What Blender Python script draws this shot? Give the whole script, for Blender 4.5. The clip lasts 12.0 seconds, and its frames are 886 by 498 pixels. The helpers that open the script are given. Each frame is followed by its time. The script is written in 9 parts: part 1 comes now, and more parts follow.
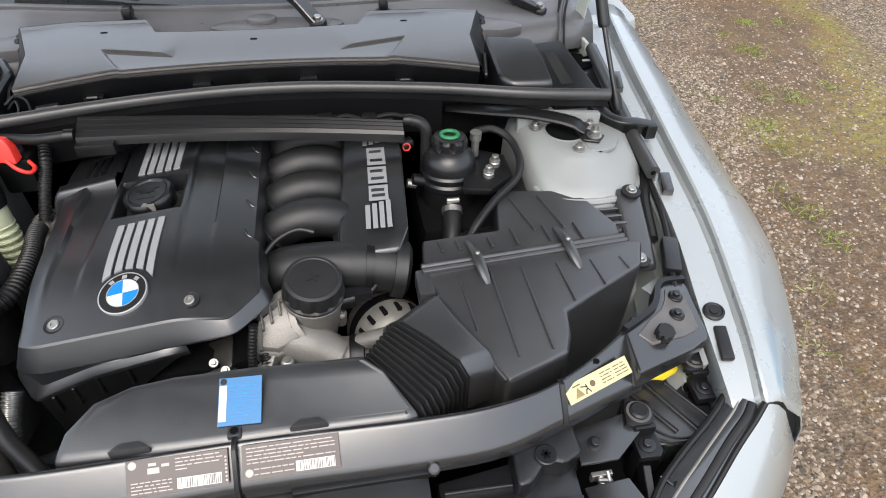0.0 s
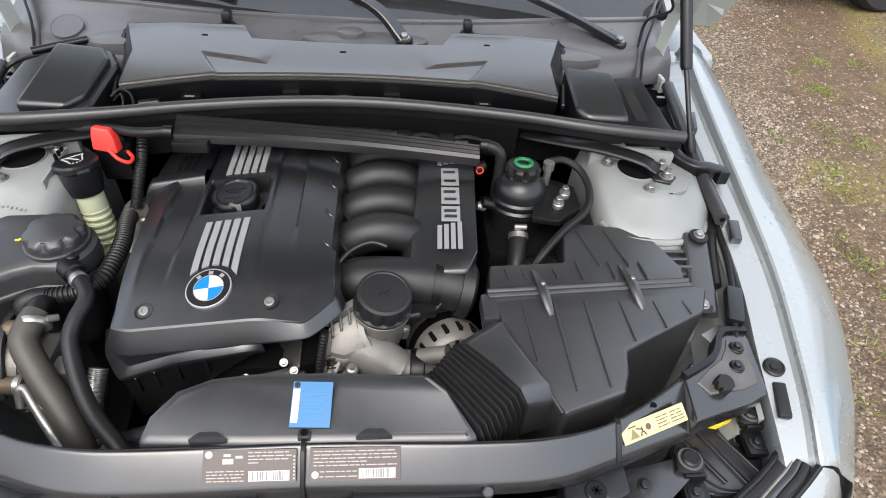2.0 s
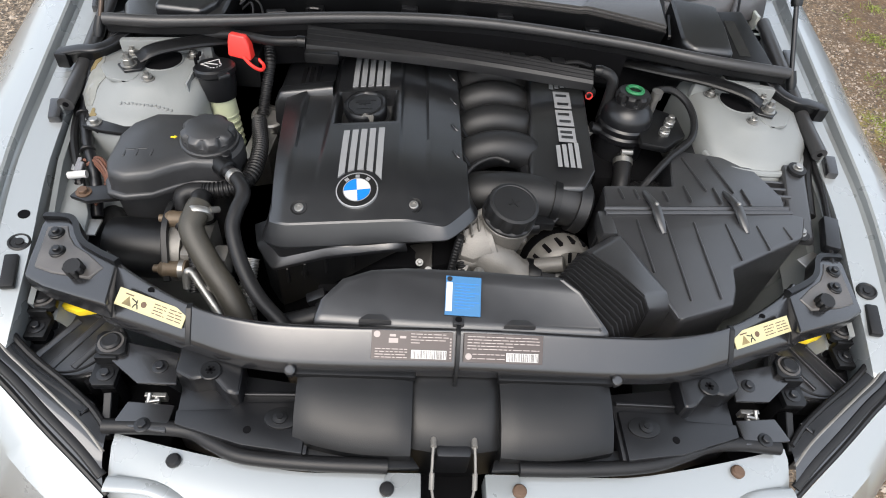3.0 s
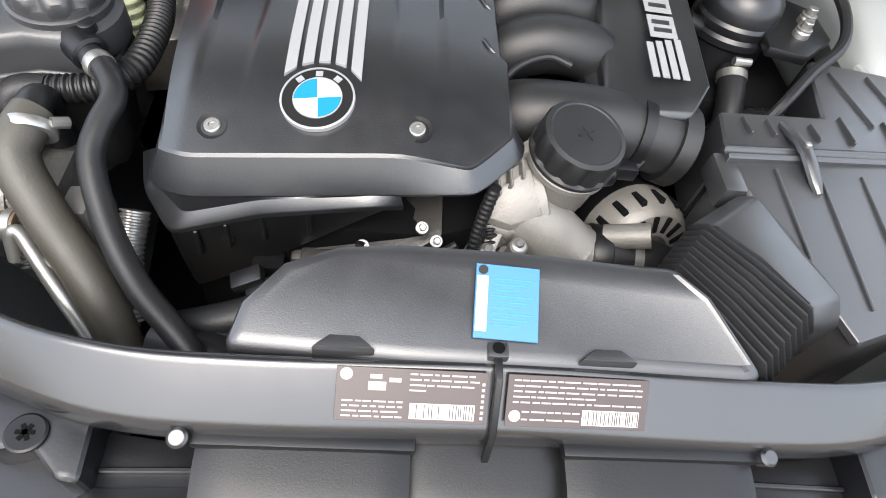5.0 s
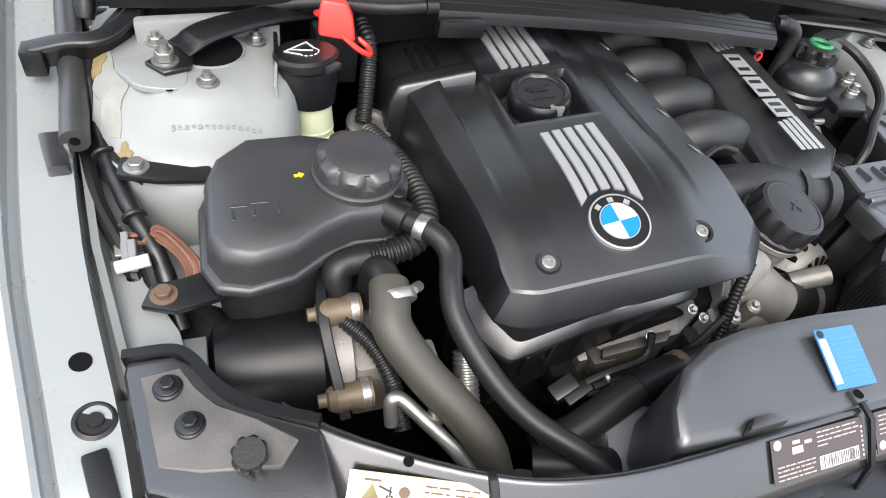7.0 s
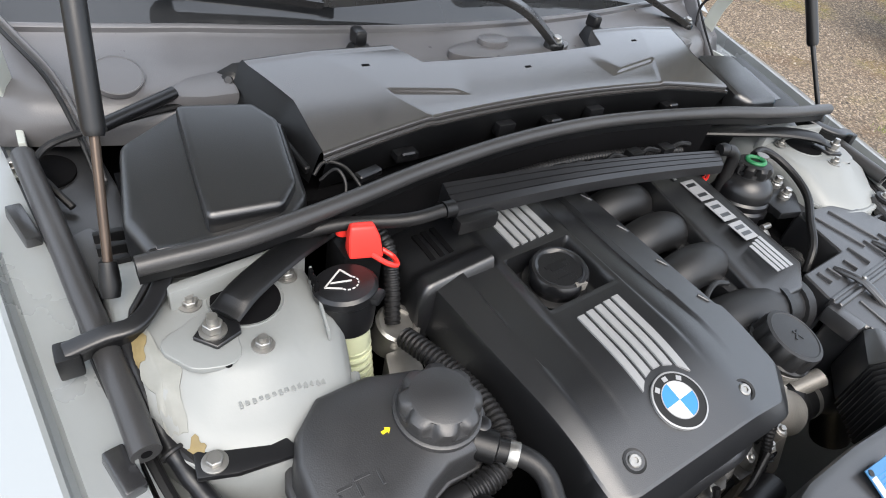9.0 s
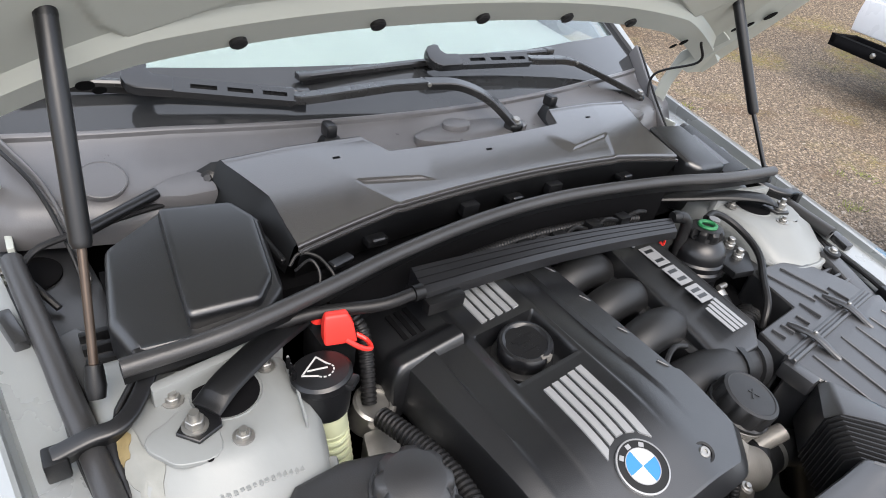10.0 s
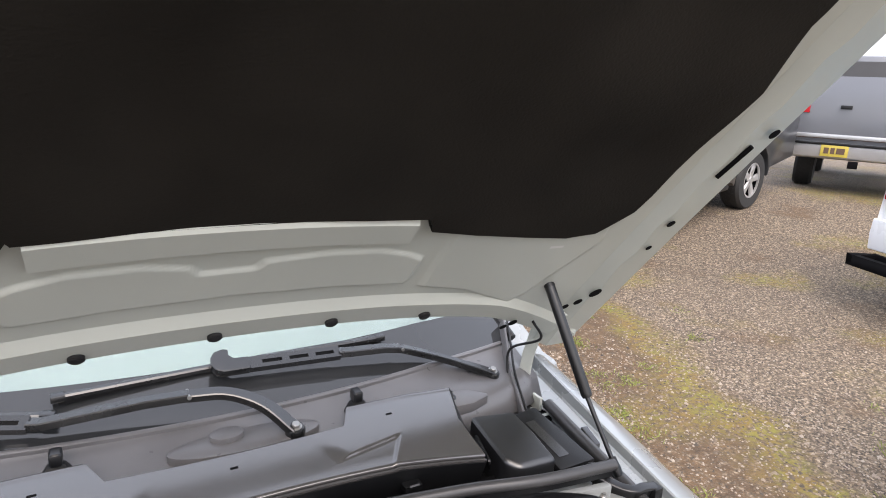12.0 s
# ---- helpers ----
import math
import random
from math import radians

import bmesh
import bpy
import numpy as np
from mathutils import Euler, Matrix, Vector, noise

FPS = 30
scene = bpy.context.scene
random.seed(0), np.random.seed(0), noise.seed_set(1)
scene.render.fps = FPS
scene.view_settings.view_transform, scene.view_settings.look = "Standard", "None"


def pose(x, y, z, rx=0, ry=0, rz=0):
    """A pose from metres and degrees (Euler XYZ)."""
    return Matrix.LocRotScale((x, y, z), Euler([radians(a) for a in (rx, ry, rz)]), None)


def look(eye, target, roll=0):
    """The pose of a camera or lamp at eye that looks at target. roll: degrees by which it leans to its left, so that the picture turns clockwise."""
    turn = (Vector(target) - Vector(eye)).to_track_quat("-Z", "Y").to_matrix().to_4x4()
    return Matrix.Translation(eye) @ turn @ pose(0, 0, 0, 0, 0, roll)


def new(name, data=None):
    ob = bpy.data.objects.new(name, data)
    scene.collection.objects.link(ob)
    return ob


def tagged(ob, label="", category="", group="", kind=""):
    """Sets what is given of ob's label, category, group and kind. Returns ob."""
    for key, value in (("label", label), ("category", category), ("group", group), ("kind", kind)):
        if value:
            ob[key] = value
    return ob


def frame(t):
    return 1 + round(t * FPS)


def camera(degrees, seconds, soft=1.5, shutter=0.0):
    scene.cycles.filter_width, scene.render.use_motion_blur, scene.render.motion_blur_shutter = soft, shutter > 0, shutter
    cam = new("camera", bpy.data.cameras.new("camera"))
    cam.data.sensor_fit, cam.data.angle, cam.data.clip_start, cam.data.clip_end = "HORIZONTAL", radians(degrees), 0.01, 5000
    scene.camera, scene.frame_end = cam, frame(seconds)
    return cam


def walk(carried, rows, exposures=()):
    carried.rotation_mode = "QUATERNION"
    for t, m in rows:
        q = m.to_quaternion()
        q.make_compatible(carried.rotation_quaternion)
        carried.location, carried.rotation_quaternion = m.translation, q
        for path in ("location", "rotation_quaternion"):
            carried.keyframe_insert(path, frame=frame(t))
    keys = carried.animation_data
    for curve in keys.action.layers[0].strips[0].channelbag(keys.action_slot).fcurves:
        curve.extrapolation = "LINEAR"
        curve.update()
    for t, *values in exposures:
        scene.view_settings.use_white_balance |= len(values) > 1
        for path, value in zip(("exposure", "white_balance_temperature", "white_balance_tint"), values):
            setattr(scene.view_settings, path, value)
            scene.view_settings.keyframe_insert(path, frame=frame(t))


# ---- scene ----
cam = camera(72.6, 12.0, soft=1.0)
PATH = [
    (0, (0.127, -0.335, 1.393), (0.425, 1.134, 0.069), 2.0),
    (0.5, (0.112, -0.33, 1.415), (0.388, 1.226, 0.189), 2.2),
    (1, (0.104, -0.327, 1.428), (0.372, 1.247, 0.223), 3.0),
    (1.5, (0.096, -0.325, 1.426), (0.33, 1.222, 0.181), 3.9),
    (2, (0.076, -0.33, 1.431), (0.259, 1.161, 0.111), 5.0),
    (2.5, (-0.001, -0.371, 1.446), (0.165, 1.059, 0.058), 6.5),
    (3, (-0.108, -0.4, 1.435), (0.06, 0.95, -0.032), 8.1),
    (3.2, (-0.124, -0.391, 1.428), (0.049, 0.92, -0.072), 8.9),
    (4.8, (-0.084, -0.126, 1.17), (0.153, 1.036, -0.441), 14.3),
    (5, (-0.116, -0.132, 1.177), (0.142, 1.035, -0.426), 14.4),
    (5.5, (-0.249, -0.137, 1.196), (0.094, 1.025, -0.396), 15.1),
    (6, (-0.377, -0.135, 1.19), (0.072, 1.055, -0.354), 15.1),
    (6.5, (-0.46, -0.121, 1.195), (0.087, 1.086, -0.303), 14.6),
    (7, (-0.516, -0.065, 1.205), (0.139, 1.161, -0.232), 14.5),
    (7.2, (-0.53, -0.042, 1.214), (0.162, 1.193, -0.198), 14.2),
    (8.8, (-0.635, 0.106, 1.298), (0.333, 1.275, -0.004), 13.1),
    (9, (-0.64, 0.118, 1.309), (0.353, 1.293, 0.031), 12.7),
    (9.5, (-0.655, 0.133, 1.325), (0.388, 1.337, 0.115), 11.6),
    (10, (-0.639, 0.1, 1.367), (0.436, 1.35, 0.235), 10.3),
    (10.5, (-0.536, 0.001, 1.406), (0.581, 1.286, 0.357), 9.4),
    (11, (-0.399, -0.092, 1.427), (0.747, 1.254, 0.491), 8.0),
    (11.5, (-0.254, -0.108, 1.442), (0.871, 1.358, 0.678), 6.0),
    (12, (-0.162, -0.075, 1.516), (0.827, 1.592, 1.023), 3.4),
]
walk(cam, [(t, look(eye, target, roll)) for t, eye, target, roll in PATH],
     exposures=[(0, 1.64, 6500, 10), (1.5, 1.70, 6500, 10), (2.5, 1.62, 6500, 10), (3.1, 1.48, 6500, 10), (4.9, 2.36, 6500, 10), (6.0, 2.36, 6500, 10), (7.1, 2.08, 6500, 10), (8.9, 1.82, 6500, 10), (10.5, 1.76, 6550, 13), (12, 1.76, 6600, 15)])


# ---- world, sun, exposure ----
world = bpy.data.worlds.new("overcast_sky")
scene.world = world
world.use_nodes = True
wn = world.node_tree
sky = wn.nodes.new("ShaderNodeTexSky")
sky.sky_type = "NISHITA"
sky.sun_disc = False
sky.sun_elevation, sky.sun_rotation = radians(52), radians(197)
sky.air_density, sky.dust_density, sky.ozone_density = 1.0, 5.0, 1.5
cloud = wn.nodes.new("ShaderNodeMix")
cloud.data_type = "RGBA"
cloud.inputs[0].default_value = 0.55
cloud.inputs[7].default_value = (6.1, 6.5, 6.98, 1)
wn.links.new(sky.outputs[0], cloud.inputs[6])
wn.links.new(cloud.outputs[2], wn.nodes["Background"].inputs[0])
wn.nodes["Background"].inputs[1].default_value = 0.13
sun = new("sun", bpy.data.lights.new("sun", "SUN"))
sun.data.energy, sun.data.angle, sun.data.color = 0.9, radians(45), (1.0, 0.96, 0.9)
sun.matrix_world = look((-2.0, -5.5, 8.5), (0, 0, 0))


# ---- materials ----
def mat(name, base, rough=0.5, metal=0.0, grain=0.0, grain_size=400.0, vary=0.12, vary_size=9.0, coat=0.0, dust=0.0, spec=0.5, rv=0.04):
    """A surface with two scales of variation: broad staining and fine grain relief."""
    m = bpy.data.materials.new(name)
    m.use_nodes = True
    t = m.node_tree
    b = t.nodes["Principled BSDF"]
    b.inputs["Metallic"].default_value = metal
    b.inputs["Coat Weight"].default_value = coat
    b.inputs["Specular IOR Level"].default_value = spec
    co = t.nodes.new("ShaderNodeTexCoord")
    n1 = t.nodes.new("ShaderNodeTexNoise")
    n1.inputs["Scale"].default_value, n1.inputs["Detail"].default_value = vary_size, 6
    t.links.new(co.outputs["Object"], n1.inputs["Vector"])
    mix = t.nodes.new("ShaderNodeMix")
    mix.data_type = "RGBA"
    lo = [c * (1 - vary) for c in base]
    hi = [min(1, c * (1 + vary) + dust) for c in base]
    mix.inputs[6].default_value, mix.inputs[7].default_value = (*lo, 1), (*hi, 1)
    t.links.new(n1.outputs[0], mix.inputs[0])
    t.links.new(mix.outputs[2], b.inputs["Base Color"])
    mr = t.nodes.new("ShaderNodeMapRange")
    mr.inputs[3].default_value, mr.inputs[4].default_value = max(0.03, rough - rv), min(1, rough + rv)
    n3 = t.nodes.new("ShaderNodeTexNoise")
    n3.inputs["Scale"].default_value, n3.inputs["Detail"].default_value = vary_size * 4, 5
    t.links.new(co.outputs["Object"], n3.inputs["Vector"])
    t.links.new(n3.outputs[0], mr.inputs[0])
    t.links.new(mr.outputs[0], b.inputs["Roughness"])
    if grain:
        n2 = t.nodes.new("ShaderNodeTexNoise")
        n2.inputs["Scale"].default_value, n2.inputs["Detail"].default_value = grain_size, 3
        t.links.new(co.outputs["Object"], n2.inputs["Vector"])
        bp = t.nodes.new("ShaderNodeBump")
        bp.inputs["Strength"].default_value, bp.inputs["Distance"].default_value = grain, 0.001
        t.links.new(n2.outputs[0], bp.inputs["Height"])
        t.links.new(bp.outputs[0], b.inputs["Normal"])
    return m


from mathutils.bvhtree import BVHTree

PLASTIC = mat("black_grained_plastic", (0.0030, 0.0032, 0.0037), 0.40, grain=0.14, grain_size=900, vary=0.3, dust=0.002, spec=0.35)
# base lifted above black to carry part of the sky's reflection
LID = mat("sheen_lifted_black_plastic", (0.034, 0.0322, 0.0315), 0.20, grain=0.06, grain_size=900, vary=0.14, vary_size=5, dust=0.004, spec=1.4, rv=0.05)
COVER = mat("satin_black_plastic", (0.0052, 0.0056, 0.0066), 0.34, grain=0.17, grain_size=1100, vary=0.3, vary_size=14, dust=0.002, spec=0.95, rv=0.06)
GLOSS = mat("smooth_black_plastic", (0.0045, 0.0047, 0.0056), 0.33, grain=0.10, vary=0.3, dust=0.003, spec=0.5)
DUSTY = mat("dusty_grey_plastic", (0.0105, 0.0106, 0.0116), 0.22, grain=0.08, grain_size=900, vary=0.25, vary_size=8, dust=0.005, spec=0.95, rv=0.07)
# grey base holds some of the scuttle's sky sheen
SCUTTLE = mat("sheen_lifted_scuttle_plastic", (0.092, 0.090, 0.092), 0.30, grain=0.15, grain_size=500, vary=0.3, vary_size=9, dust=0.010, rv=0.07)
AIRBOX = mat("greyed_ribbed_plastic", (0.0185, 0.0188, 0.0202), 0.33, grain=0.14, grain_size=900, vary=0.3, vary_size=12, dust=0.005, spec=0.85, rv=0.07)
SEALRUBBER = mat("greyed_seal_rubber", (0.024, 0.0238, 0.0245), 0.36, grain=0.2, vary=0.25, dust=0.01)
RUBBER = mat("black_rubber", (0.0042, 0.0042, 0.0046), 0.45, grain=0.2, vary=0.3, dust=0.004, spec=0.3)
RUBBER = mat("black_rubber", (0.006, 0.006, 0.0065), 0.42, grain=0.2, vary=0.3, dust=0.006, spec=0.3)
WIPER = mat("satin_black_wiper_metal", (0.0075, 0.0076, 0.0080), 0.27, vary=0.15, vary_size=4, spec=0.75, rv=0.03)
RUNNER = mat("matte_black_runner_plastic", (0.0060, 0.0062, 0.0068), 0.50, grain=0.2, grain_size=700, vary=0.3, vary_size=14, dust=0.003, spec=0.45, rv=0.08)
TANKBLACK = mat("satin_black_tank_plastic", (0.0135, 0.0138, 0.0150), 0.45, grain=0.2, grain_size=700, vary=0.35, vary_size=12, dust=0.006, spec=0.75, rv=0.08)
HOSE = mat("dusty_brown_rubber", (0.034, 0.031, 0.024), 0.55, grain=0.25, vary=0.35, vary_size=20, rv=0.1)
# near black, almost no gloss: shade of gaps and holes put into the colour
DARK = mat("near_black_shade_and_metal", (0.004, 0.004, 0.0045), 0.8, grain=0.4, grain_size=120, vary=0.4, spec=0.05)
ALU = mat("cast_aluminium", (0.165, 0.158, 0.145), 0.48, metal=0.35, grain=0.45, grain_size=350, vary=0.35, vary_size=35, rv=0.1)
STEEL = mat("zinc_plated_steel", (0.30, 0.295, 0.28), 0.38, metal=0.85, grain=0.15, vary=0.25, vary_size=60, rv=0.08)
SILVER = mat("satin_silver_print", (0.27, 0.275, 0.28), 0.42, metal=0.35, vary=0.05)
PAINT = mat("silver_car_paint", (0.265, 0.282, 0.285), 0.28, metal=0.3, vary=0.05, vary_size=3, coat=0.6)
BAYPAINT = mat("pale_grey_bay_paint", (0.190, 0.200, 0.197), 0.50, metal=0.1, grain=0.15, grain_size=150, vary=0.16, vary_size=11)
HOODPAINT = mat("grey_green_hood_underside_paint", (0.385, 0.402, 0.366), 0.42, metal=0.1, grain=0.12, grain_size=80, vary=0.08, vary_size=5)
FELT = mat("black_hood_insulation_felt", (0.013, 0.0115, 0.0095), 0.95, grain=0.8, grain_size=260, vary=0.85, vary_size=4, spec=0.1)
RED = mat("red_plastic", (0.62, 0.03, 0.022), 0.42, vary=0.12)
GREEN = mat("green_plastic", (0.012, 0.13, 0.045), 0.45, vary=0.2)
BLUE = mat("blue_label_print", (0.026, 0.125, 0.27), 0.4, vary=0.05)
EMBLEMBLUE = mat("blue_enamel", (0.012, 0.15, 0.45), 0.2, vary=0.05, coat=0.5)
WHITE = mat("white_print", (0.48, 0.48, 0.465), 0.4, vary=0.05)
SEALER = mat("aged_seam_sealer", (0.185, 0.190, 0.175), 0.6, grain=0.5, grain_size=90, vary=0.25, vary_size=50)
STAIN = mat("rusty_sealer_stain", (0.15, 0.115, 0.05), 0.7, grain=0.4, grain_size=120, vary=0.6, vary_size=60)
OILY = mat("oily_cast_metal", (0.040, 0.038, 0.035), 0.38, metal=0.3, grain=0.4, grain_size=200, vary=0.6, vary_size=40)
SHROUD = mat("pale_grey_shroud_plastic", (0.16, 0.16, 0.17), 0.4, grain=0.1, vary=0.2, vary_size=15)
YELLOW = mat("pale_yellow_label", (0.40, 0.365, 0.20), 0.4, vary=0.08, vary_size=30)
CLIPYELLOW = mat("bright_yellow_plastic", (0.75, 0.56, 0.02), 0.4, vary=0.1)
INK = mat("black_print", (0.008, 0.008, 0.008), 0.4, spec=0.3)
BROWN = mat("brown_label_film", (0.036, 0.025, 0.023), 0.38, vary=0.15, vary_size=30, spec=0.5)
PALEINK = mat("pale_brown_print", (0.29, 0.25, 0.235), 0.45, vary=0.1)
TANK = mat("yellowed_translucent_plastic", (0.46, 0.49, 0.33), 0.45, vary=0.2, vary_size=22)
COPPER = mat("brown_cable_sleeve", (0.11, 0.045, 0.027), 0.5, vary=0.3, vary_size=60)
BRASS = mat("tarnished_brass", (0.10, 0.074, 0.048), 0.55, metal=0.3, grain=0.3, vary=0.35, vary_size=60)
RUST = mat("rusty_clip_plastic", (0.085, 0.05, 0.03), 0.7, grain=0.3, vary=0.3, vary_size=60)
STRUTROD = mat("browned_steel_rod", (0.060, 0.043, 0.032), 0.3, metal=0.6, vary=0.3, vary_size=30)
TYRE = mat("tyre_rubber", (0.016, 0.016, 0.016), 0.7, grain=0.4, grain_size=90, vary=0.2)
RIM = mat("silver_alloy", (0.46, 0.46, 0.46), 0.35, metal=0.7, vary=0.1)
VANWHITE = mat("white_van_paint", (0.74, 0.75, 0.76), 0.28, vary=0.04, vary_size=2, coat=0.4)
TRUCKGREY = mat("grey_silver_truck_paint", (0.125, 0.13, 0.142), 0.3, metal=0.35, vary=0.08, vary_size=2, coat=0.4)
TRUCKDARK = mat("dark_truck_paint", (0.03, 0.032, 0.035), 0.3, vary=0.1, coat=0.4)
LAMPRED = mat("red_lamp_plastic", (0.36, 0.010, 0.016), 0.15, vary=0.15, vary_size=30, coat=0.5)
CHROME = mat("chrome", (0.80, 0.80, 0.80), 0.12, metal=1.0, vary=0.03)
TARPBLUE = mat("blue_tarpaulin", (0.01, 0.30, 0.58), 0.45, grain=0.2, vary=0.12)
TARPWHITE = mat("white_tarpaulin", (0.72, 0.74, 0.76), 0.5, grain=0.2, vary=0.08)
CLEAR = mat("dulled_clear_lens", (0.030, 0.032, 0.035), 0.12, vary=0.5, vary_size=14, coat=0.6)
WORN = mat("worn_grey_brown_plastic", (0.055, 0.050, 0.046), 0.42, grain=0.15, grain_size=300, vary=0.75, vary_size=22, dust=0.02, spec=0.6, rv=0.15)
PLATE = mat("faded_yellow_plate", (0.42, 0.33, 0.05), 0.45, vary=0.2, vary_size=30)
AMBER = mat("amber_lens", (0.70, 0.30, 0.06), 0.2, vary=0.1, coat=0.4)
# pale base carries the sky's veil on the windscreen above it
DASH = mat("dashboard_with_sky_veil", (0.33, 0.32, 0.33), 0.6, grain=0.1, vary=0.12, vary_size=3)
SEAT = mat("dark_cabin_trim", (0.05, 0.05, 0.052), 0.8, grain=0.3, vary=0.2)


def glass_mat(name, tint, rough=0.02):
    m = bpy.data.materials.new(name)
    m.use_nodes = True
    b = m.node_tree.nodes["Principled BSDF"]
    b.inputs["Base Color"].default_value = (*tint, 1)
    b.inputs["Transmission Weight"].default_value = 1.0
    b.inputs["Roughness"].default_value = rough
    b.inputs["IOR"].default_value = 1.5
    return m


FRIT = mat("black_printed_glass_border", (0.022, 0.023, 0.024), 0.05, vary=0.15, spec=0.6, rv=0.02)
GLASS = glass_mat("green_tinted_windscreen_glass", (0.70, 0.84, 0.81))


def gravel_mat():
    m = bpy.data.materials.new("compacted_gravel")
    m.use_nodes = True
    t = m.node_tree
    b = t.nodes["Principled BSDF"]
    b.inputs["Roughness"].default_value = 0.85
    co = t.nodes.new("ShaderNodeTexCoord")

    def noise_tex(scale, detail=6):
        n = t.nodes.new("ShaderNodeTexNoise")
        n.inputs["Scale"].default_value, n.inputs["Detail"].default_value = scale, detail
        t.links.new(co.outputs["Object"], n.inputs["Vector"])
        return n

    def ramp(src, stops):
        r = t.nodes.new("ShaderNodeValToRGB")
        while len(r.color_ramp.elements) < len(stops):
            r.color_ramp.elements.new(0.5)
        for e, (p, c) in zip(r.color_ramp.elements, stops):
            e.position, e.color = p, (*c, 1)
        t.links.new(src, r.inputs[0])
        return r

    v = t.nodes.new("ShaderNodeTexVoronoi")
    v.inputs["Scale"].default_value = 88
    t.links.new(co.outputs["Object"], v.inputs["Vector"])
    stone = ramp(v.outputs["Color"], [(0.15, (0.034, 0.026, 0.018)), (0.45, (0.098, 0.072, 0.048)), (0.68, (0.178, 0.134, 0.090)), (0.9, (0.33, 0.265, 0.195))])
    soil = ramp(noise_tex(1.1).outputs[0], [(0.35, (0.10, 0.082, 0.065)), (0.55, (0.16, 0.13, 0.09)), (0.7, (0.19, 0.15, 0.10))])
    mx = t.nodes.new("ShaderNodeMix")
    mx.data_type = "RGBA"
    mx.inputs[0].default_value = 0.12
    clump = ramp(noise_tex(42, 4).outputs[0], [(0.36, (0.55, 0.54, 0.53)), (0.50, (0.95, 0.95, 0.95)), (0.64, (1.45, 1.42, 1.38))])
    shade = t.nodes.new("ShaderNodeMix")
    shade.data_type, shade.blend_type = "RGBA", "MULTIPLY"
    shade.inputs[0].default_value = 1.0
    t.links.new(stone.outputs[0], shade.inputs[6])
    t.links.new(clump.outputs[0], shade.inputs[7])
    t.links.new(shade.outputs[2], mx.inputs[6])
    t.links.new(soil.outputs[0], mx.inputs[7])
    # moss and rusty earth in a worn band beside the car, patches elsewhere
    sep = t.nodes.new("ShaderNodeSeparateXYZ")
    t.links.new(co.outputs["Object"], sep.inputs[0])

    def maths(op, a, c, clamp=False):
        n = t.nodes.new("ShaderNodeMath")
        n.operation, n.use_clamp = op, clamp
        for k, q in enumerate((a, c)):
            if isinstance(q, (int, float)):
                n.inputs[k].default_value = q
            else:
                t.links.new(q, n.inputs[k])
        return n.outputs[0]

    wob = maths("MULTIPLY", maths("SUBTRACT", noise_tex(1.6, 7).outputs[0], 0.5), 0.9)
    # across: distance from the band's line, which runs slantwise past the car
    across = maths("ADD", maths("SUBTRACT", sep.outputs[0], maths("MULTIPLY", sep.outputs[1], 0.40)), wob)

    def band(centre, width):
        d = maths("ABSOLUTE", maths("SUBTRACT", across, centre), 0.0)
        return maths("SUBTRACT", 1.0, maths("DIVIDE", d, width), True)

    fine = ramp(noise_tex(30, 5).outputs[0], [(0.38, (0, 0, 0)), (0.58, (1, 1, 1))])
    patch = ramp(noise_tex(0.9, 8).outputs[0], [(0.54, (0, 0, 0)), (0.64, (1, 1, 1))])
    rust = ramp(noise_tex(1.25, 9).outputs[0], [(0.55, (0, 0, 0)), (0.66, (1, 1, 1))])
    earth_k = maths("MULTIPLY", maths("ADD", maths("MULTIPLY", band(1.60, 0.68), 1.7, True), maths("MULTIPLY", rust.outputs[0], 0.8), True), maths("ADD", fine.outputs[0], 0.35, True))
    m0 = t.nodes.new("ShaderNodeMix")
    m0.data_type = "RGBA"
    t.links.new(maths("MULTIPLY", earth_k, 0.85), m0.inputs[0])
    t.links.new(mx.outputs[2], m0.inputs[6])
    earth = ramp(noise_tex(9).outputs[0], [(0.35, (0.060, 0.034, 0.016)), (0.65, (0.115, 0.066, 0.028))])
    t.links.new(earth.outputs[0], m0.inputs[7])
    mul = t.nodes.new("ShaderNodeMath")
    mul.operation = "MULTIPLY"
    t.links.new(maths("ADD", maths("MULTIPLY", band(1.99, 0.26), 1.0, True), maths("MULTIPLY", patch.outputs[0], 0.75), True), mul.inputs[0])
    t.links.new(fine.outputs[0], mul.inputs[1])
    moss = ramp(noise_tex(7).outputs[0], [(0.4, (0.17, 0.115, 0.022)), (0.6, (0.17, 0.155, 0.025))])
    m2 = t.nodes.new("ShaderNodeMix")
    m2.data_type = "RGBA"
    t.links.new(mul.outputs[0], m2.inputs[0])
    t.links.new(m0.outputs[2], m2.inputs[6])
    t.links.new(moss.outputs[0], m2.inputs[7])
    t.links.new(m2.outputs[2], b.inputs["Base Color"])
    bp = t.nodes.new("ShaderNodeBump")
    bp.inputs["Strength"].default_value, bp.inputs["Distance"].default_value = 0.8, 0.012
    t.links.new(v.outputs["Distance"], bp.inputs["Height"])
    t.links.new(bp.outputs[0], b.inputs["Normal"])
    return m


GRAVEL = gravel_mat()


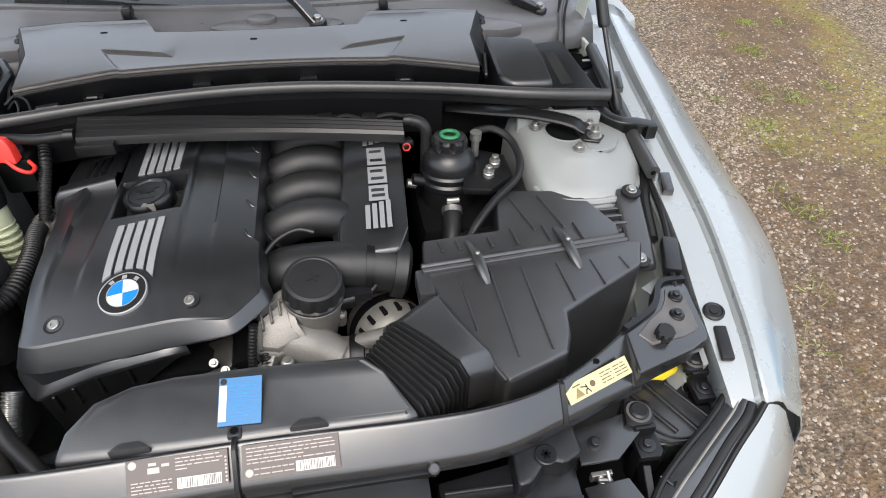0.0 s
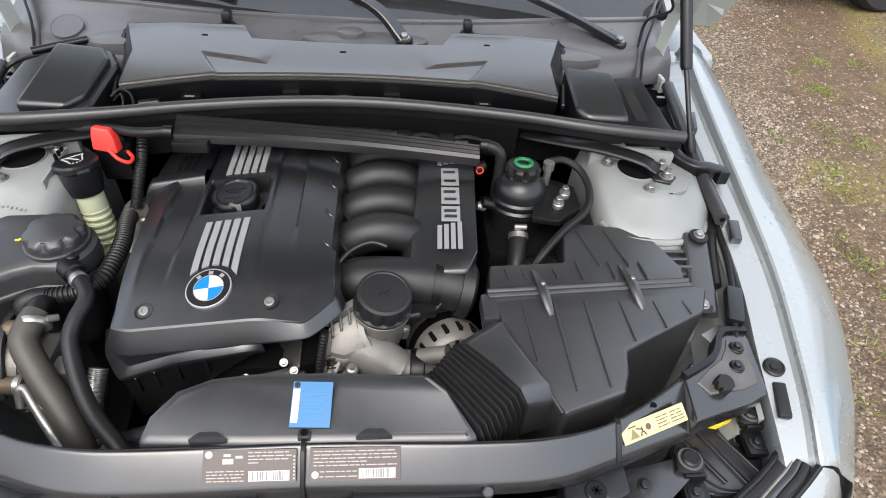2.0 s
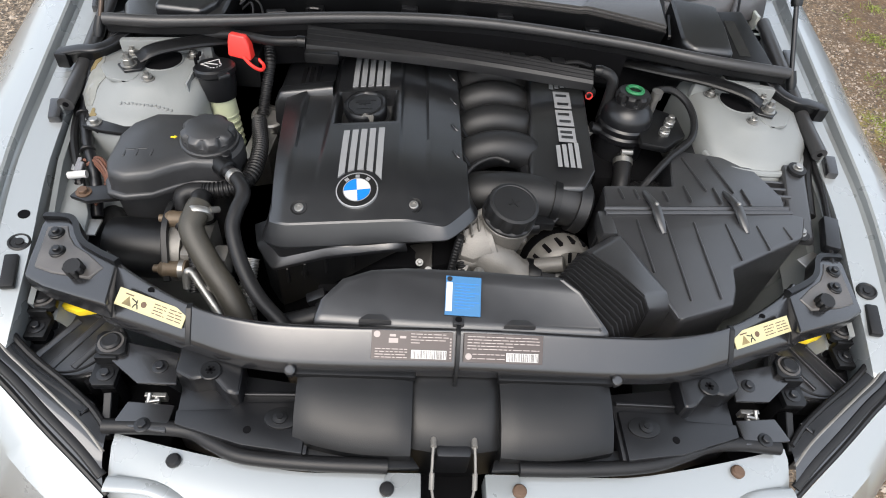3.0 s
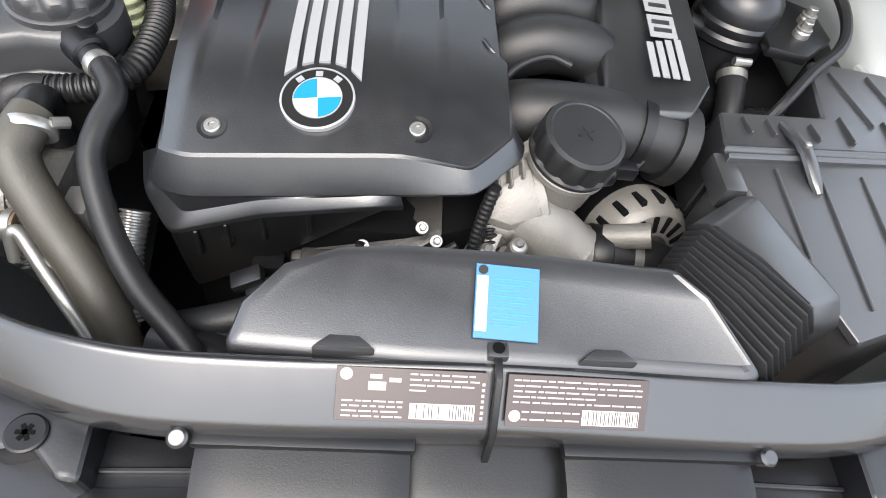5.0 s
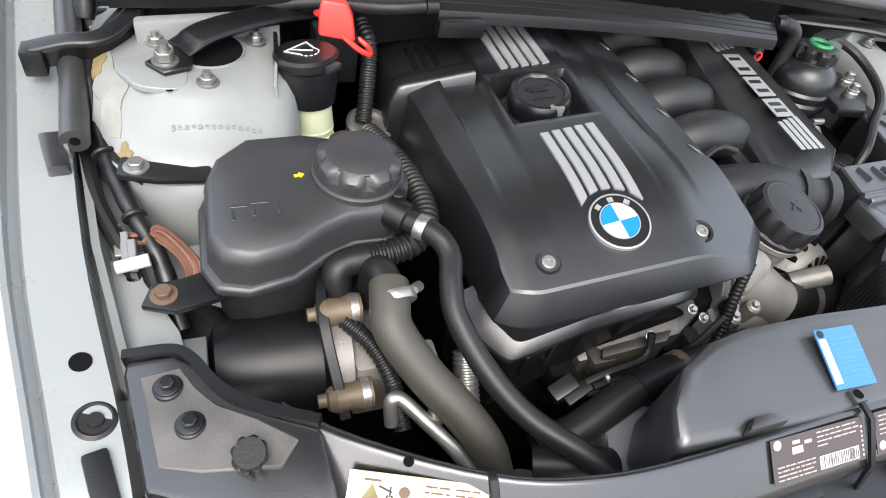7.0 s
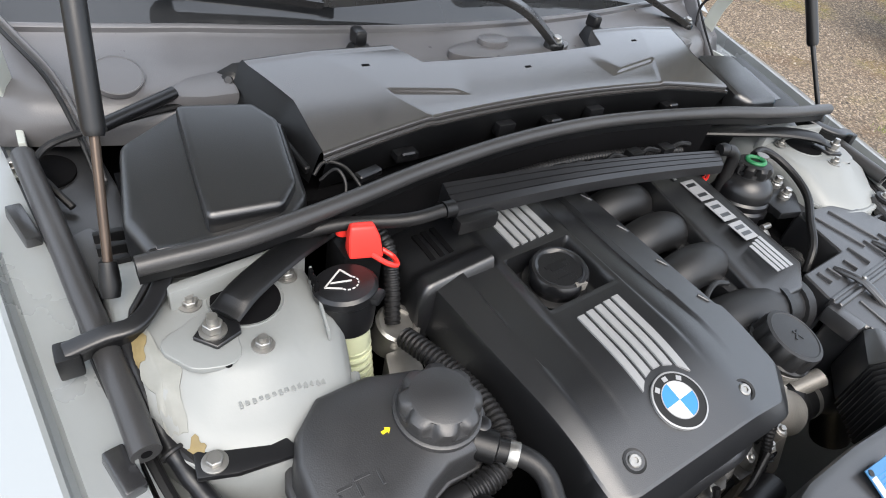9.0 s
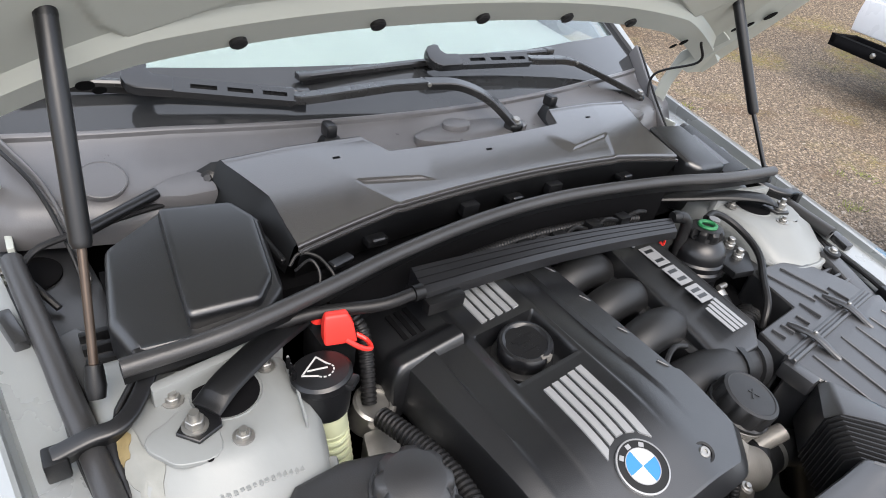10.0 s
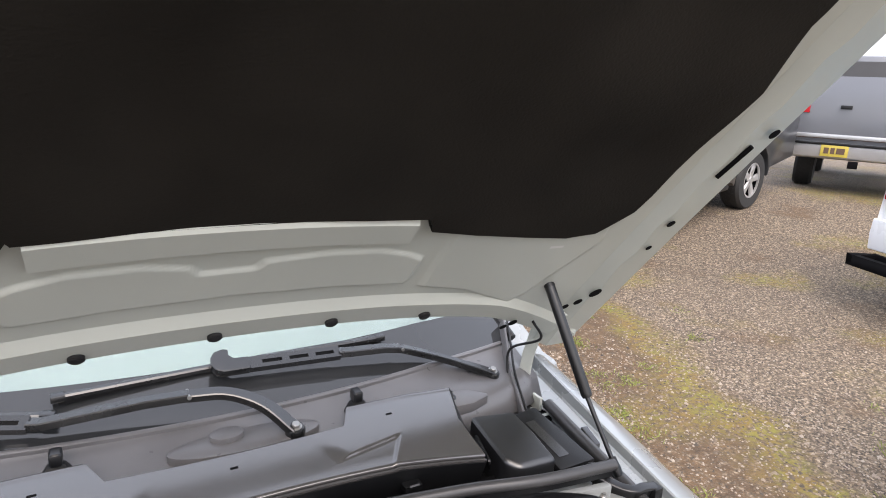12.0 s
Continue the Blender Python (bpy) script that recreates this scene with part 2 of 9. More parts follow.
def stone_mat():
    m = bpy.data.materials.new("loose_stone")
    m.use_nodes = True
    t = m.node_tree
    b = t.nodes["Principled BSDF"]
    b.inputs["Roughness"].default_value = 0.8
    g = t.nodes.new("ShaderNodeNewGeometry")
    r = t.nodes.new("ShaderNodeValToRGB")
    for p, c in ((0.3, (0.105, 0.080, 0.057)), (0.6, (0.185, 0.145, 0.108)), (0.85, (0.28, 0.23, 0.182))):
        e = r.color_ramp.elements.new(p)
        e.color = (*c, 1)
    r.color_ramp.elements[0].color = (0.035, 0.03, 0.025, 1)
    r.color_ramp.elements[-1].color = (0.31, 0.27, 0.225, 1)
    t.links.new(g.outputs["Random Per Island"], r.inputs[0])
    t.links.new(r.outputs[0], b.inputs["Base Color"])
    return m


STONE = stone_mat()
GRASS = mat("yellow_green_grass", (0.17, 0.20, 0.04), 0.7, vary=0.4, vary_size=6)


# ---- geometry helpers: a shape is (vertices, faces) ----
def smooth01(a):
    a = max(0.0, min(1.0, a))
    return a * a * (3 - 2 * a)


def join(*gs):
    v, f = [], []
    for a, b in gs:
        n = len(v)
        v += list(a)
        f += [tuple(i + n for i in q) for q in b]
    return v, f


def xf(g, m):
    return [tuple(m @ Vector(p)) for p in g[0]], g[1]


def mirror(g):
    return [(-p[0], p[1], p[2]) for p in g[0]], g[1]


def box(x0, x1, y0, y1, z0, z1):
    v = [(x, y, z) for z in (z0, z1) for x, y in ((x0, y0), (x1, y0), (x1, y1), (x0, y1))]
    return v, [(3, 2, 1, 0), (4, 5, 6, 7), (0, 1, 5, 4), (1, 2, 6, 5), (2, 3, 7, 6), (3, 0, 4, 7)]


def loft(loops, cap=True, closed=True):
    """Skin between loops of equal length; closed loops get end caps."""
    n = len(loops[0])
    v = [tuple(p) for l in loops for p in l]
    f = []
    for i in range(len(loops) - 1):
        for j in range(n if closed else n - 1):
            k = (j + 1) % n
            f.append((i * n + j, i * n + k, (i + 1) * n + k, (i + 1) * n + j))
    if cap and closed:
        f.append(tuple(range(n - 1, -1, -1)))
        f.append(tuple(range((len(loops) - 1) * n, len(loops) * n)))
    return v, f


def zof(z, x, y, i):
    return z(x, y) if callable(z) else z[i] if isinstance(z, (list, tuple)) else z


def prism(pts, z0, z1):
    """An upright slab over a plan outline; z0 and z1: numbers, lists, or functions of x, y."""
    lo = [(x, y, zof(z0, x, y, i)) for i, (x, y) in enumerate(pts)]
    hi = [(x, y, zof(z1, x, y, i)) for i, (x, y) in enumerate(pts)]
    return loft([lo, hi])


def bev(g, w=0.003, seg=2, angle=28):
    bm = to_bm(g)
    es = [e for e in bm.edges if len(e.link_faces) == 2 and e.calc_face_angle(0) > radians(angle)]
    bmesh.ops.bevel(bm, geom=es, offset=w, segments=seg, profile=0.6, affect="EDGES", clamp_overlap=True)
    out = ([tuple(p.co) for p in bm.verts], [tuple(q.index for q in f.verts) for f in bm.faces])
    bm.free()
    return out


def to_bm(g):
    bm = bmesh.new()
    vs = [bm.verts.new(p) for p in g[0]]
    for q in g[1]:
        if len(set(q)) == len(q):
            try:
                bm.faces.new([vs[i] for i in q])
            except ValueError:
                pass
    bmesh.ops.remove_doubles(bm, verts=bm.verts, dist=1e-6)
    bmesh.ops.recalc_face_normals(bm, faces=bm.faces)
    bm.verts.index_update()
    bm.normal_update()
    return bm


def spline(pts, n=8):
    """A smooth curve through points."""
    p = [Vector(q) for q in pts]
    p = [2 * p[0] - p[1]] + p + [2 * p[-1] - p[-2]]
    out = []
    for i in range(1, len(p) - 2):
        for k in range(n):
            t = k / n
            out.append(0.5 * (2 * p[i] + (p[i + 1] - p[i - 1]) * t + (2 * p[i - 1] - 5 * p[i] + 4 * p[i + 1] - p[i + 2]) * t * t
                              + (3 * p[i] - 3 * p[i + 1] + p[i + 2] - p[i - 1]) * t ** 3))
    out.append(p[-2])
    return out


def sweep(pts, section, cap=True):
    """section(i, s) gives a loop of (u, v) offsets at arc length s; carried along the points without twist."""
    pts = [Vector(p) for p in pts]
    up = Vector((0, 0, 1))
    loops, s = [], 0.0
    nrm = None
    for i, p in enumerate(pts):
        d = (pts[min(i + 1, len(pts) - 1)] - pts[max(i - 1, 0)]).normalized()
        if nrm is None:
            nrm = (up - d * d.dot(up))
            if nrm.length < 0.05:
                nrm = Vector((1, 0, 0)) - d * d.x
        nrm = (nrm - d * nrm.dot(d)).normalized()
        b = d.cross(nrm)
        if i:
            s += (p - pts[i - 1]).length
        loops.append([p + b * u + nrm * v for u, v in section(i, s)])
    return loft(loops, cap)


def ring(r, n=12, ry=None):
    return [(r * math.cos(2 * math.pi * k / n), (ry or r) * math.sin(2 * math.pi * k / n)) for k in range(n)]


def tube(pts, r, n=12, steps=7, smooth=True):
    return sweep(spline(pts, steps) if smooth else pts, lambda i, s: ring(r, n))


def corrugated(pts, r, pitch=0.006, amp=0.12, n=14):
    c = spline(pts, 10)
    length = sum((b - a).length for a, b in zip(c, c[1:]))
    k = max(8, int(length / pitch) * 4)
    fine, acc, j, seg = [], 0.0, 0, [(b - a).length for a, b in zip(c, c[1:])]
    for i in range(k + 1):
        d = length * i / k
        while j < len(seg) - 1 and acc + seg[j] < d:
            acc += seg[j]
            j += 1
        fine.append(c[j].lerp(c[j + 1], min(1, (d - acc) / max(seg[j], 1e-9))))
    return sweep(fine, lambda i, s: ring(r * (1 + (amp if i % 4 in (0, 1) else -amp) * 0.5), n))


def frame_of(origin, axis):
    return Matrix.Translation(origin) @ Vector(axis).to_track_quat("Z", "Y").to_matrix().to_4x4()


def lathe(profile, n=28, origin=(0, 0, 0), axis=(0, 0, 1), flutes=0, depth=0.0, band=(0, 0), cap=True):
    """Turns (radius, height) about an axis; between band heights the rim may be fluted."""
    m = frame_of(origin, axis)
    loops = []
    for r, z in profile:
        l = []
        for k in range(n):
            a = 2 * math.pi * k / n
            q = r
            if flutes and band[0] <= z <= band[1]:
                q = r - depth * (0.5 + 0.5 * math.cos(a * flutes)) ** 3
            l.append(m @ Vector((q * math.cos(a), q * math.sin(a), z)))
        loops.append(l)
    return loft(loops, cap)


def rod(a, b, r, n=12, r2=None):
    a, b = Vector(a), Vector(b)
    return lathe([(r, 0), (r2 or r, (b - a).length)], n, a, b - a)


def hexbolt(p, axis=(0, 0, 1), r=0.006, h=0.005, washer=1.6):
    return join(lathe([(r * washer, 0), (r * washer, 0.0016), (r * washer * 0.9, 0.002)], 20, p, axis),
                bev(lathe([(r, 0.002), (r, 0.002 + h)], 6, p, axis), 0.0008, 1))


def world_of(ob):
    return world_of(ob.parent) @ ob.matrix_parent_inverse @ ob.matrix_basis if ob.parent else ob.matrix_basis


def part(name, g, material, parent=None, label="", sharp=32):
    """One mesh object from a shape given in world places, under a thing or a part."""
    me = bpy.data.meshes.new(name)
    bm = to_bm(g)
    bm.to_mesh(me)
    bm.free()
    me.polygons.foreach_set("use_smooth", [True] * len(me.polygons))
    me.set_sharp_from_angle(angle=radians(sharp))
    me.materials.append(material)
    ob = new(name, me)
    if parent:
        ob.parent = parent
        ob.matrix_parent_inverse = world_of(parent).inverted()
    if label:
        ob["label"] = label
    return ob


def thing(name, loc, label, category, group="", kind=""):
    ob = new(name)
    ob.empty_display_size = 0.02
    ob.matrix_basis = Matrix.Translation(loc)
    return tagged(ob, label, category, group, kind)


def whole(name, g, material, label, category, group="", kind="", sharp=32):
    return tagged(part(name, g, material, sharp=sharp), label, category, group, kind)


def label_bars(m, x0, x1, y0, y1, rows, h, fill=0.8, seed=1):
    """Rows of plain print bars on a label face lying in m's xy plane."""
    rnd = random.Random(seed)
    gs = []
    for i in range(rows):
        yc = y1 - (i + 0.5) * (y1 - y0) / rows
        x = x0
        while x < x1 - 0.002:
            w = rnd.uniform(0.003, 0.012)
            e = min(x + w, x1)
            gs.append(box(x, e, yc - h / 2, yc + h / 2, 0.0003, 0.0007))
            x = e + rnd.uniform(0.0008, 0.002)
            if rnd.random() > fill + 0.19:
                break
    return xf(join(*gs), m)


# ---- ground ----
def ground_z(x, y):
    p = 0.7 * (x + y)
    k = min(1, max(0, (p - 5.4) / 4.6))
    return 0.5 * k * k * (3 - 2 * k) if x > 0 else 0.0


def ground_sheet():
    xs = [-400, -120, -40, -15, -6] + [i * 0.5 for i in range(-8, 30)] + [18, 25, 45, 120, 400]
    v = [(x, y, ground_z(x, y)) for y in xs for x in xs]
    n = len(xs)
    f = [(j * n + i, j * n + i + 1, (j + 1) * n + i + 1, (j + 1) * n + i) for j in range(n - 1) for i in range(n - 1)]
    whole("ground", (v, f), GRAVEL, "compacted gravel car park with moss and worn earth", "gravel", kind="structure")


ground_sheet()


def stones():
    rnd = random.Random(4)
    base = [(1, 0, 0), (0.3, 0.95, 0), (-0.8, 0.6, 0), (-0.8, -0.6, 0), (0.3, -0.95, 0), (0.1, 0, 0.8)]
    faces = [(0, 1, 5), (1, 2, 5), (2, 3, 5), (3, 4, 5), (4, 0, 5)]
    v, f = [], []
    for _ in range(100000):
        if rnd.random() < 0.85:
            x, y = 0.85 + 5.5 * rnd.random() ** 1.4, -1.0 + 6.5 * rnd.random() ** 1.1
        else:
            x, y = rnd.uniform(-2.6, -0.8), rnd.uniform(-0.5, 4)
        if _ > 60000:
            x, y = 0.85 + 2.2 * rnd.random() ** 1.3, -1.0 + 3.6 * rnd.random()
        w = x - 0.40 * y + 0.25 * noise.noise(Vector((x * 1.6, y * 1.6, 3)))
        if 1.30 < w < 2.15 and rnd.random() < 0.66:
            continue
        r = rnd.uniform(0.0036, 0.0090) * (1.8 if rnd.random() < 0.06 else 1)
        a = rnd.uniform(0, 6.28)
        c, s = math.cos(a), math.sin(a)
        q = rnd.uniform(0.6, 1)
        n = len(v)
        z = ground_z(x, y)
        v += [(x + r * (c * px - s * py * q), y + r * (s * px + c * py * q), z + r * pz - 0.001) for px, py, pz in base]
        f += [tuple(i + n for i in t) for t in faces]
    me = bpy.data.meshes.new("loose_gravel")
    me.from_pydata(v, [], f)
    me.materials.append(STONE)
    tagged(new("loose_gravel", me), "scattered grey and tan gravel stones lying on the ground", "gravel", kind="stuff")


stones()


# ---- car body ----
# fender rows: y, flange inner x z, flange outer x z, crest x z, shoulder x z, side x z, low x z
FENDER = [
    (1.02, (0.712, 0.866), (0.752, 0.871), (0.772, 0.898), (0.840, 0.852), (0.885, 0.70), (0.885, 0.42)),
    (0.75, (0.678, 0.843), (0.716, 0.848), (0.731, 0.870), (0.822, 0.824), (0.883, 0.69), (0.885, 0.62)),
    (0.55, (0.656, 0.820), (0.696, 0.826), (0.711, 0.844), (0.808, 0.792), (0.880, 0.69), (0.883, 0.645)),
    (0.33, (0.632, 0.798), (0.673, 0.803), (0.687, 0.816), (0.790, 0.768), (0.858, 0.67), (0.866, 0.63)),
    (0.18, (0.605, 0.775), (0.647, 0.780), (0.660, 0.792), (0.742, 0.744), (0.812, 0.65), (0.826, 0.55)),
    (0.10, (0.595, 0.757), (0.633, 0.762), (0.646, 0.773), (0.708, 0.730), (0.774, 0.630), (0.788, 0.480)),
    (0.03, (0.592, 0.730), (0.620, 0.736), (0.634, 0.746), (0.672, 0.722), (0.728, 0.628), (0.742, 0.450)),
]


def fender_rows():
    keys = [[(p[0], y, p[1]) for y, *ps in FENDER for p in [ps[k]]] for k in range(6)]
    return [spline(k, 4) for k in keys]


def fender(side):
    fl, fo, cr, sh, si, lo = fender_rows()
    rows = []
    for i in range(len(fl)):
        a, b, c, d, e, g = fl[i], fo[i], cr[i], sh[i], si[i], lo[i]
        r = [a + Vector((-0.004, 0, -0.05)), a, b, b + Vector((0.004, 0, -0.006)), b + Vector((0.009, 0, 0.0)), c + Vector((-0.004, 0, -0.002)), c]
        r += [c.lerp(d, 0.33) + Vector((0, 0, 0.008)), c.lerp(d, 0.66) + Vector((0, 0, 0.009)), d, d.lerp(e, 0.35) + Vector((0.012, 0, 0.006)), d.lerp(e, 0.7) + Vector((0.010, 0, 0.004)), e, g]
        rows.append(r)
    g = loft(rows, closed=False)
    if side < 0:
        g = mirror(g)
    t = thing("front_fender", (side * 0.8, 0.45, 0.5), "silver painted front fender with a pale drilled inner flange", "car fender", "front fenders")
    o = part("panel", g, PAINT, t, sharp=25)
    sol = o.modifiers.new("thick", "SOLIDIFY")
    sol.thickness, sol.offset = 0.002, -1
    # plugs, holes and buffers on the flange
    p = lambda y: next((fl[i].lerp(fo[i], 0.5) for i in range(len(fl)) if fl[i].y <= y), fl[-1])
    for nm, y, shape, m in (
        ("drain_hole", 0.225, lathe([(0.0078, 0), (0.0078, 0.0015)], 20), DARK),
        ("rubber_plug", 0.18, lathe([(0.0148, 0), (0.0148, 0.003), (0.012, 0.0045), (0.0105, 0.003), (0.006, 0.003), (0.0055, 0.005)], 28), RUBBER),
        ("rubber_buffer", 0.132, bev(box(-0.0085, 0.0085, -0.026, 0.026, 0, 0.010), 0.003), RUBBER),
        ("rubber_buffer", 0.43, bev(box(-0.009, 0.009, -0.022, 0.022, 0, 0.016), 0.003), DUSTY),
        ("rubber_buffer", 0.735, bev(box(-0.008, 0.008, -0.028, 0.028, 0, 0.016), 0.003), DUSTY),
    ):
        y -= 0.016 if side > 0 else 0
        q = p(y)
        part(nm, xf(shape, pose(side * (q.x - 0.002), y, q.z + 0.001, 8, side * -6, -side * 14)), m, t)
    return t


fender(1)
fender(-1)

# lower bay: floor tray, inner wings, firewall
# floor, firewall and cowl wall carry the deep bay's shade in their colour
whole("bay_floor", bev(box(-0.72, 0.72, -0.10, 0.80, 0.24, 0.26), 0.004), DARK, "undertray below the engine, near black for the bay's shade", "undertray", kind="structure")


def inner_wing(side):
    pts = [(0.588, 0.10), (0.600, 0.2), (0.628, 0.34), (0.654, 0.55), (0.678, 0.78), (0.705, 1.0)]
    z = [0.745, 0.765, 0.788, 0.812, 0.834, 0.856]
    a = [(side * x, y, h) for (x, y), h in zip(pts, z)]
    b = [(side * (x - 0.17), y, 0.25) for x, y in pts]
    c = [(side * (x - 0.176), y, 0.25) for x, y in pts]
    d = [(side * (x - 0.006), y, h - 0.004) for (x, y), h in zip(pts, z)]
    whole("inner_wing", loft([d, a, b, c], closed=False), BAYPAINT, "pale grey painted inner wing beside the wheel house", "car body panel", kind="structure")


inner_wing(1)
inner_wing(-1)


def wing_gutter(side):
    fl = fender_rows()[0]
    rows = [[(side * (p.x + 0.003), p.y, p.z - 0.040) for p in fl if p.y > 0.1], [(side * (p.x - 0.030), p.y, p.z - 0.050) for p in fl if p.y > 0.1], [(side * (p.x - 0.055), p.y, p.z - 0.095) for p in fl if p.y > 0.1]]
    whole("wing_gutter", loft(rows, closed=False), BAYPAINT, "pale painted gutter between fender flange and inner wing", "car body panel", kind="structure")


wing_gutter(1)
wing_gutter(-1)
whole("firewall", join(box(-0.575, 0.575, 0.66, 0.68, 0.25, 0.865), box(-0.66, 0.66, 0.66, 0.68, 0.25, 0.79), box(-0.59, 0.59, 0.68, 0.80, 0.835, 0.852)), DARK, "firewall behind the engine, near black for the bay's shade", "firewall", kind="structure")
whole("cowl_rear_wall", box(-0.69, 0.69, 0.93, 0.95, 0.60, 0.905), DARK, "metal cowl wall under the windscreen, near black for its shade", "car body panel", kind="structure")


# ---- windscreen, cowl panel, cabin ----
def cowl_edge(x):
    return 0.908 + 0.24 * x * x


def cowl_panel():
    xs = [i * 0.05 - 0.70 for i in range(29)]
    rows = []
    for dy, z in ((-0.165, 0.866), (-0.135, 0.908), (-0.11, 0.921), (-0.06, 0.931), (-0.01, 0.946), (0.0, 0.953), (0.004, 0.949), (0.03, 0.952)):
        rows.append([(x, cowl_edge(x) + dy * (1 - 0.25 * abs(x)), z - 0.05 * max(0, abs(x) - 0.45)) for x in xs])
    t = thing("scuttle_cover", (0, 0.86, 0.90), "dark grey plastic scuttle cover at the foot of the windscreen", "scuttle cover")
    o = part("panel", loft(rows, closed=False), SCUTTLE, t)
    s = o.modifiers.new("thick", "SOLIDIFY")
    s.thickness = 0.004
    # raised oval lid in the middle and round cap at the end
    oval = [(0.03 + 0.125 * math.cos(a), 0.853 + 0.037 * math.sin(a)) for a in [k * math.pi / 14 for k in range(28)]]
    part("oval_lid", bev(prism(oval, 0.915, 0.943), 0.005), SCUTTLE, t)
    part("screen_trim", sweep([Vector((x, cowl_edge(x) + 0.004, 0.9535 - 0.05 * max(0, abs(x) - 0.45))) for x in [-0.66 + 0.033 * k for k in range(41)]], lambda i, s: [(-0.006, -0.004), (0.006, -0.004), (0.006, 0.004), (0.003, 0.0068), (0.0, 0.0075), (-0.003, 0.0068), (-0.006, 0.003)]), SCUTTLE, t)
    part("lid_grip", bev(prism([(0.0 + 0.028 * math.cos(a), 0.868 + 0.02 * math.sin(a)) for a in [k * math.pi / 10 for k in range(20)]], 0.93, 0.952), 0.004), SCUTTLE, t)
    part("round_cap", lathe([(0.031, -0.006), (0.031, 0.0015), (0.0295, 0.0022), (0.0285, 0.001), (0.0, 0.0012)], 36, (-0.557, 0.897, 0.9262), (0, -0.42, 1)), SCUTTLE, t)
    for x in (-0.24, 0.235):
        noz = part("washer_nozzle", bev(loft([[(x - 0.028, 0.835, 0.925), (x + 0.028, 0.835, 0.925), (x + 0.028, 0.885, 0.93), (x - 0.028, 0.885, 0.93)],
                                             [(x - 0.012, 0.868, 0.958), (x + 0.012, 0.868, 0.958), (x + 0.011, 0.886, 0.955), (x - 0.011, 0.886, 0.955)]]), 0.004), PLASTIC, t)
        part("jet", bev(box(x - 0.009, x + 0.009, 0.866, 0.892, 0.953, 0.976), 0.006, 3), GLOSS, noz)


cowl_panel()


def windscreen():
    xs = [i * 0.05 - 0.70 for i in range(29)]
    def pt(x, s):
        y0 = cowl_edge(x) + 0.005
        return (x * (1 - 0.12 * s), y0 + 0.80 * s + 0.02 * math.sin(s * 3), 0.957 + 0.47 * s - 0.05 * max(0, abs(x) - 0.45))
    rows = [[pt(x, k / 10) for x in xs] for k in range(11)]
    t = thing("windscreen", (0, 1.2, 0.95), "green-tinted windscreen with a black printed border", "windscreen")
    o = part("pane", loft(rows, closed=False), GLASS, t, sharp=60)
    s = o.modifiers.new("thick", "SOLIDIFY")
    s.thickness = 0.005
    o.visible_shadow = False
    band = [[(p[0], p[1], p[2] + 0.0035) for p in [pt(x, k) for x in xs]] for k in (0.0, 0.03, 0.06, 0.09, 0.11)]
    part("black_border", loft(band, closed=False), FRIT, t)
    for sd in (-1, 1):
        edge = [pt(sd * 0.70, k / 10) for k in range(11)]
        g = loft([[(x, y, z + 0.0035) for x, y, z in edge], [(x - sd * 0.03, y, z + 0.0035) for x, y, z in edge]], closed=False)
        part("black_border", g, FRIT, t)
        part("edge_trim", tube([(x + sd * 0.006, y, z) for x, y, z in edge], 0.012, 8, 2), RUBBER, t)


windscreen()


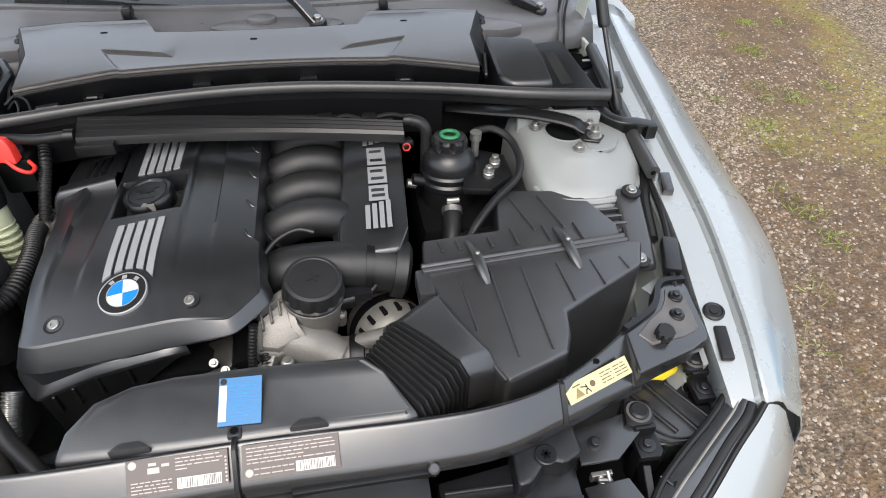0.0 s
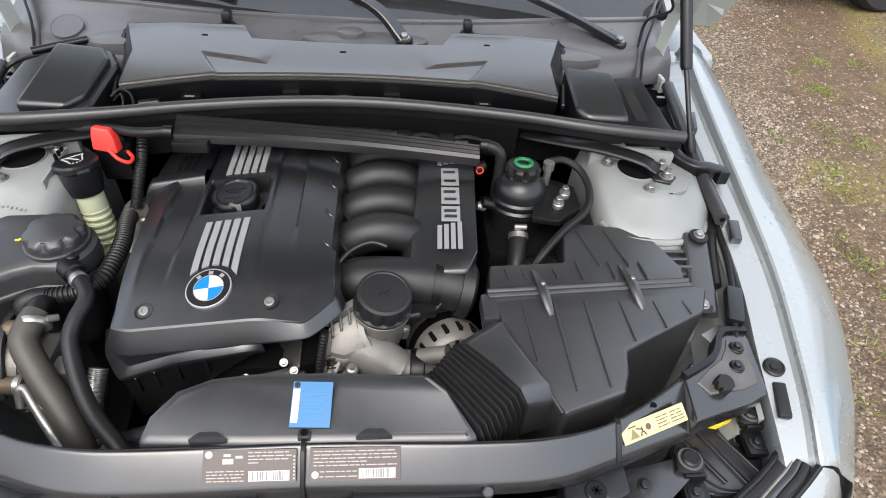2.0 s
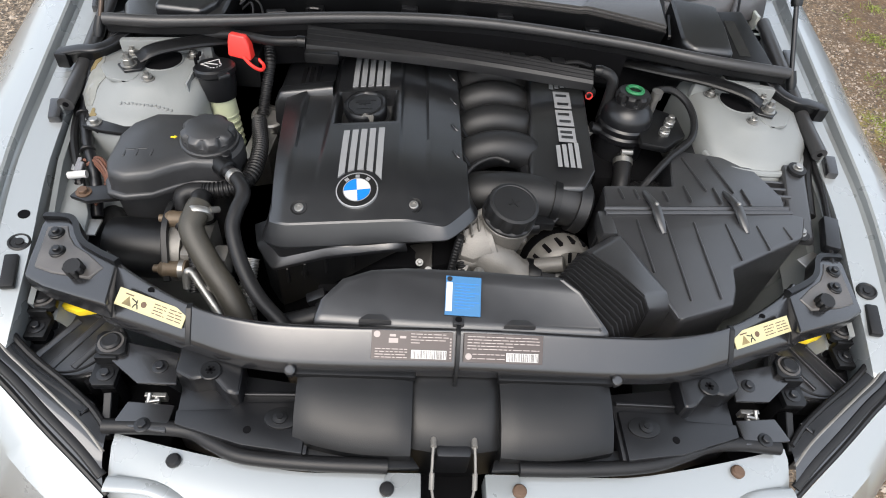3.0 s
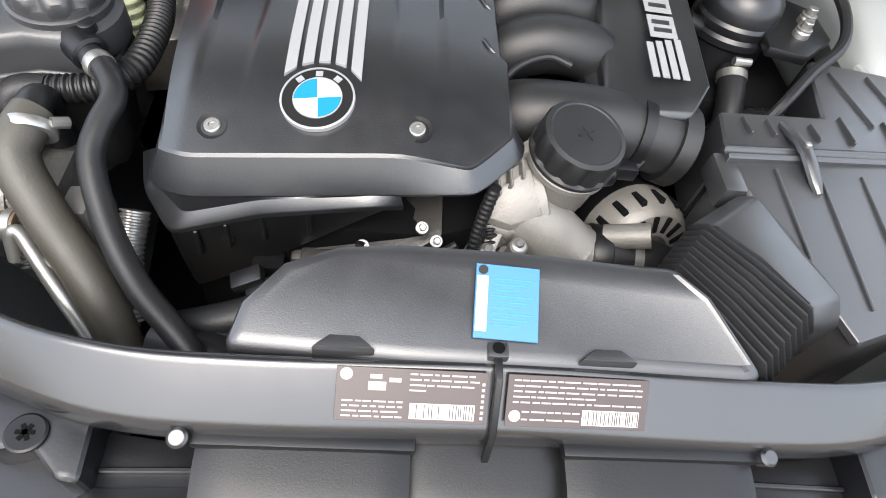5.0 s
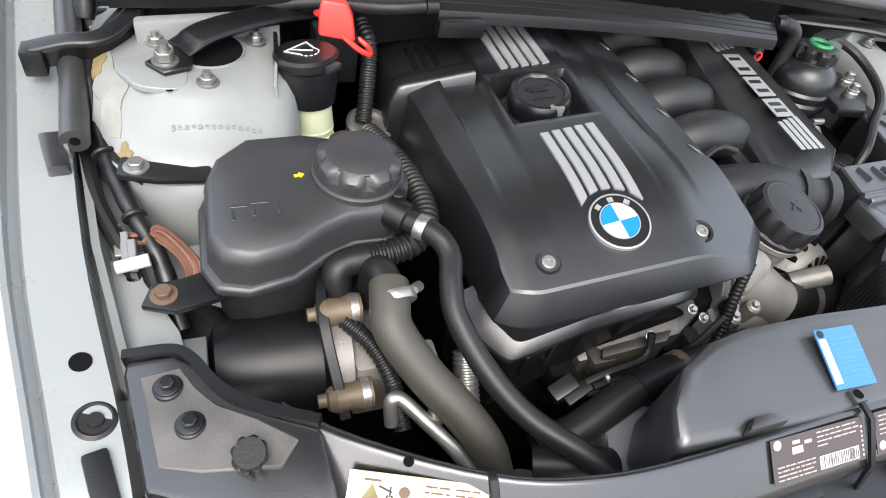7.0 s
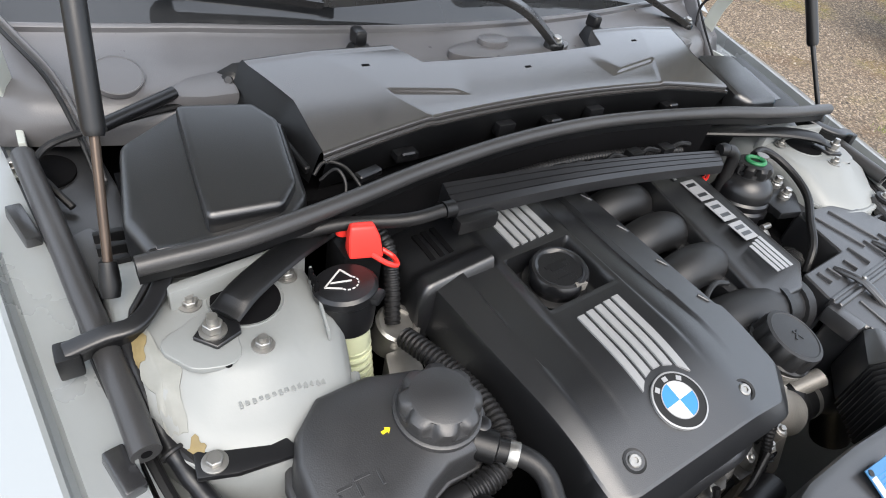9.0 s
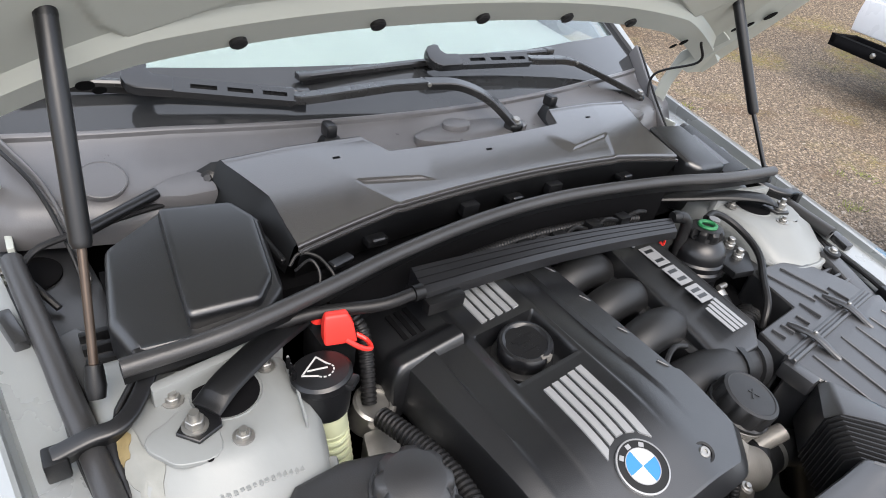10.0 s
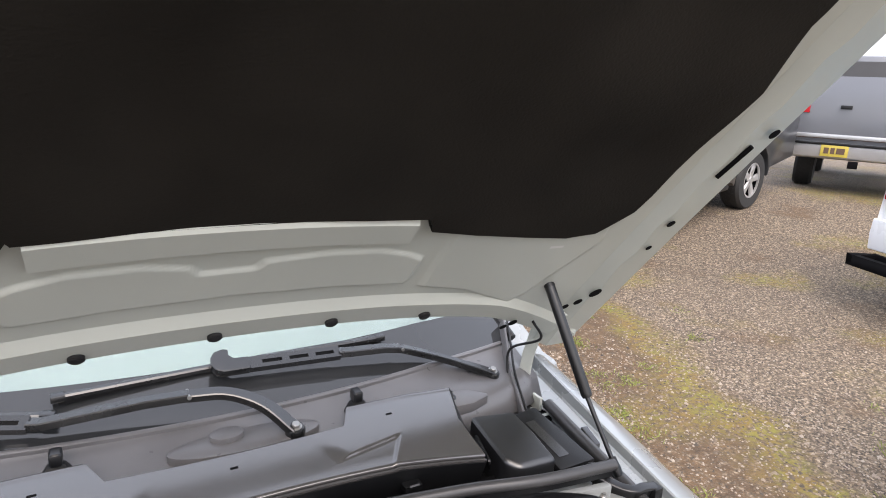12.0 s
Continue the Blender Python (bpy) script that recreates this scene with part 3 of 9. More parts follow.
def shell():
    """Rest of the car behind the windscreen, seen from afar only."""
    t = thing("car_body", (0, 2.4, 0.3), "silver saloon car body with dark windows", "car")
    def section(y, w, z0, belt, roof, rw):
        return [(-w, y, z0), (-w - 0.01, y, (z0 + belt) / 2), (-w + 0.02, y, belt), (-rw, y, roof - 0.03), (-rw * 0.8, y, roof), (rw * 0.8, y, roof), (rw, y, roof - 0.03), (w - 0.02, y, belt), (w + 0.01, y, (z0 + belt) / 2), (w, y, z0)]
    lower = [section(y, 0.885, 0.22, b, b + 0.01, 0.80) for y, b in ((1.02, 0.86), (1.6, 0.90), (2.6, 0.93), (3.3, 0.95))]
    lower += [section(3.9, 0.84, 0.28, 0.95, 0.98, 0.76), section(4.25, 0.78, 0.38, 0.88, 0.93, 0.70)]
    part("body_shell", bev(loft(lower), 0.02, 2), PAINT, t)
    part("roof", bev(loft([[(-0.58, 1.72, 1.40), (0.58, 1.72, 1.40), (0.56, 1.72, 1.425), (-0.56, 1.72, 1.425)],
                           [(-0.56, 2.4, 1.425), (0.56, 2.4, 1.425), (0.53, 2.4, 1.46), (-0.53, 2.4, 1.46)],
                           [(-0.54, 3.0, 1.38), (0.54, 3.0, 1.38), (0.52, 3.0, 1.41), (-0.52, 3.0, 1.41)]]), 0.012), PAINT, t)
    for sd in (-1, 1):
        part("side_window", loft([[(sd * 0.82, 1.25, 0.93), (sd * 0.82, 3.2, 0.96), (sd * 0.81, 3.2, 0.96), (sd * 0.81, 1.25, 0.93)],
                                  [(sd * 0.58, 1.80, 1.38), (sd * 0.56, 2.9, 1.37), (sd * 0.55, 2.9, 1.37), (sd * 0.57, 1.80, 1.38)]]), GLOSS, t)
        part("pillar", loft([[(sd * 0.70, 1.06, 0.93), (sd * 0.80, 1.02, 0.90), (sd * 0.81, 1.12, 0.90)], [(sd * 0.56, 1.74, 1.39), (sd * 0.61, 1.70, 1.385), (sd * 0.60, 1.80, 1.39)]]), PAINT, t)
    part("rear_window", loft([[(-0.55, 2.98, 1.39), (0.55, 2.98, 1.39), (0.55, 2.99, 1.37), (-0.55, 2.99, 1.37)], [(-0.66, 3.55, 0.99), (0.66, 3.55, 0.99), (0.66, 3.55, 0.97), (-0.66, 3.55, 0.97)]]), GLOSS, t)
    part("dashboard", bev(loft([[(-0.68, 0.98, 0.875), (0.68, 0.98, 0.875), (0.70, 1.75, 0.885), (-0.70, 1.75, 0.885)], [(-0.67, 0.985, 0.925), (0.67, 0.985, 0.925), (0.69, 1.62, 0.965), (-0.69, 1.62, 0.965)]]), 0.01), DASH, t, "dashboard top, paled by a sky veil put into its colour")
    part("cabin_floor", bev(box(-0.80, 0.80, 1.62, 3.30, 0.955, 0.965), 0.003), SEAT, t)
    for x in (-0.37, 0.37):
        part("front_seat", bev(box(x - 0.24, x + 0.24, 2.15, 2.30, 0.55, 1.15), 0.04, 3), SEAT, t)
    for x, y in ((0.77, 0.42), (-0.77, 0.42), (0.77, 3.18), (-0.77, 3.18)):
        sd = 1 if x > 0 else -1
        ty = part("tyre", lathe([(0.20, -0.10), (0.30, -0.105), (0.316, -0.085), (0.318, 0.085), (0.30, 0.105), (0.20, 0.10)], 40, (x, y, 0.318), (1, 0, 0)), TYRE, t)
        part("rim", lathe([(0.20, 0.0), (0.205, 0.09), (0.19, 0.095), (0.17, 0.06), (0.05, 0.075), (0.0, 0.075)], 30, (x, y, 0.318), (sd, 0, 0)), RIM, ty)


shell()


# ---- hood ----
HN, HP, HU = Vector((0, 0.7604, 0.6494)), Vector((0, 0.835, 1.147)), Vector((0, -0.6494, 0.7604))


def hood_pt(x, s, lift=0.0):
    """A place on the hood's underside: across, up the slope from the rear edge's middle, and out towards the engine."""
    return Vector((x, 0, 0)) + HP + HU * s + HN * (-0.055 * (abs(x) / 0.75) ** 3 - 0.02 * (s - 0.4) ** 2 + 0.0032 - lift)


def hood_rear(x):
    a = abs(x)
    return -0.012 - 0.16 * a * a - 0.36 * max(0, a - 0.50) ** 1.25


def hood():
    t = thing("hood", hood_pt(0, 0), "open hood, grey-green painted underside with black insulation felt", "car hood")
    def grid(x0, x1, s0, s1, lift, nx=40, ns=30):
        return loft([[hood_pt(x0(k / ns) + (x1(k / ns) - x0(k / ns)) * i / nx, (s0(x0(k / ns) + (x1(k / ns) - x0(k / ns)) * i / nx)) * (1 - k / ns) + s1 * k / ns, lift) for i in range(nx + 1)] for k in range(ns + 1)], closed=False)
    wid = lambda k: 0.755 - 0.03 * k
    outer = grid(lambda k: -wid(k), wid, hood_rear, 1.02, -0.03)
    part("outer_skin", outer, PAINT, t, "silver painted outer skin")
    mid = [(0, 0.171), (0.019, 0.172), (0.03, 0.187), (0.12, 0.195), (0.20, 0.191), (0.25, 0.176), (0.281, 0.160), (0.277, 0.10), (0.266, 0.088), (0.14, 0.099), (0, 0.104), (-0.14, 0.099), (-0.266, 0.088), (-0.277, 0.10), (-0.281, 0.160), (-0.25, 0.176), (-0.20, 0.191), (-0.12, 0.195), (-0.062, 0.185), (-0.051, 0.170)]
    flank = [(0.303, 0.075), (0.40, 0.052), (0.47, 0.020), (0.517, 0.0), (0.545, 0.03), (0.58, 0.12), (0.612, 0.20), (0.60, 0.26), (0.31, 0.26)]
    panels = [mid, flank, [(-x, s) for x, s in reversed(flank)]]
    def proud(x, s):
        """How far a raised panel stands out of the inner frame."""
        if s > 0.30 or s < -0.03:
            return 0.0
        for p in panels:
            inside, near = False, 1.0
            for (ax, ay), (bx, by) in zip(p, p[1:] + p[:1]):
                if (ay > s) != (by > s) and x < (bx - ax) * (s - ay) / (by - ay) + ax:
                    inside = not inside
                dx, dy = bx - ax, by - ay
                k = max(0, min(1, ((x - ax) * dx + (s - ay) * dy) / (dx * dx + dy * dy)))
                near = min(near, math.hypot(ax + k * dx - x, ay + k * dy - s))
            if inside:
                return 0.0058 * min(1, near / 0.0040)
        return 0.0
    def inner_rows():
        ss = [k / 110 * 0.30 for k in range(111)] + [0.30 + 0.71 * k / 16 for k in range(1, 17)]
        rows = []
        for s in ss:
            w = wid(min(1, s)) - 0.012
            r = []
            for i in range(321):
                x = -w + 2 * w * i / 320
                h = hood_rear(x) + 0.006
                q = h * (1 - s / 1.01) + s if s < 1.01 else s
                r.append(hood_pt(x, q, proud(x, q)))
            rows.append(r)
        return rows
    part("inner_frame", loft(inner_rows(), closed=False), HOODPAINT, t, sharp=60)
    # folded hem along the rear and side edges
    n = 60
    rear = [(x, hood_rear(x)) for x in [-0.755 + 1.51 * i / n for i in range(n + 1)]]
    part("rear_hem", loft([[hood_pt(x, s, -0.03) for x, s in rear], [hood_pt(x, s + 0.004, 0.008) for x, s in rear], [hood_pt(x * 0.99, s + 0.055, 0.012) for x, s in rear], [hood_pt(x * 0.985, s + 0.075, 0.0) for x, s in rear]], closed=False), HOODPAINT, t)
    for sd in (-1, 1):
        e = [(sd * wid(k / 30), hood_rear(0.75) * (1 - k / 30) + 1.02 * k / 30) for k in range(31)]
        wob = [0.004 * (k % 3) for k in range(31)]
        part("side_hem", loft([[hood_pt(x, s, -0.03) for x, s in e], [hood_pt(x + sd * 0.002, s, 0.004) for x, s in e],
                               [hood_pt(x - sd * (0.03 + w), s, 0.010) for (x, s), w in zip(e, wob)], [hood_pt(x - sd * (0.055 + w), s, 0.014) for (x, s), w in zip(e, wob)],
                               [hood_pt(x - sd * 0.085, s, 0.0) for x, s in e]], closed=False), HOODPAINT, t)
    # ridge below the felt and pressed panels
    ridge = [(-0.66 + 1.32 * i / 40) for i in range(41)]
    rs = lambda x: 0.232 - 0.19 * x * x if abs(x) < 0.3 else 0.2149 - 0.02 * (abs(x) - 0.3)
    part("cross_ridge", loft([[hood_pt(x, rs(x) - 0.022, 0.0) for x in ridge if abs(x) < 0.26], [hood_pt(x, rs(x) - 0.004, 0.014) for x in ridge if abs(x) < 0.26], [hood_pt(x, rs(x) + 0.04, 0.016) for x in ridge if abs(x) < 0.26], [hood_pt(x, rs(x) + 0.055, 0.004) for x in ridge if abs(x) < 0.26]], closed=False), HOODPAINT, t)
    part("pale_tag", loft([[hood_pt(x, s, l) for x, s in ((0.512, 0.180), (0.538, 0.184), (0.538, 0.190), (0.512, 0.187))] for l in (0.004, 0.0058)]), WHITE, t, "small pale paper tag")
    # insulation felt
    felt = [(-0.24, 0.268), (-0.12, 0.275), (0, 0.278), (0.12, 0.279), (0.243, 0.275), (0.258, 0.243), (0.34, 0.228), (0.44, 0.219), (0.52, 0.218), (0.57, 0.235), (0.605, 0.30), (0.615, 0.42), (0.625, 0.56), (0.60, 0.66), (0.60, 0.80), (0.50, 0.93), (0.25, 0.96)]
    out = felt + [(-x, s) for x, s in reversed(felt[1:]) if x > 0.2]
    lo = [hood_pt(x, s, -0.004) for x, s in out]
    hi = [hood_pt(x, s, 0.012) for x, s in out]
    n = len(out)
    bm = bmesh.new()
    vs = [bm.verts.new(p) for p in hi]
    bm.faces.new(vs)
    bmesh.ops.triangulate(bm, faces=bm.faces)
    bmesh.ops.subdivide_edges(bm, edges=bm.edges, cuts=5, use_grid_fill=True)
    for v in bm.verts:
        d = v.co - HP
        x, s = d.x, d.dot(HU)
        v.co = hood_pt(x, s, 0.012 + 0.018 * noise.noise(Vector((x * 6, s * 6, 1))) * min(1, abs(s - 0.22) * 8))
    g = ([tuple(v.co) for v in bm.verts], [tuple(v.index for v in f.verts) for f in bm.faces]) if not bm.verts.index_update() else None
    bm.free()
    part("insulation_felt", join(g, loft([lo, hi], cap=False)), FELT, t, "black felt insulation mat")
    # rubber plugs and punched holes
    for x in (-0.39, -0.20, -0.02, 0.165, 0.345):
        part("rubber_plug", lathe([(0.011, 0), (0.011, 0.006), (0.008, 0.008)], 18, hood_pt(x, hood_rear(x) + 0.016, 0.008), -HN), RUBBER, t)
    for sd in (-1, 1):
        for x, s, r in ((0.56, -0.062, 0.010), (0.545, -0.078, 0.008), (0.69, 0.055, 0.014), (0.67, 0.02, 0.010), (0.65, 0.0, 0.009), (0.70, 0.28, 0.008), (0.705, 0.21, 0.006), (0.715, 0.50, 0.009)):
            part("punched_hole", lathe([(r, 0), (r, 0.0012)], 18, hood_pt(sd * x, s, 0.0145), -HN), DARK, t)
        part("slot", sweep([hood_pt(sd * 0.695, 0.40, 0.0145), hood_pt(sd * 0.70, 0.47, 0.0145)], lambda i, s: ring(0.004, 8)), DARK, t)
        # hinge arm
        part("hinge_arm", bev(sweep([Vector((sd * 0.672, 0.93, 0.885)), Vector((sd * 0.675, 0.925, 0.95)), Vector((sd * 0.672, 0.90, 1.02)), hood_pt(sd * 0.668, -0.03, 0.006)], lambda i, s: [(-0.002, -0.014), (0.002, -0.014), (0.002, 0.014), (-0.002, 0.014)]), 0.001, 1), HOODPAINT, t)
    part("washer_hose", tube([hood_pt(0.60, -0.05, 0.02), hood_pt(0.63, -0.09, 0.04), Vector((0.625, 0.93, 0.97)), Vector((0.62, 0.92, 0.90))], 0.003, 8), RUBBER, t)


hood()


def gas_strut(sd):
    a, j, b = Vector((sd * 0.628, 0.590, 0.872)), Vector((sd * 0.609, 0.664, 0.985)), Vector((sd * 0.588, 0.778, 1.172))
    t = thing("gas_strut", a, "black gas strut with a thin steel rod holding the hood", "gas strut", "hood gas struts")
    part("cylinder", lathe([(0.0085, 0), (0.0105, 0.006), (0.0105, (b - j).length)], 18, j, b - j), GLOSS, t)
    part("rod", rod(a, j, 0.0045, 12), STRUTROD if sd < 0 else GLOSS, t)
    part("ball_end", lathe([(0.008, -0.012), (0.010, 0.0), (0.008, 0.022)], 14, a, j - a), PLASTIC, t)
    part("ball_end", lathe([(0.008, -0.02), (0.011, 0.0), (0.009, 0.014)], 14, b, b - j), PLASTIC, t)


gas_strut(1)
gas_strut(-1)


# ---- wipers ----
def wiper(piv, bend, joint, kink, head, blade_a, blade_b):
    t = thing("wiper", piv, "black metal wiper arm with a rubber blade on the windscreen", "windscreen wiper", "wipers")
    def flat(w, h, c=0.0018):
        return lambda i, s: [(-w, -h), (w, -h), (w, h - c), (w - c, h), (c - w, h), (-w, h - c)]
    p, j, k, h = Vector(piv), Vector(joint), Vector(kink), Vector(head)
    part("arm", sweep(spline([p] + [Vector(q) for q in bend] + [j], 6), lambda i, s: flat(0.0150 - 0.004 * smooth01(s / 0.15), 0.0062)(0, 0)), WIPER, t, sharp=20)
    part("hinge_pin", rod(j + Vector((0, -0.014, 0.002)), j + Vector((0, 0.014, 0.002)), 0.0035, 12), STEEL, t)
    d = (h - k).normalized()
    side = d.cross(Vector((0, -0.5, 1))).normalized()
    up = side.cross(d)
    fr = Matrix(((d.x, side.x, up.x, h.x), (d.y, side.y, up.y, h.y), (d.z, side.z, up.z, h.z), (0, 0, 0, 1)))
    m = h - d * 0.200
    part("rear_arm", sweep([j, j.lerp(k, 0.3) + Vector((0, 0, 0.003)), j.lerp(k, 0.85), k, m + d * 0.002], flat(0.0118, 0.0062)), WIPER, t, sharp=20)
    # sleeve pierced by three slots, then the hook that takes the blade
    gaps = (-0.170, -0.120, -0.070)
    bars = [box(-0.200, -0.010, -0.0135, -0.0050, -0.0062, 0.0062), box(-0.200, -0.010, 0.0030, 0.0125, -0.0062, 0.0062)]
    edges = [-0.200] + [e for g in gaps for e in (g - 0.018, g + 0.018)] + [-0.010]
    bars += [box(edges[q], edges[q + 1], -0.0050, 0.0030, -0.0062, 0.0062) for q in range(0, len(edges), 2)]
    part("sleeve", join(*[xf(b, fr) for b in bars]), WIPER, t, sharp=20)
    hook = [(-0.030, -0.0140), (0.016, -0.0150), (0.029, -0.010), (0.036, 0.003), (0.035, 0.020), (0.028, 0.032), (0.012, 0.037), (0.003, 0.034), (0.004, 0.022), (-0.004, 0.0135), (-0.030, 0.0130)]
    part("blade_hook", xf(bev(prism(hook, -0.0085, 0.0095), 0.0035, 3), fr), WIPER, t)
    boss = part("pivot_boss", lathe([(0.017, -0.012), (0.017, 0.003), (0.014, 0.008), (0.011, 0.009)], 28, p + Vector((0, 0, -0.002)), (0, -0.25, 1)), WIPER, t)
    part("pivot_nut", hexbolt(p + Vector((0, -0.002, 0.006)), (0, -0.25, 1), 0.0075, 0.006, 1.4), STEEL, boss)
    a, z = Vector(blade_a), Vector(blade_b)
    bl = part("blade", sweep(spline([a, a.lerp(z, 0.5) + Vector((0, 0, 0.003)), z], 8), flat(0.0080, 0.0045, 0.003)), WIPER, t, sharp=20)
    part("wiping_edge", sweep([a + Vector((0, 0.002, -0.008)), z + Vector((0, 0.002, -0.008))], flat(0.0025, 0.006, 0.001)), RUBBER, bl)
    for q in (a, a.lerp(z, 0.45), z):
        part("blade_clip", bev(sweep([q - (z - a).normalized() * 0.010, q + (z - a).normalized() * 0.010], flat(0.0095, 0.0062)), 0.0015, 1), WIPER, bl)


wiper((0.106, 0.834, 0.950), [(0.062, 0.866, 0.990), (0.008, 0.890, 1.011)], (-0.052, 0.904, 1.013), (-0.262, 0.930, 0.997), (-0.468, 0.976, 1.018), (-0.62, 1.055, 1.008), (-0.250, 0.955, 0.996))
wiper((0.574, 0.921, 0.926), [(0.50, 0.938, 0.955), (0.43, 0.950, 0.982)], (0.362, 0.957, 1.006), (0.230, 0.960, 1.018), (0.030, 0.964, 1.023), (-0.237, 0.985, 1.010), (0.339, 1.013, 1.012))


# ---- cowl: filter cover, side boxes, seal, harness channel ----
def lid_z(x, y):
    """Skin of the filter cover: a middle panel sunk between slanted end panels, deepest at the pressed steps."""
    a = abs(x)
    z = 0.931 + 0.030 * smooth01((y - 0.60) / 0.25) ** 0.9
    line = 0.214 + 0.62 * (y - 0.672)
    z -= 0.062 * max(0.0, a - line)
    step = 0.727 + 0.178 * (a - 0.156)
    inner = smooth01((line - a) / 0.0060 + 0.5)
    front = inner * smooth01((step - y) / 0.0075 + 0.5)
    middle = smooth01((0.150 + 0.5 * (0.735 - y) - a) / 0.034 + 0.5)
    z -= 0.0042 * smooth01((y - 0.655) / 0.060) * max(front, middle * (1 - smooth01((y - 0.715) / 0.085)))
    # raised bead along the rear edge of the ends
    z += 0.0018 * smooth01((y - 0.838) / 0.006)
    return z


def filter_cover():
    t = thing("cabin_filter_cover", (0, 0.75, 0.90), "long black plastic cabin filter cover with pressed chevrons", "filter cover")
    def back(x):
        a = abs(x)
        return 0.848 if a > 0.203 else 0.792 + 0.006 * (a / 0.18) ** 2 if a < 0.18 else 0.798 + 0.050 * (a - 0.18) / 0.023
    def front(x):
        return 0.664 + 0.037 * (1 - (x / 0.40) ** 2)
    def half(k):
        y = 0.668 + 0.18 * k
        return 0.385 if y < 0.757 else 0.385 + 0.032 * (y - 0.757) / 0.091
    n, m = 330, 100
    base = sorted(set([-1 + 2 * i / n for i in range(n + 1)]))
    rows = []
    for j in range(m + 1):
        k = j / m
        r = []
        for u in base:
            h = half(k)
            x = u * h
            y = front(x) + (back(x) - front(x)) * k
            r.append((x, y, lid_z(x, y)))
        rows.append(r)
    low = lambda r, dz, sc=1.0, dy=0.0: [(x * sc, y + dy, z + dz) for x, y, z in r]
    rows = [low(rows[0], -0.014, 1, -0.0005), low(rows[0], -0.003, 1, -0.003)] + rows + [low(rows[-1], -0.0025, 1, 0.003), low(rows[-1], -0.02, 1, 0.0035)]
    part("lid", loft(rows, closed=False), LID, t, sharp=50)
    for sd in (-1, 1):
        edge = [(sd * half(k / 20), front(sd * half(k / 20)) + (back(sd * half(k / 20)) - front(sd * half(k / 20))) * k / 20) for k in range(21)]
        part("end_wall", loft([[(x + sd * 0.0006, y, lid_z(x, y) + 0.0004) for x, y in edge], [(x + sd * 0.004, y, lid_z(x, y) - 0.003) for x, y in edge],
                               [(sd * (0.400 + 0.20 * (y - 0.66)), y, 0.885 + 0.02 * (y - 0.66) / 0.18) for x, y in edge]], closed=False), PLASTIC, t)
        part("rim_flange", bev(loft([[(sd * 0.396, 0.672, 0.905), (sd * 0.404, 0.670, 0.905), (sd * 0.404, 0.670, 0.895), (sd * 0.396, 0.672, 0.895)],
                                     [(sd * 0.408, 0.735, 0.918), (sd * 0.415, 0.733, 0.918), (sd * 0.415, 0.733, 0.905), (sd * 0.408, 0.735, 0.905)]]), 0.002, 1), PLASTIC, t)
        nrm = Vector((sd * 0.45, -0.72, 0.52)).normalized()
        tri = [Vector((sd * 0.414, 0.853, 0.953)), Vector((sd * 0.424, 0.868, 0.945)), Vector((sd * 0.452, 0.876, 0.926)), Vector((sd * 0.449, 0.862, 0.913)), Vector((sd * 0.408, 0.818, 0.896)), Vector((sd * 0.404, 0.822, 0.905))]
        ear = part("fixing_ear", bev(loft([[p - nrm * 0.005 for p in tri], tri]), 0.002, 2), PLASTIC, t)
        part("washer", lathe([(0.0115, 0), (0.0115, 0.002), (0.007, 0.003)], 20, Vector((sd * 0.431, 0.857, 0.926)), nrm), GLOSS, ear)
        part("bolt", hexbolt(Vector((sd * 0.431, 0.857, 0.926)) + nrm * 0.002, nrm, 0.006), GLOSS, ear)
        part("drain_slot", bev(box(sd * 0.266 - 0.006, sd * 0.266 + 0.006, 0.800, 0.805, lid_z(sd * 0.266, 0.802) - 0.002, lid_z(sd * 0.266, 0.802) + 0.001), 0.001, 1), DARK, t)
    part("drain_slot", bev(box(-0.015, -0.003, 0.761, 0.766, lid_z(0, 0.763) - 0.002, lid_z(0, 0.763) + 0.001), 0.001, 1), DARK, t)
    # front skirt with clips
    xs = [-0.385 + 0.77 * i / 80 for i in range(81)]
    lip = [(x, front(x)) for x in xs]
    part("lip_strip", sweep([Vector((x, y - 0.006, lid_z(x, y) - 0.0085)) for x, y in lip], lambda i, s: [(-0.0024, -0.002), (0.0024, -0.002), (0.0024, 0.0012), (-0.0024, 0.0012)]), LID, t)
    part("front_skirt", loft([[(x, y - 0.003, lid_z(x, y) - 0.009) for x, y in lip], [(x, y - 0.009, lid_z(x, y) - 0.012) for x, y in lip], [(x, y - 0.006, 0.908) for x, y in lip], [(x, y + 0.008, 0.868) for x, y in lip]], closed=False), PLASTIC, t)
    for x in (-0.098, 0.082):
        y = front(x)
        part("clip", bev(box(x - 0.015, x + 0.015, y - 0.020, y - 0.004, 0.892, 0.912), 0.003), GLOSS, t)
        tab = part("fixing_tab", bev(prism([(x - 0.018, y - 0.014), (x + 0.022, y - 0.014), (x + 0.016, y - 0.050), (x - 0.012, y - 0.050)], 0.878, 0.882), 0.0015, 1), ALU, t, "bare metal fixing tab")
        part("rivet", hexbolt((x + 0.002, y - 0.036, 0.882), (0, 0, 1), 0.005, 0.004), STEEL, tab)
    for x in (-0.27, -0.005, 0.25):
        y = front(x)
        cl = part("clip", bev(box(x - 0.016, x + 0.016, y - 0.022, y - 0.004, 0.893, 0.905), 0.003), PLASTIC, t)
        part("catch", bev(box(x - 0.010, x + 0.010, y - 0.025, y - 0.018, 0.902, 0.908), 0.002, 1), GLOSS, cl)


filter_cover()


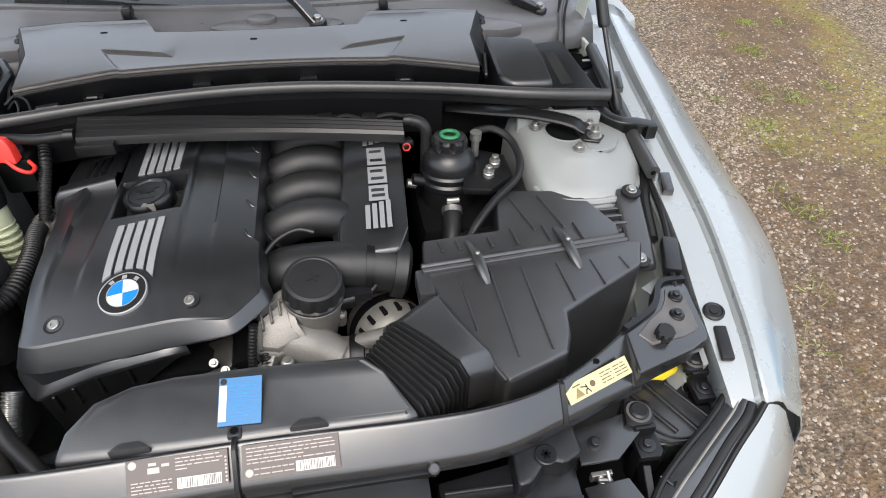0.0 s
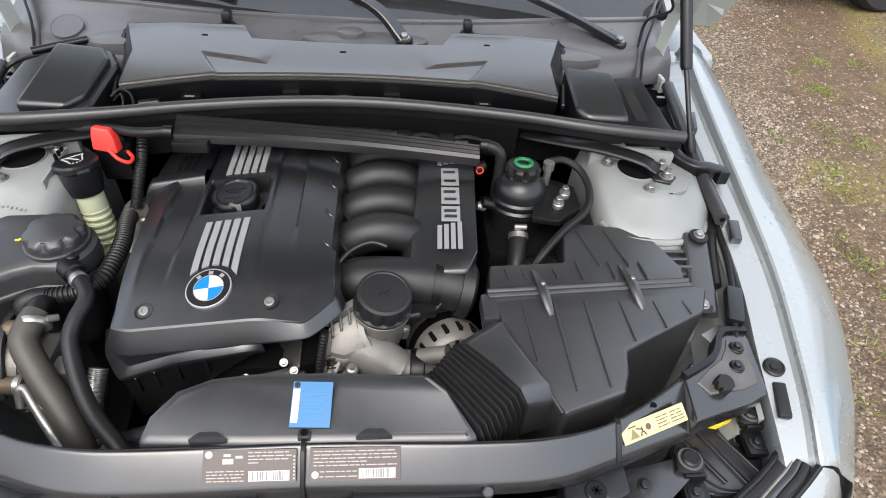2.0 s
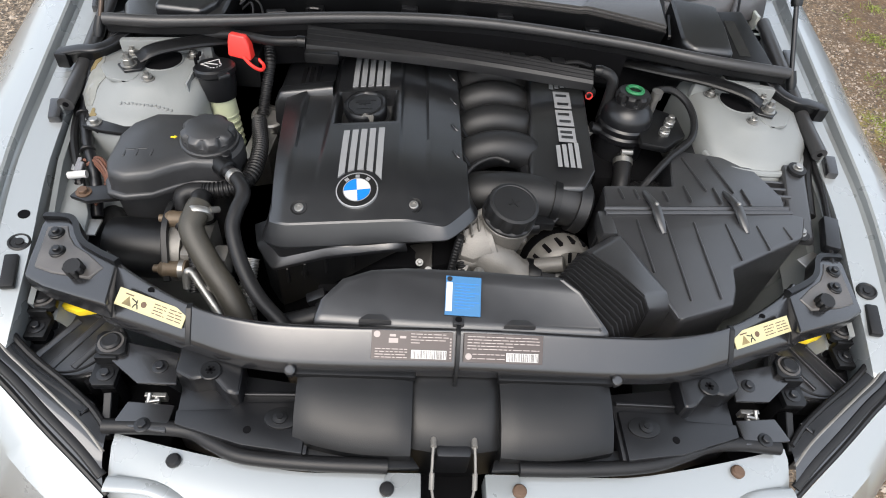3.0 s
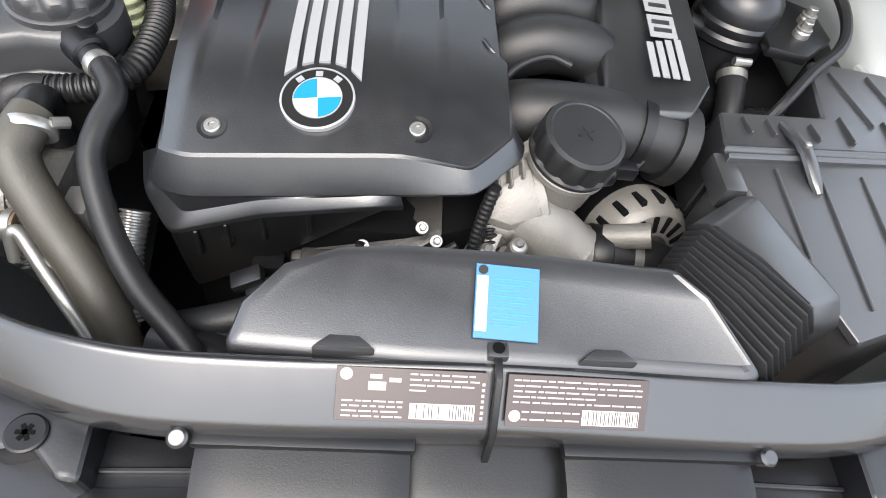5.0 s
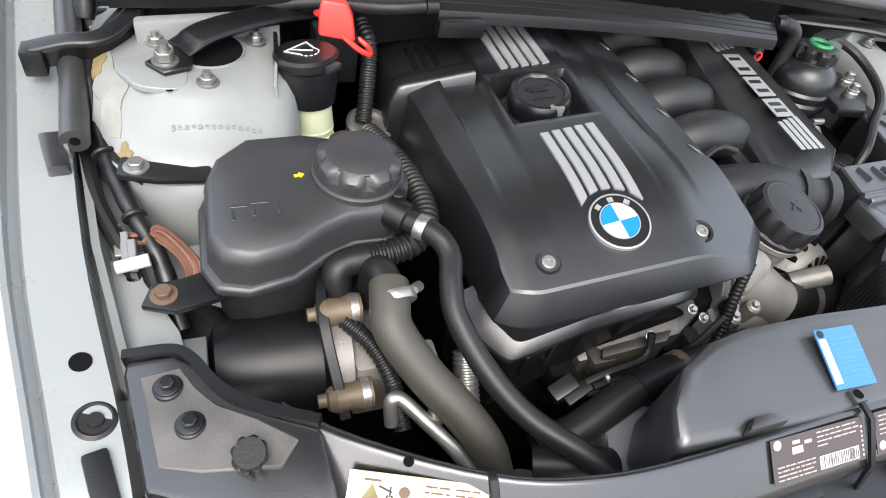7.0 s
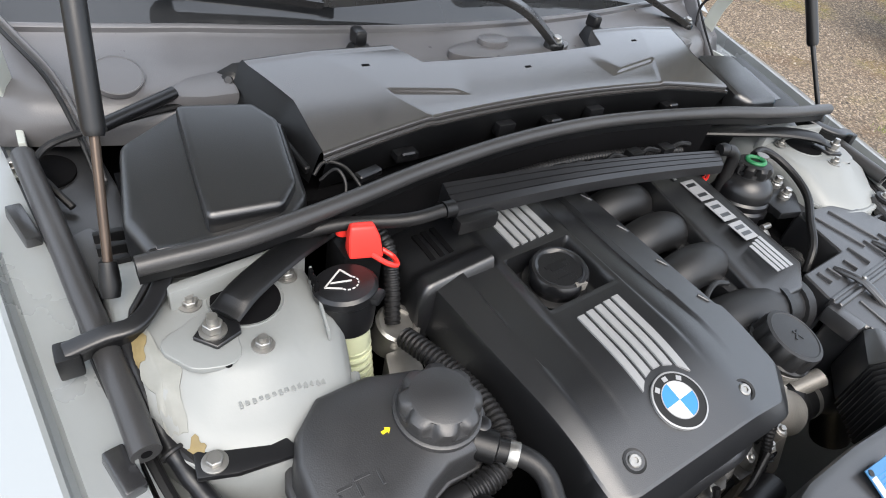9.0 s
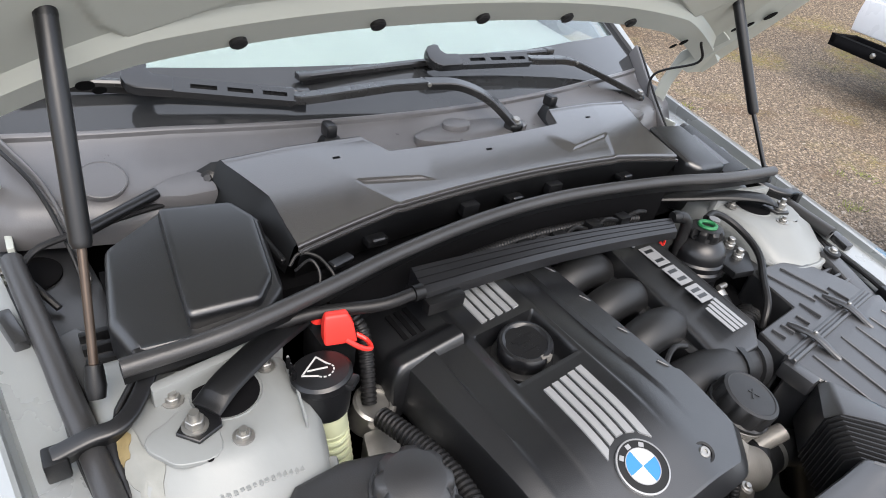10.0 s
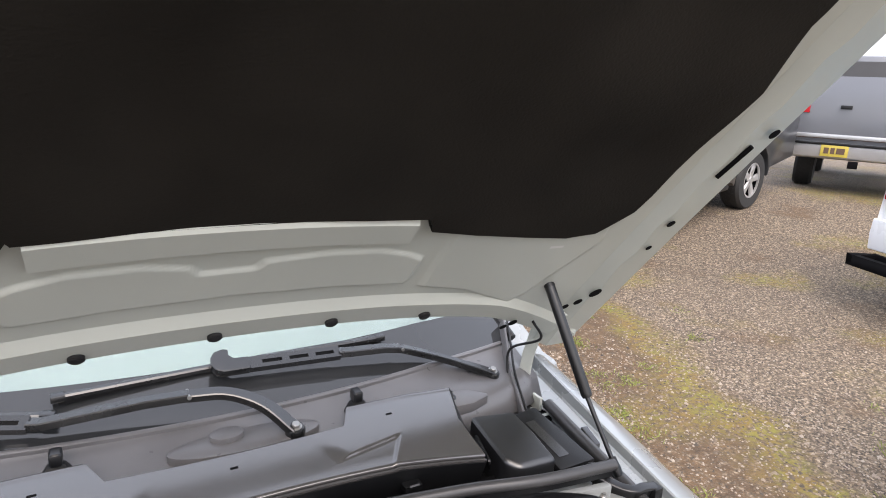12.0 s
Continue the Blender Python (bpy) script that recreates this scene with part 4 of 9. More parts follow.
def side_box(pts, top, name, label):
    t = thing(name, (pts[0][0], pts[0][1], 0.85), label, "cowl box")
    g = bev(prism(pts, lambda x, y: 0.80, top), 0.012, 3, 25)
    part("cover", g, COVER, t)
    return t


lb = side_box([(-0.604, 0.655), (-0.590, 0.604), (-0.532, 0.592), (-0.452, 0.592), (-0.420, 0.622), (-0.405, 0.735), (-0.425, 0.772), (-0.510, 0.785), (-0.584, 0.755)], lambda x, y: 0.906 + 0.21 * (y - 0.62) - 0.30 * max(0, -0.53 - x), "cowl_box", "black moulded plastic cowl box beside the filter cover")
part("raised_lid", bev(prism([(-0.533, 0.606), (-0.455, 0.603), (-0.430, 0.632), (-0.416, 0.728), (-0.434, 0.760), (-0.519, 0.770)], 0.88, lambda x, y: 0.919 + 0.21 * (y - 0.62)), 0.009, 4), COVER, lb)
part("moulding_dot", lathe([(0.0022, 0), (0.0022, 0.0012)], 12, (-0.470, 0.715, 0.9375), (0, -0.17, 1)), STEEL, lb)
rb = side_box([(0.420, 0.655), (0.440, 0.632), (0.518, 0.628), (0.516, 0.70), (0.508, 0.752), (0.415, 0.765)], lambda x, y: 0.903 + 0.036 * (y - 0.63) / 0.13, "cowl_box", "black plastic cowl box with a tray and pale sticker")
part("tray", bev(prism([(0.522, 0.622), (0.606, 0.622), (0.572, 0.768), (0.512, 0.76)], 0.80, lambda x, y: 0.884 + 0.036 * (y - 0.63) / 0.13), 0.005), PLASTIC, rb)
part("pale_sticker", prism([(0.538, 0.645), (0.562, 0.645), (0.548, 0.735), (0.526, 0.735)], lambda x, y: 0.8845 + 0.036 * (y - 0.63) / 0.13, lambda x, y: 0.8852 + 0.036 * (y - 0.63) / 0.13), DUSTY, rb, "scuffed grey sticker")


def cowl_seal():
    c = [(-0.605, 0.572, 0.902), (-0.53, 0.572, 0.904), (-0.475, 0.577, 0.906), (-0.374, 0.598, 0.906), (-0.267, 0.622, 0.907), (-0.13, 0.642, 0.909), (0, 0.649, 0.91), (0.13, 0.643, 0.909), (0.31, 0.618, 0.907), (0.45, 0.585, 0.906), (0.60, 0.572, 0.900)]
    t = thing("cowl_seal", (0, 0.64, 0.88), "long black rubber bulkhead seal with a steel flange", "rubber seal")
    part("bulb", sweep(spline(c, 8), lambda i, s: [(0.0102 * math.cos(a), 0.0102 * math.sin(a) + 0.001) for a in [k * math.pi / 6 for k in range(12)]]), SEALRUBBER, t)
    part("flange", sweep(spline([(x, y + 0.004, z - 0.012) for x, y, z in c], 8), lambda i, s: [(-0.010, -0.010), (0.004, -0.010), (0.004, 0.008), (-0.010, 0.008)]), PLASTIC, t)
    part("carrier", sweep(spline([(x, y + 0.002, z - 0.035) for x, y, z in c if abs(x) < 0.40], 8), lambda i, s: [(-0.003, -0.05), (0.003, -0.05), (0.003, 0.014), (-0.003, 0.014)]), DARK, t)


cowl_seal()


def harness_channel():
    t = thing("harness_channel", (0, 0.55, 0.86), "ribbed black plastic wiring channel across the engine", "wiring channel")
    def row(k):
        x = -0.270 + 0.50 * k
        yb = 0.584 + 0.010 * math.sin(math.pi * k) - 0.038 * k
        yf = 0.545 + 0.012 * math.sin(math.pi * k) - 0.020 * k
        z = 0.915 - 0.022 * k
        w = [(0, -0.002), (0.04, 0.0), (0.17, 0.0), (0.18, -0.0016), (0.21, -0.0016), (0.22, 0.0), (0.42, 0.0), (0.43, -0.0016), (0.46, -0.0016), (0.47, 0.0), (0.68, 0.0), (0.69, -0.0016), (0.72, -0.0016), (0.73, 0.0), (0.96, -0.001), (1.0, -0.005)]
        top = [(x, yb + (yf - yb) * u, z - 0.016 * u + dz) for u, dz in w]
        return top + [(x, yf - 0.001, z - 0.030), (x, yb, z - 0.030)]
    part("channel", loft([row(k / 12) for k in range(13)]), GLOSS, t, sharp=20)
    part("end_lug", bev(box(-0.272, -0.215, 0.532, 0.548, 0.872, 0.892), 0.004), PLASTIC, t)
    part("end_clamp", lathe([(0.010, 0), (0.010, 0.014)], 16, (-0.285, 0.552, 0.900), (1, 0, 0)), PLASTIC, t)
    part("end_clamp", lathe([(0.009, 0), (0.011, 0.010), (0.009, 0.016)], 16, (0.232, 0.545, 0.893), (1, -0.2, 0)), PLASTIC, t)
    part("feed_pipe", tube([(-0.285, 0.552, 0.900), (-0.33, 0.556, 0.895), (-0.40, 0.585, 0.885), (-0.47, 0.60, 0.87)], 0.008), RUBBER, t)
    part("outlet_hose", tube([(0.245, 0.542, 0.893), (0.260, 0.538, 0.888), (0.268, 0.534, 0.870), (0.266, 0.530, 0.80)], 0.010), RUBBER, t)


harness_channel()


# ---- engine ----
def engine_block():
    t = thing("engine_block", (-0.10, 0.40, 0.28), "engine block with fittings under the cover, near black for shade", "engine")
    # block and front cover are coloured as dark as the shade around them
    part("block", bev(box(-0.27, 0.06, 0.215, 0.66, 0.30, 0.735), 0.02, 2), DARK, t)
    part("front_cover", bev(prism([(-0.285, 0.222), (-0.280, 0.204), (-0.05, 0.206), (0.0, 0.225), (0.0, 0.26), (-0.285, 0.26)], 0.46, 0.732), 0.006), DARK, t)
    rnd = random.Random(8)
    for i in range(14):
        x, y, z = rnd.uniform(-0.27, 0.02), rnd.uniform(0.17, 0.21), rnd.uniform(0.60, 0.72)
        part("fixing_bolt", hexbolt((x, y + 0.02, z), (0, -1, 0.3), 0.006, 0.007), DARK, t)
    for i in range(6):
        x = -0.22 + i * 0.045
        part("bracket", bev(box(x, x + 0.03, 0.185, 0.215, 0.665 + 0.01 * (i % 3), 0.69 + 0.01 * (i % 2)), 0.004), OILY if i in (1, 4) else DARK, t)
    return t


engine_block()


def cover_z(x, y):
    """Height of the engine cover's top skin."""
    def knee(d, w):
        """Nothing below zero, a straight rise above it, rounded over a width w."""
        return 0.0 if d < -w else (d + w) ** 2 / (4 * w) if d < w else d
    f = 0.8525 - 0.13 * knee(-0.100 - x, 0.012) - 0.16 * knee(x + 0.085, 0.010) - 0.28 * knee(0.300 - y, 0.045) - 0.25 * knee(y - 0.62, 0.01)
    f -= 0.30 * knee(-0.272 - x, 0.006)
    return f


def cover_skin(x, y):
    """The skin with its fading channels and the sunk well of the filler cap."""
    z = cover_z(x, y)
    deep = smooth01((y - 0.252) / 0.22)
    if y > 0.252:
        z -= 0.0085 * deep * smooth01((x + 0.268) / 0.003) * smooth01((-0.219 - 0.03 * (0.4 - y) - x) / 0.006)
        z -= 0.0070 * deep * smooth01((x + 0.106) / 0.006) * smooth01((-0.058 - x) / 0.003)
    if x < -0.222 and y > 0.516:
        z -= 0.020 * smooth01((y - 0.516) / 0.004) * smooth01((-0.222 - x) / 0.006)
    dx, dy = abs(x + 0.162) - 0.0495, abs(y - 0.460) - 0.0455
    z -= 0.030 * smooth01(-max(dx, dy) / 0.006) + 0.004 * smooth01(1 - max(dx, dy) / 0.004) * (max(dx, dy) > 0) * 0.4
    return z


def engine_cover():
    t = thing("engine_cover", (-0.15, 0.40, 0.74), "satin black plastic engine cover with silver stripes and round emblem", "engine cover")
    def lx(y):
        return -0.284 - 0.08 * (y - 0.22) if y < 0.36 else -0.295 - 0.06 * (y - 0.36)
    def rx(y):
        return -0.0055 + 0.0065 * smooth01((0.340 - y) / 0.008)
    def yf(x):
        e = max(0, -0.255 - x) / 0.03
        return 0.2125 + 0.010 * e * e + 1.15 * (max(0, x + 0.038) ** 2 / (max(0, x + 0.038) + 0.008))
    mid = [-0.24 + 0.0025 * i for i in range(69)]
    ylist = [0.26 + 0.0025 * i for i in range(1, 109)] + [0.545, 0.56, 0.58, 0.60, 0.62, 0.64]
    ylist = [q for q in ylist if q <= 0.535 or q > 0.54]
    def columns(y):
        a, b = lx(y), rx(y)
        return [a + (-0.24 - a) * i / 16 for i in range(16)] + mid + [-0.07 + (b + 0.07) * i / 16 for i in range(1, 17)]
    rows = []
    for k in range(13):
        r = []
        for x in columns(0.215 + 0.045 * k / 12):
            y = yf(x) + (0.26 - yf(x)) * k / 12
            r.append((x, y, cover_skin(x, y)))
        rows.append(r)
    for y in ylist:
        rows.append([(x, y, cover_skin(x, y)) for x in columns(y)])
    part("shell", loft(rows, closed=False), COVER, t, sharp=50)
    # rim: faces run round the skin's left, front and right edges
    left = [r[0] for r in rows][::-1]
    rim = left + rows[0][1:-1] + [r[-1] for r in rows]
    nl, nf = len(left), len(rows[0]) - 2
    def fall(i):
        """Share of the front face at each place of the rim."""
        if i < nl:
            return smooth01((0.275 - rim[i][1]) / 0.05)
        if i < nl + nf:
            return 1.0
        return smooth01((0.300 - rim[i][1]) / 0.05)
    def zface(x, i):
        fr = 0.774 + 0.033 * (x + 0.267) / 0.233
        sd = 0.752 if x < -0.15 else 0.802
        k = fall(i)
        return sd + (fr - sd) * k
    def out(i, d):
        """A step of length d square to the rim, shorter along the sides."""
        p, q = rim[max(0, i - 4)], rim[min(len(rim) - 1, i + 4)]
        n = Vector((q[1] - p[1], p[0] - q[0], 0)).normalized()
        return n * d * (0.45 + 0.55 * fall(i))
    def level(d, drop, dz):
        res = []
        for i, p in enumerate(rim):
            zb = zface(p[0], i)
            q = Vector((p[0], p[1], 0)) + out(i, d)
            res.append((q.x, q.y, p[2] + (zb - p[2]) * drop + dz))
        return res
    part("front_face", loft([level(0, 0, 0), level(0.0012, 0.012, -0.0004), level(0.0030, 0.06, 0), level(0.0165, 0.97, 0), level(0.0172, 1.0, -0.001), level(0.0155, 1.0, -0.005)], closed=False), COVER, t, sharp=28)
    # the recess under the front face and the lip that runs round below it
    inner = [(-0.299, 0.262, 0.762), (-0.293, 0.226, 0.757), (-0.274, 0.197, 0.748), (-0.205, 0.196, 0.776), (-0.122, 0.195, 0.7925), (-0.090, 0.198, 0.797)]
    outer = [(-0.321, 0.262, 0.750), (-0.312, 0.224, 0.744), (-0.284, 0.186, 0.735), (-0.205, 0.189, 0.766), (-0.112, 0.188, 0.789), (-0.086, 0.194, 0.786)]
    def fine(pts):
        """Straight runs with softly rounded corners."""
        res = [Vector(pts[0])]
        for a, c, d in zip(pts, pts[1:], pts[2:]):
            a, c, d = Vector(a), Vector(c), Vector(d)
            r = min(0.010, (a - c).length * 0.4, (d - c).length * 0.4)
            p, q = c + (a - c).normalized() * r, c + (d - c).normalized() * r
            res += [p * (1 - k) ** 2 + c * 2 * k * (1 - k) + q * k * k for k in (0.0, 0.25, 0.5, 0.75, 1.0)]
        return res + [Vector(pts[-1])]
    def even(pts, n):
        """The same line cut into n equal steps."""
        pts = [Vector(p) for p in pts]
        acc = [0.0]
        for a, c in zip(pts, pts[1:]):
            acc.append(acc[-1] + (c - a).length)
        res, j = [], 0
        for k in range(n + 1):
            d = acc[-1] * k / n
            while j < len(pts) - 2 and acc[j + 1] < d:
                j += 1
            res.append(pts[j].lerp(pts[j + 1], min(1.0, (d - acc[j]) / max(1e-9, acc[j + 1] - acc[j]))))
        return res
    brim = [p for p in level(0.0157, 1.0, -0.004) if p[0] < -0.088 and p[1] < 0.262]
    ci, ii, oo = even(brim, 70), even(fine(inner), 70), even(fine(outer), 70)
    part("recess", loft([[tuple(p) for p in ci], [tuple(p) for p in ii]], closed=False), COVER, t, sharp=28)
    def shift(pts, dy, dz):
        return [(p.x + (0.6 * dy if p.y < 0.23 else 1.0 * dy) * (1 if p.x < -0.28 else 0), p.y + dy * (p.y < 0.24), p.z + dz) for p in pts]
    part("rim_lip", loft([[tuple(p) for p in ii], [tuple(p + (q - p) * 0.93) for p, q in zip(ii, oo)], shift(oo, 0, -0.0012), shift(oo, 0.0006, -0.006)], closed=False), COVER, t, sharp=40)
    part("front_skirt", loft([[(x, y, z - q * 0.100 * smooth01((-0.070 - x) / 0.22) ** 0.7) for x, y, z in shift(oo, 0.004 + 0.006 * q, -0.004)] for q in (0.0, 0.5, 1.0)], closed=False), PLASTIC, t)
    for x, y, z in ((-0.262, 0.190, 0.742), (-0.236, 0.192, 0.752), (-0.205, 0.194, 0.765), (-0.165, 0.193, 0.778)):
        part("skirt_rib", bev(box(x - 0.002, x + 0.002, y - 0.003, y + 0.012, z - 0.040, z - 0.006), 0.001, 1), PLASTIC, t)
    for y in (0.345, 0.415, 0.490, 0.565):
        x = rx(y) - 0.010
        part("rim_notch", bev(sweep([Vector((x - 0.004, y + 0.012, cover_z(x - 0.004, y + 0.012) + 0.0008)), Vector((x + 0.002, y, cover_z(x + 0.002, y) + 0.0008)), Vector((x + 0.010, y - 0.004, cover_z(x + 0.010, y) - 0.004))], lambda i, q: ring(0.0022, 8)), 0.0003, 1), COVER, t)
    # stripes, emblem, cap, bolts
    def on_top(pts, h0=0.0006, h1=0.0016):
        return prism(pts, lambda x, y: cover_z(x, y) + h0, lambda x, y: cover_z(x, y) + h1)
    def strip_on(xa, xb, ya, yb, y1):
        """A thin strip that follows the skin from a slanted end to a straight one."""
        rows = []
        for k in range(9):
            p, q = (xa, ya + (y1 - ya) * k / 8), (xb, yb + (y1 - yb) * k / 8)
            zp, zq = cover_z(*p), cover_z(*q)
            rows.append([(*p, zp - 0.003), (*q, zq - 0.003), (*q, zq + 0.0022), (*p, zp + 0.0022)])
        return loft(rows)

    def cut(x):
        return 0.2605 + math.sqrt(max(0, 0.0385 ** 2 - (x + 0.163) ** 2))
    for i in range(5):
        x0 = -0.1935 + 0.0138 * i
        w = 0.0094
        part("silver_stripe", strip_on(x0, x0 + w, cut(x0), cut(x0 + w), 0.391 + 0.001 * i), SILVER, t)
        x1 = -0.190 + 0.0135 * i
        part("silver_stripe", strip_on(x1, x1 + w, 0.517, 0.518, 0.615), SILVER, t)
    ec = Vector((-0.163, 0.2605, cover_z(-0.163, 0.2605)))
    em = pose(ec.x, ec.y, ec.z, 12.5, -7.4, 0)
    e = part("emblem", xf(lathe([(0.0305, -0.002), (0.0305, 0.002), (0.0295, 0.003), (0.0, 0.003)], 48), em), INK, t, "round enamel emblem with blue and white quarters")
    part("rim", xf(lathe([(0.0310, -0.001), (0.0310, 0.0034), (0.0300, 0.0038), (0.0292, 0.0038), (0.0292, 0.0)], 48, cap=False), em), SILVER, e)
    part("inner_rim", xf(lathe([(0.0205, 0.0), (0.0205, 0.0038), (0.0195, 0.0038), (0.0195, 0.0)], 48, cap=False), em), SILVER, e)
    for q in range(4):
        a0 = math.pi / 2 * q + radians(4)
        pts = [(0, 0)] + [(0.0196 * math.cos(a0 + math.pi / 2 * k / 8), 0.0196 * math.sin(a0 + math.pi / 2 * k / 8)) for k in range(9)]
        part("quarter", xf(prism(pts, 0.0025, 0.0034), em), WHITE if q % 2 == 0 else EMBLEMBLUE, e)
    for a in (50, 90, 130):
        part("ring_mark", xf(box(-0.0030, 0.0030, 0.0218, 0.0270, 0.003, 0.0036), em @ pose(0, 0, 0, 0, 0, a - 90)), SILVER, e)
    cap = part("filler_cap", lathe([(0.034, -0.016), (0.0345, 0.002), (0.0365, 0.004), (0.0375, 0.012), (0.0365, 0.0185), (0.034, 0.0215), (0.0305, 0.0225), (0.0285, 0.0215), (0.0275, 0.0195), (0.0, 0.0195)], 64, (-0.162, 0.460, 0.829), (-0.14, -0.05, 1), flutes=5, depth=0.002, band=(0.003, 0.020)), GLOSS, t, "black oil filler cap with a raised rim")
    part("cap_mark", prism([(-0.167, 0.4245), (-0.149, 0.4245), (-0.151, 0.4305), (-0.165, 0.4305)], 0.838, 0.8500), ALU, cap)
    part("cap_symbol", xf(join(box(-0.011, 0.009, -0.006, 0.005, 0, 0.0008), box(-0.016, -0.011, -0.001, 0.004, 0, 0.0008), box(0.009, 0.017, 0.002, 0.005, 0, 0.0008)), pose(-0.1648, 0.465, 0.8484, 3, -8)), PLASTIC, cap)
    part("cap_print", xf(label_bars(Matrix(), -0.014, 0.014, -0.017, -0.010, 1, 0.0006, 0.8, 3), pose(-0.1648, 0.460, 0.8484, 3, -8)), PLASTIC, cap)
    part("cap_seat", lathe([(0.040, 0), (0.041, 0.004), (0.036, 0.006)], 40, (-0.162, 0.460, 0.8185), (-0.14, -0.05, 1)), RUBBER, t)
    for x, y in ((-0.245, 0.237), (-0.080, 0.237)):
        z = cover_z(x, y)
        h = part("bolt_well", lathe([(0.0125, -0.006), (0.0125, 0.002), (0.0095, 0.0015), (0.0095, -0.006)], 24, (x, y, z - 0.0015), (-0.10, -0.28, 1)), INK, t)
        part("bolt", lathe([(0.0068, -0.006), (0.0068, 0.0025), (0.0058, 0.0035), (0.003, 0.0035), (0.0028, 0.002), (0.0, 0.002)], 18, (x, y, z - 0.001), (-0.10, -0.28, 1)), STEEL, h)
    # lower rear corner block with a rounded rib across its front
    block_top = lambda x, y: 0.8415 + 0.20 * (x + 0.226) - 0.012 * smooth01((y - 0.530) / 0.02) - 0.10 * max(0, y - 0.58)
    rows = []
    for k in range(25):
        y = 0.505 + 0.133 * (k / 24) ** 1.5
        drop = 0.030 * max(0, 1 - (y - 0.505) / 0.009) ** 2
        r = [(-0.326, y, 0.70)]
        for i in range(19):
            x = -0.326 + 0.102 * i / 18
            r.append((x, y, block_top(x, y) - drop - 0.020 * max(0, 1 - (x + 0.326) / 0.014) ** 2))
        rows.append(r)
    part("rear_block", loft([[(x, 0.5045, min(z, 0.74)) for x, y, z in rows[0]]] + rows, closed=False), COVER, t, sharp=50)
    for i in range(3):
        part("vent_slot", box(-0.285 + i * 0.013, -0.278 + i * 0.013, 0.555, 0.605, 0.790, 0.8295 + 0.20 * (-0.2815 + 0.013 * i + 0.226) + 0.0012), DARK, t)


engine_cover()


def intake_manifold():
    t = thing("intake_manifold", (0.08, 0.45, 0.70), "black plastic intake manifold with round runners", "intake manifold")
    for i, y in enumerate((0.338, 0.415, 0.492, 0.569, 0.64)):
        if i == 0:
            continue
        part("runner", tube([(0.0, y, 0.765), (0.022, y, 0.792), (0.06, y + 0.002, 0.806), (0.105, y + 0.004, 0.800), (0.14, y + 0.004, 0.77)], 0.0310, 20), RUNNER, t)
        part("runner_collar", lathe([(0.036, 0), (0.036, 0.008), (0.033, 0.010)], 24, (0.012, y, 0.782), (0.8, 0, 0.6)), PLASTIC, t)
    part("plenum", bev(box(0.10, 0.205, 0.33, 0.66, 0.66, 0.80), 0.02, 3), COVER, t)
    part("front_pipe", tube([(0.0, 0.345, 0.745), (0.03, 0.338, 0.772), (0.09, 0.332, 0.780), (0.15, 0.330, 0.775), (0.205, 0.325, 0.765)], 0.0370, 22), RUNNER, t)
    part("pipe_band", lathe([(0.0405, -0.006), (0.0405, 0.006)], 26, (0.150, 0.330, 0.775), (1, -0.06, -0.12)), PLASTIC, t)
    part("end_cap", lathe([(0.043, 0), (0.044, 0.018), (0.036, 0.024)], 26, (0.185, 0.327, 0.768), (1, -0.1, -0.2)), RUNNER, t)
    strip = part("top_cover", bev(prism([(0.108, 0.335), (0.118, 0.318), (0.196, 0.318), (0.212, 0.345), (0.232, 0.62), (0.135, 0.64)], 0.78, lambda x, y: 0.832 + 0.055 * (y - 0.345) if y > 0.34 else 0.81), 0.006, 3), COVER, t)
    zt = lambda x, y: 0.832 + 0.055 * (y - 0.345)
    for i in range(4):
        x = 0.1505 + i * 0.0105
        for y0, y1 in ((0.346, 0.398 + 0.003 * i), (0.553 + 0.003 * i, 0.60)):
            k0, k1 = (y0 - 0.346) * 0.055, (y1 - 0.346) * 0.055
            part("silver_stripe", prism([(x + k0, y0), (x + 0.0072 + k0, y0), (x + 0.0072 + k1, y1), (x + k1, y1)], lambda a, b: zt(a, b) + 0.0004, lambda a, b: zt(a, b) + 0.0014), SILVER, strip)
    # the raised wordmark is kept as plain blocks
    for y0, y1 in ((0.408, 0.444), (0.450, 0.492), (0.498, 0.545)):
        k = (y0 - 0.346) * 0.055
        part("silver_block", prism([(0.157 + k, y0), (0.187 + k, y0), (0.189 + k, y1), (0.159 + k, y1)], lambda a, b: zt(a, b) + 0.0004, lambda a, b: zt(a, b) + 0.0014), SILVER, strip)
        part("block_counter", prism([(0.162 + k, y0 + 0.008), (0.182 + k, y0 + 0.008), (0.183 + k, y0 + 0.015), (0.163 + k, y0 + 0.015)], lambda a, b: zt(a, b) + 0.001, lambda a, b: zt(a, b) + 0.0017), COVER, strip)
        part("block_counter", prism([(0.162 + k, y1 - 0.015), (0.182 + k, y1 - 0.015), (0.183 + k, y1 - 0.008), (0.163 + k, y1 - 0.008)], lambda a, b: zt(a, b) + 0.001, lambda a, b: zt(a, b) + 0.0017), COVER, strip)
    part("vent_hose", tube([(-0.005, 0.335, 0.80), (0.02, 0.36, 0.815), (0.05, 0.372, 0.822), (0.075, 0.368, 0.818)], 0.004, 10), RUBBER, t)


intake_manifold()


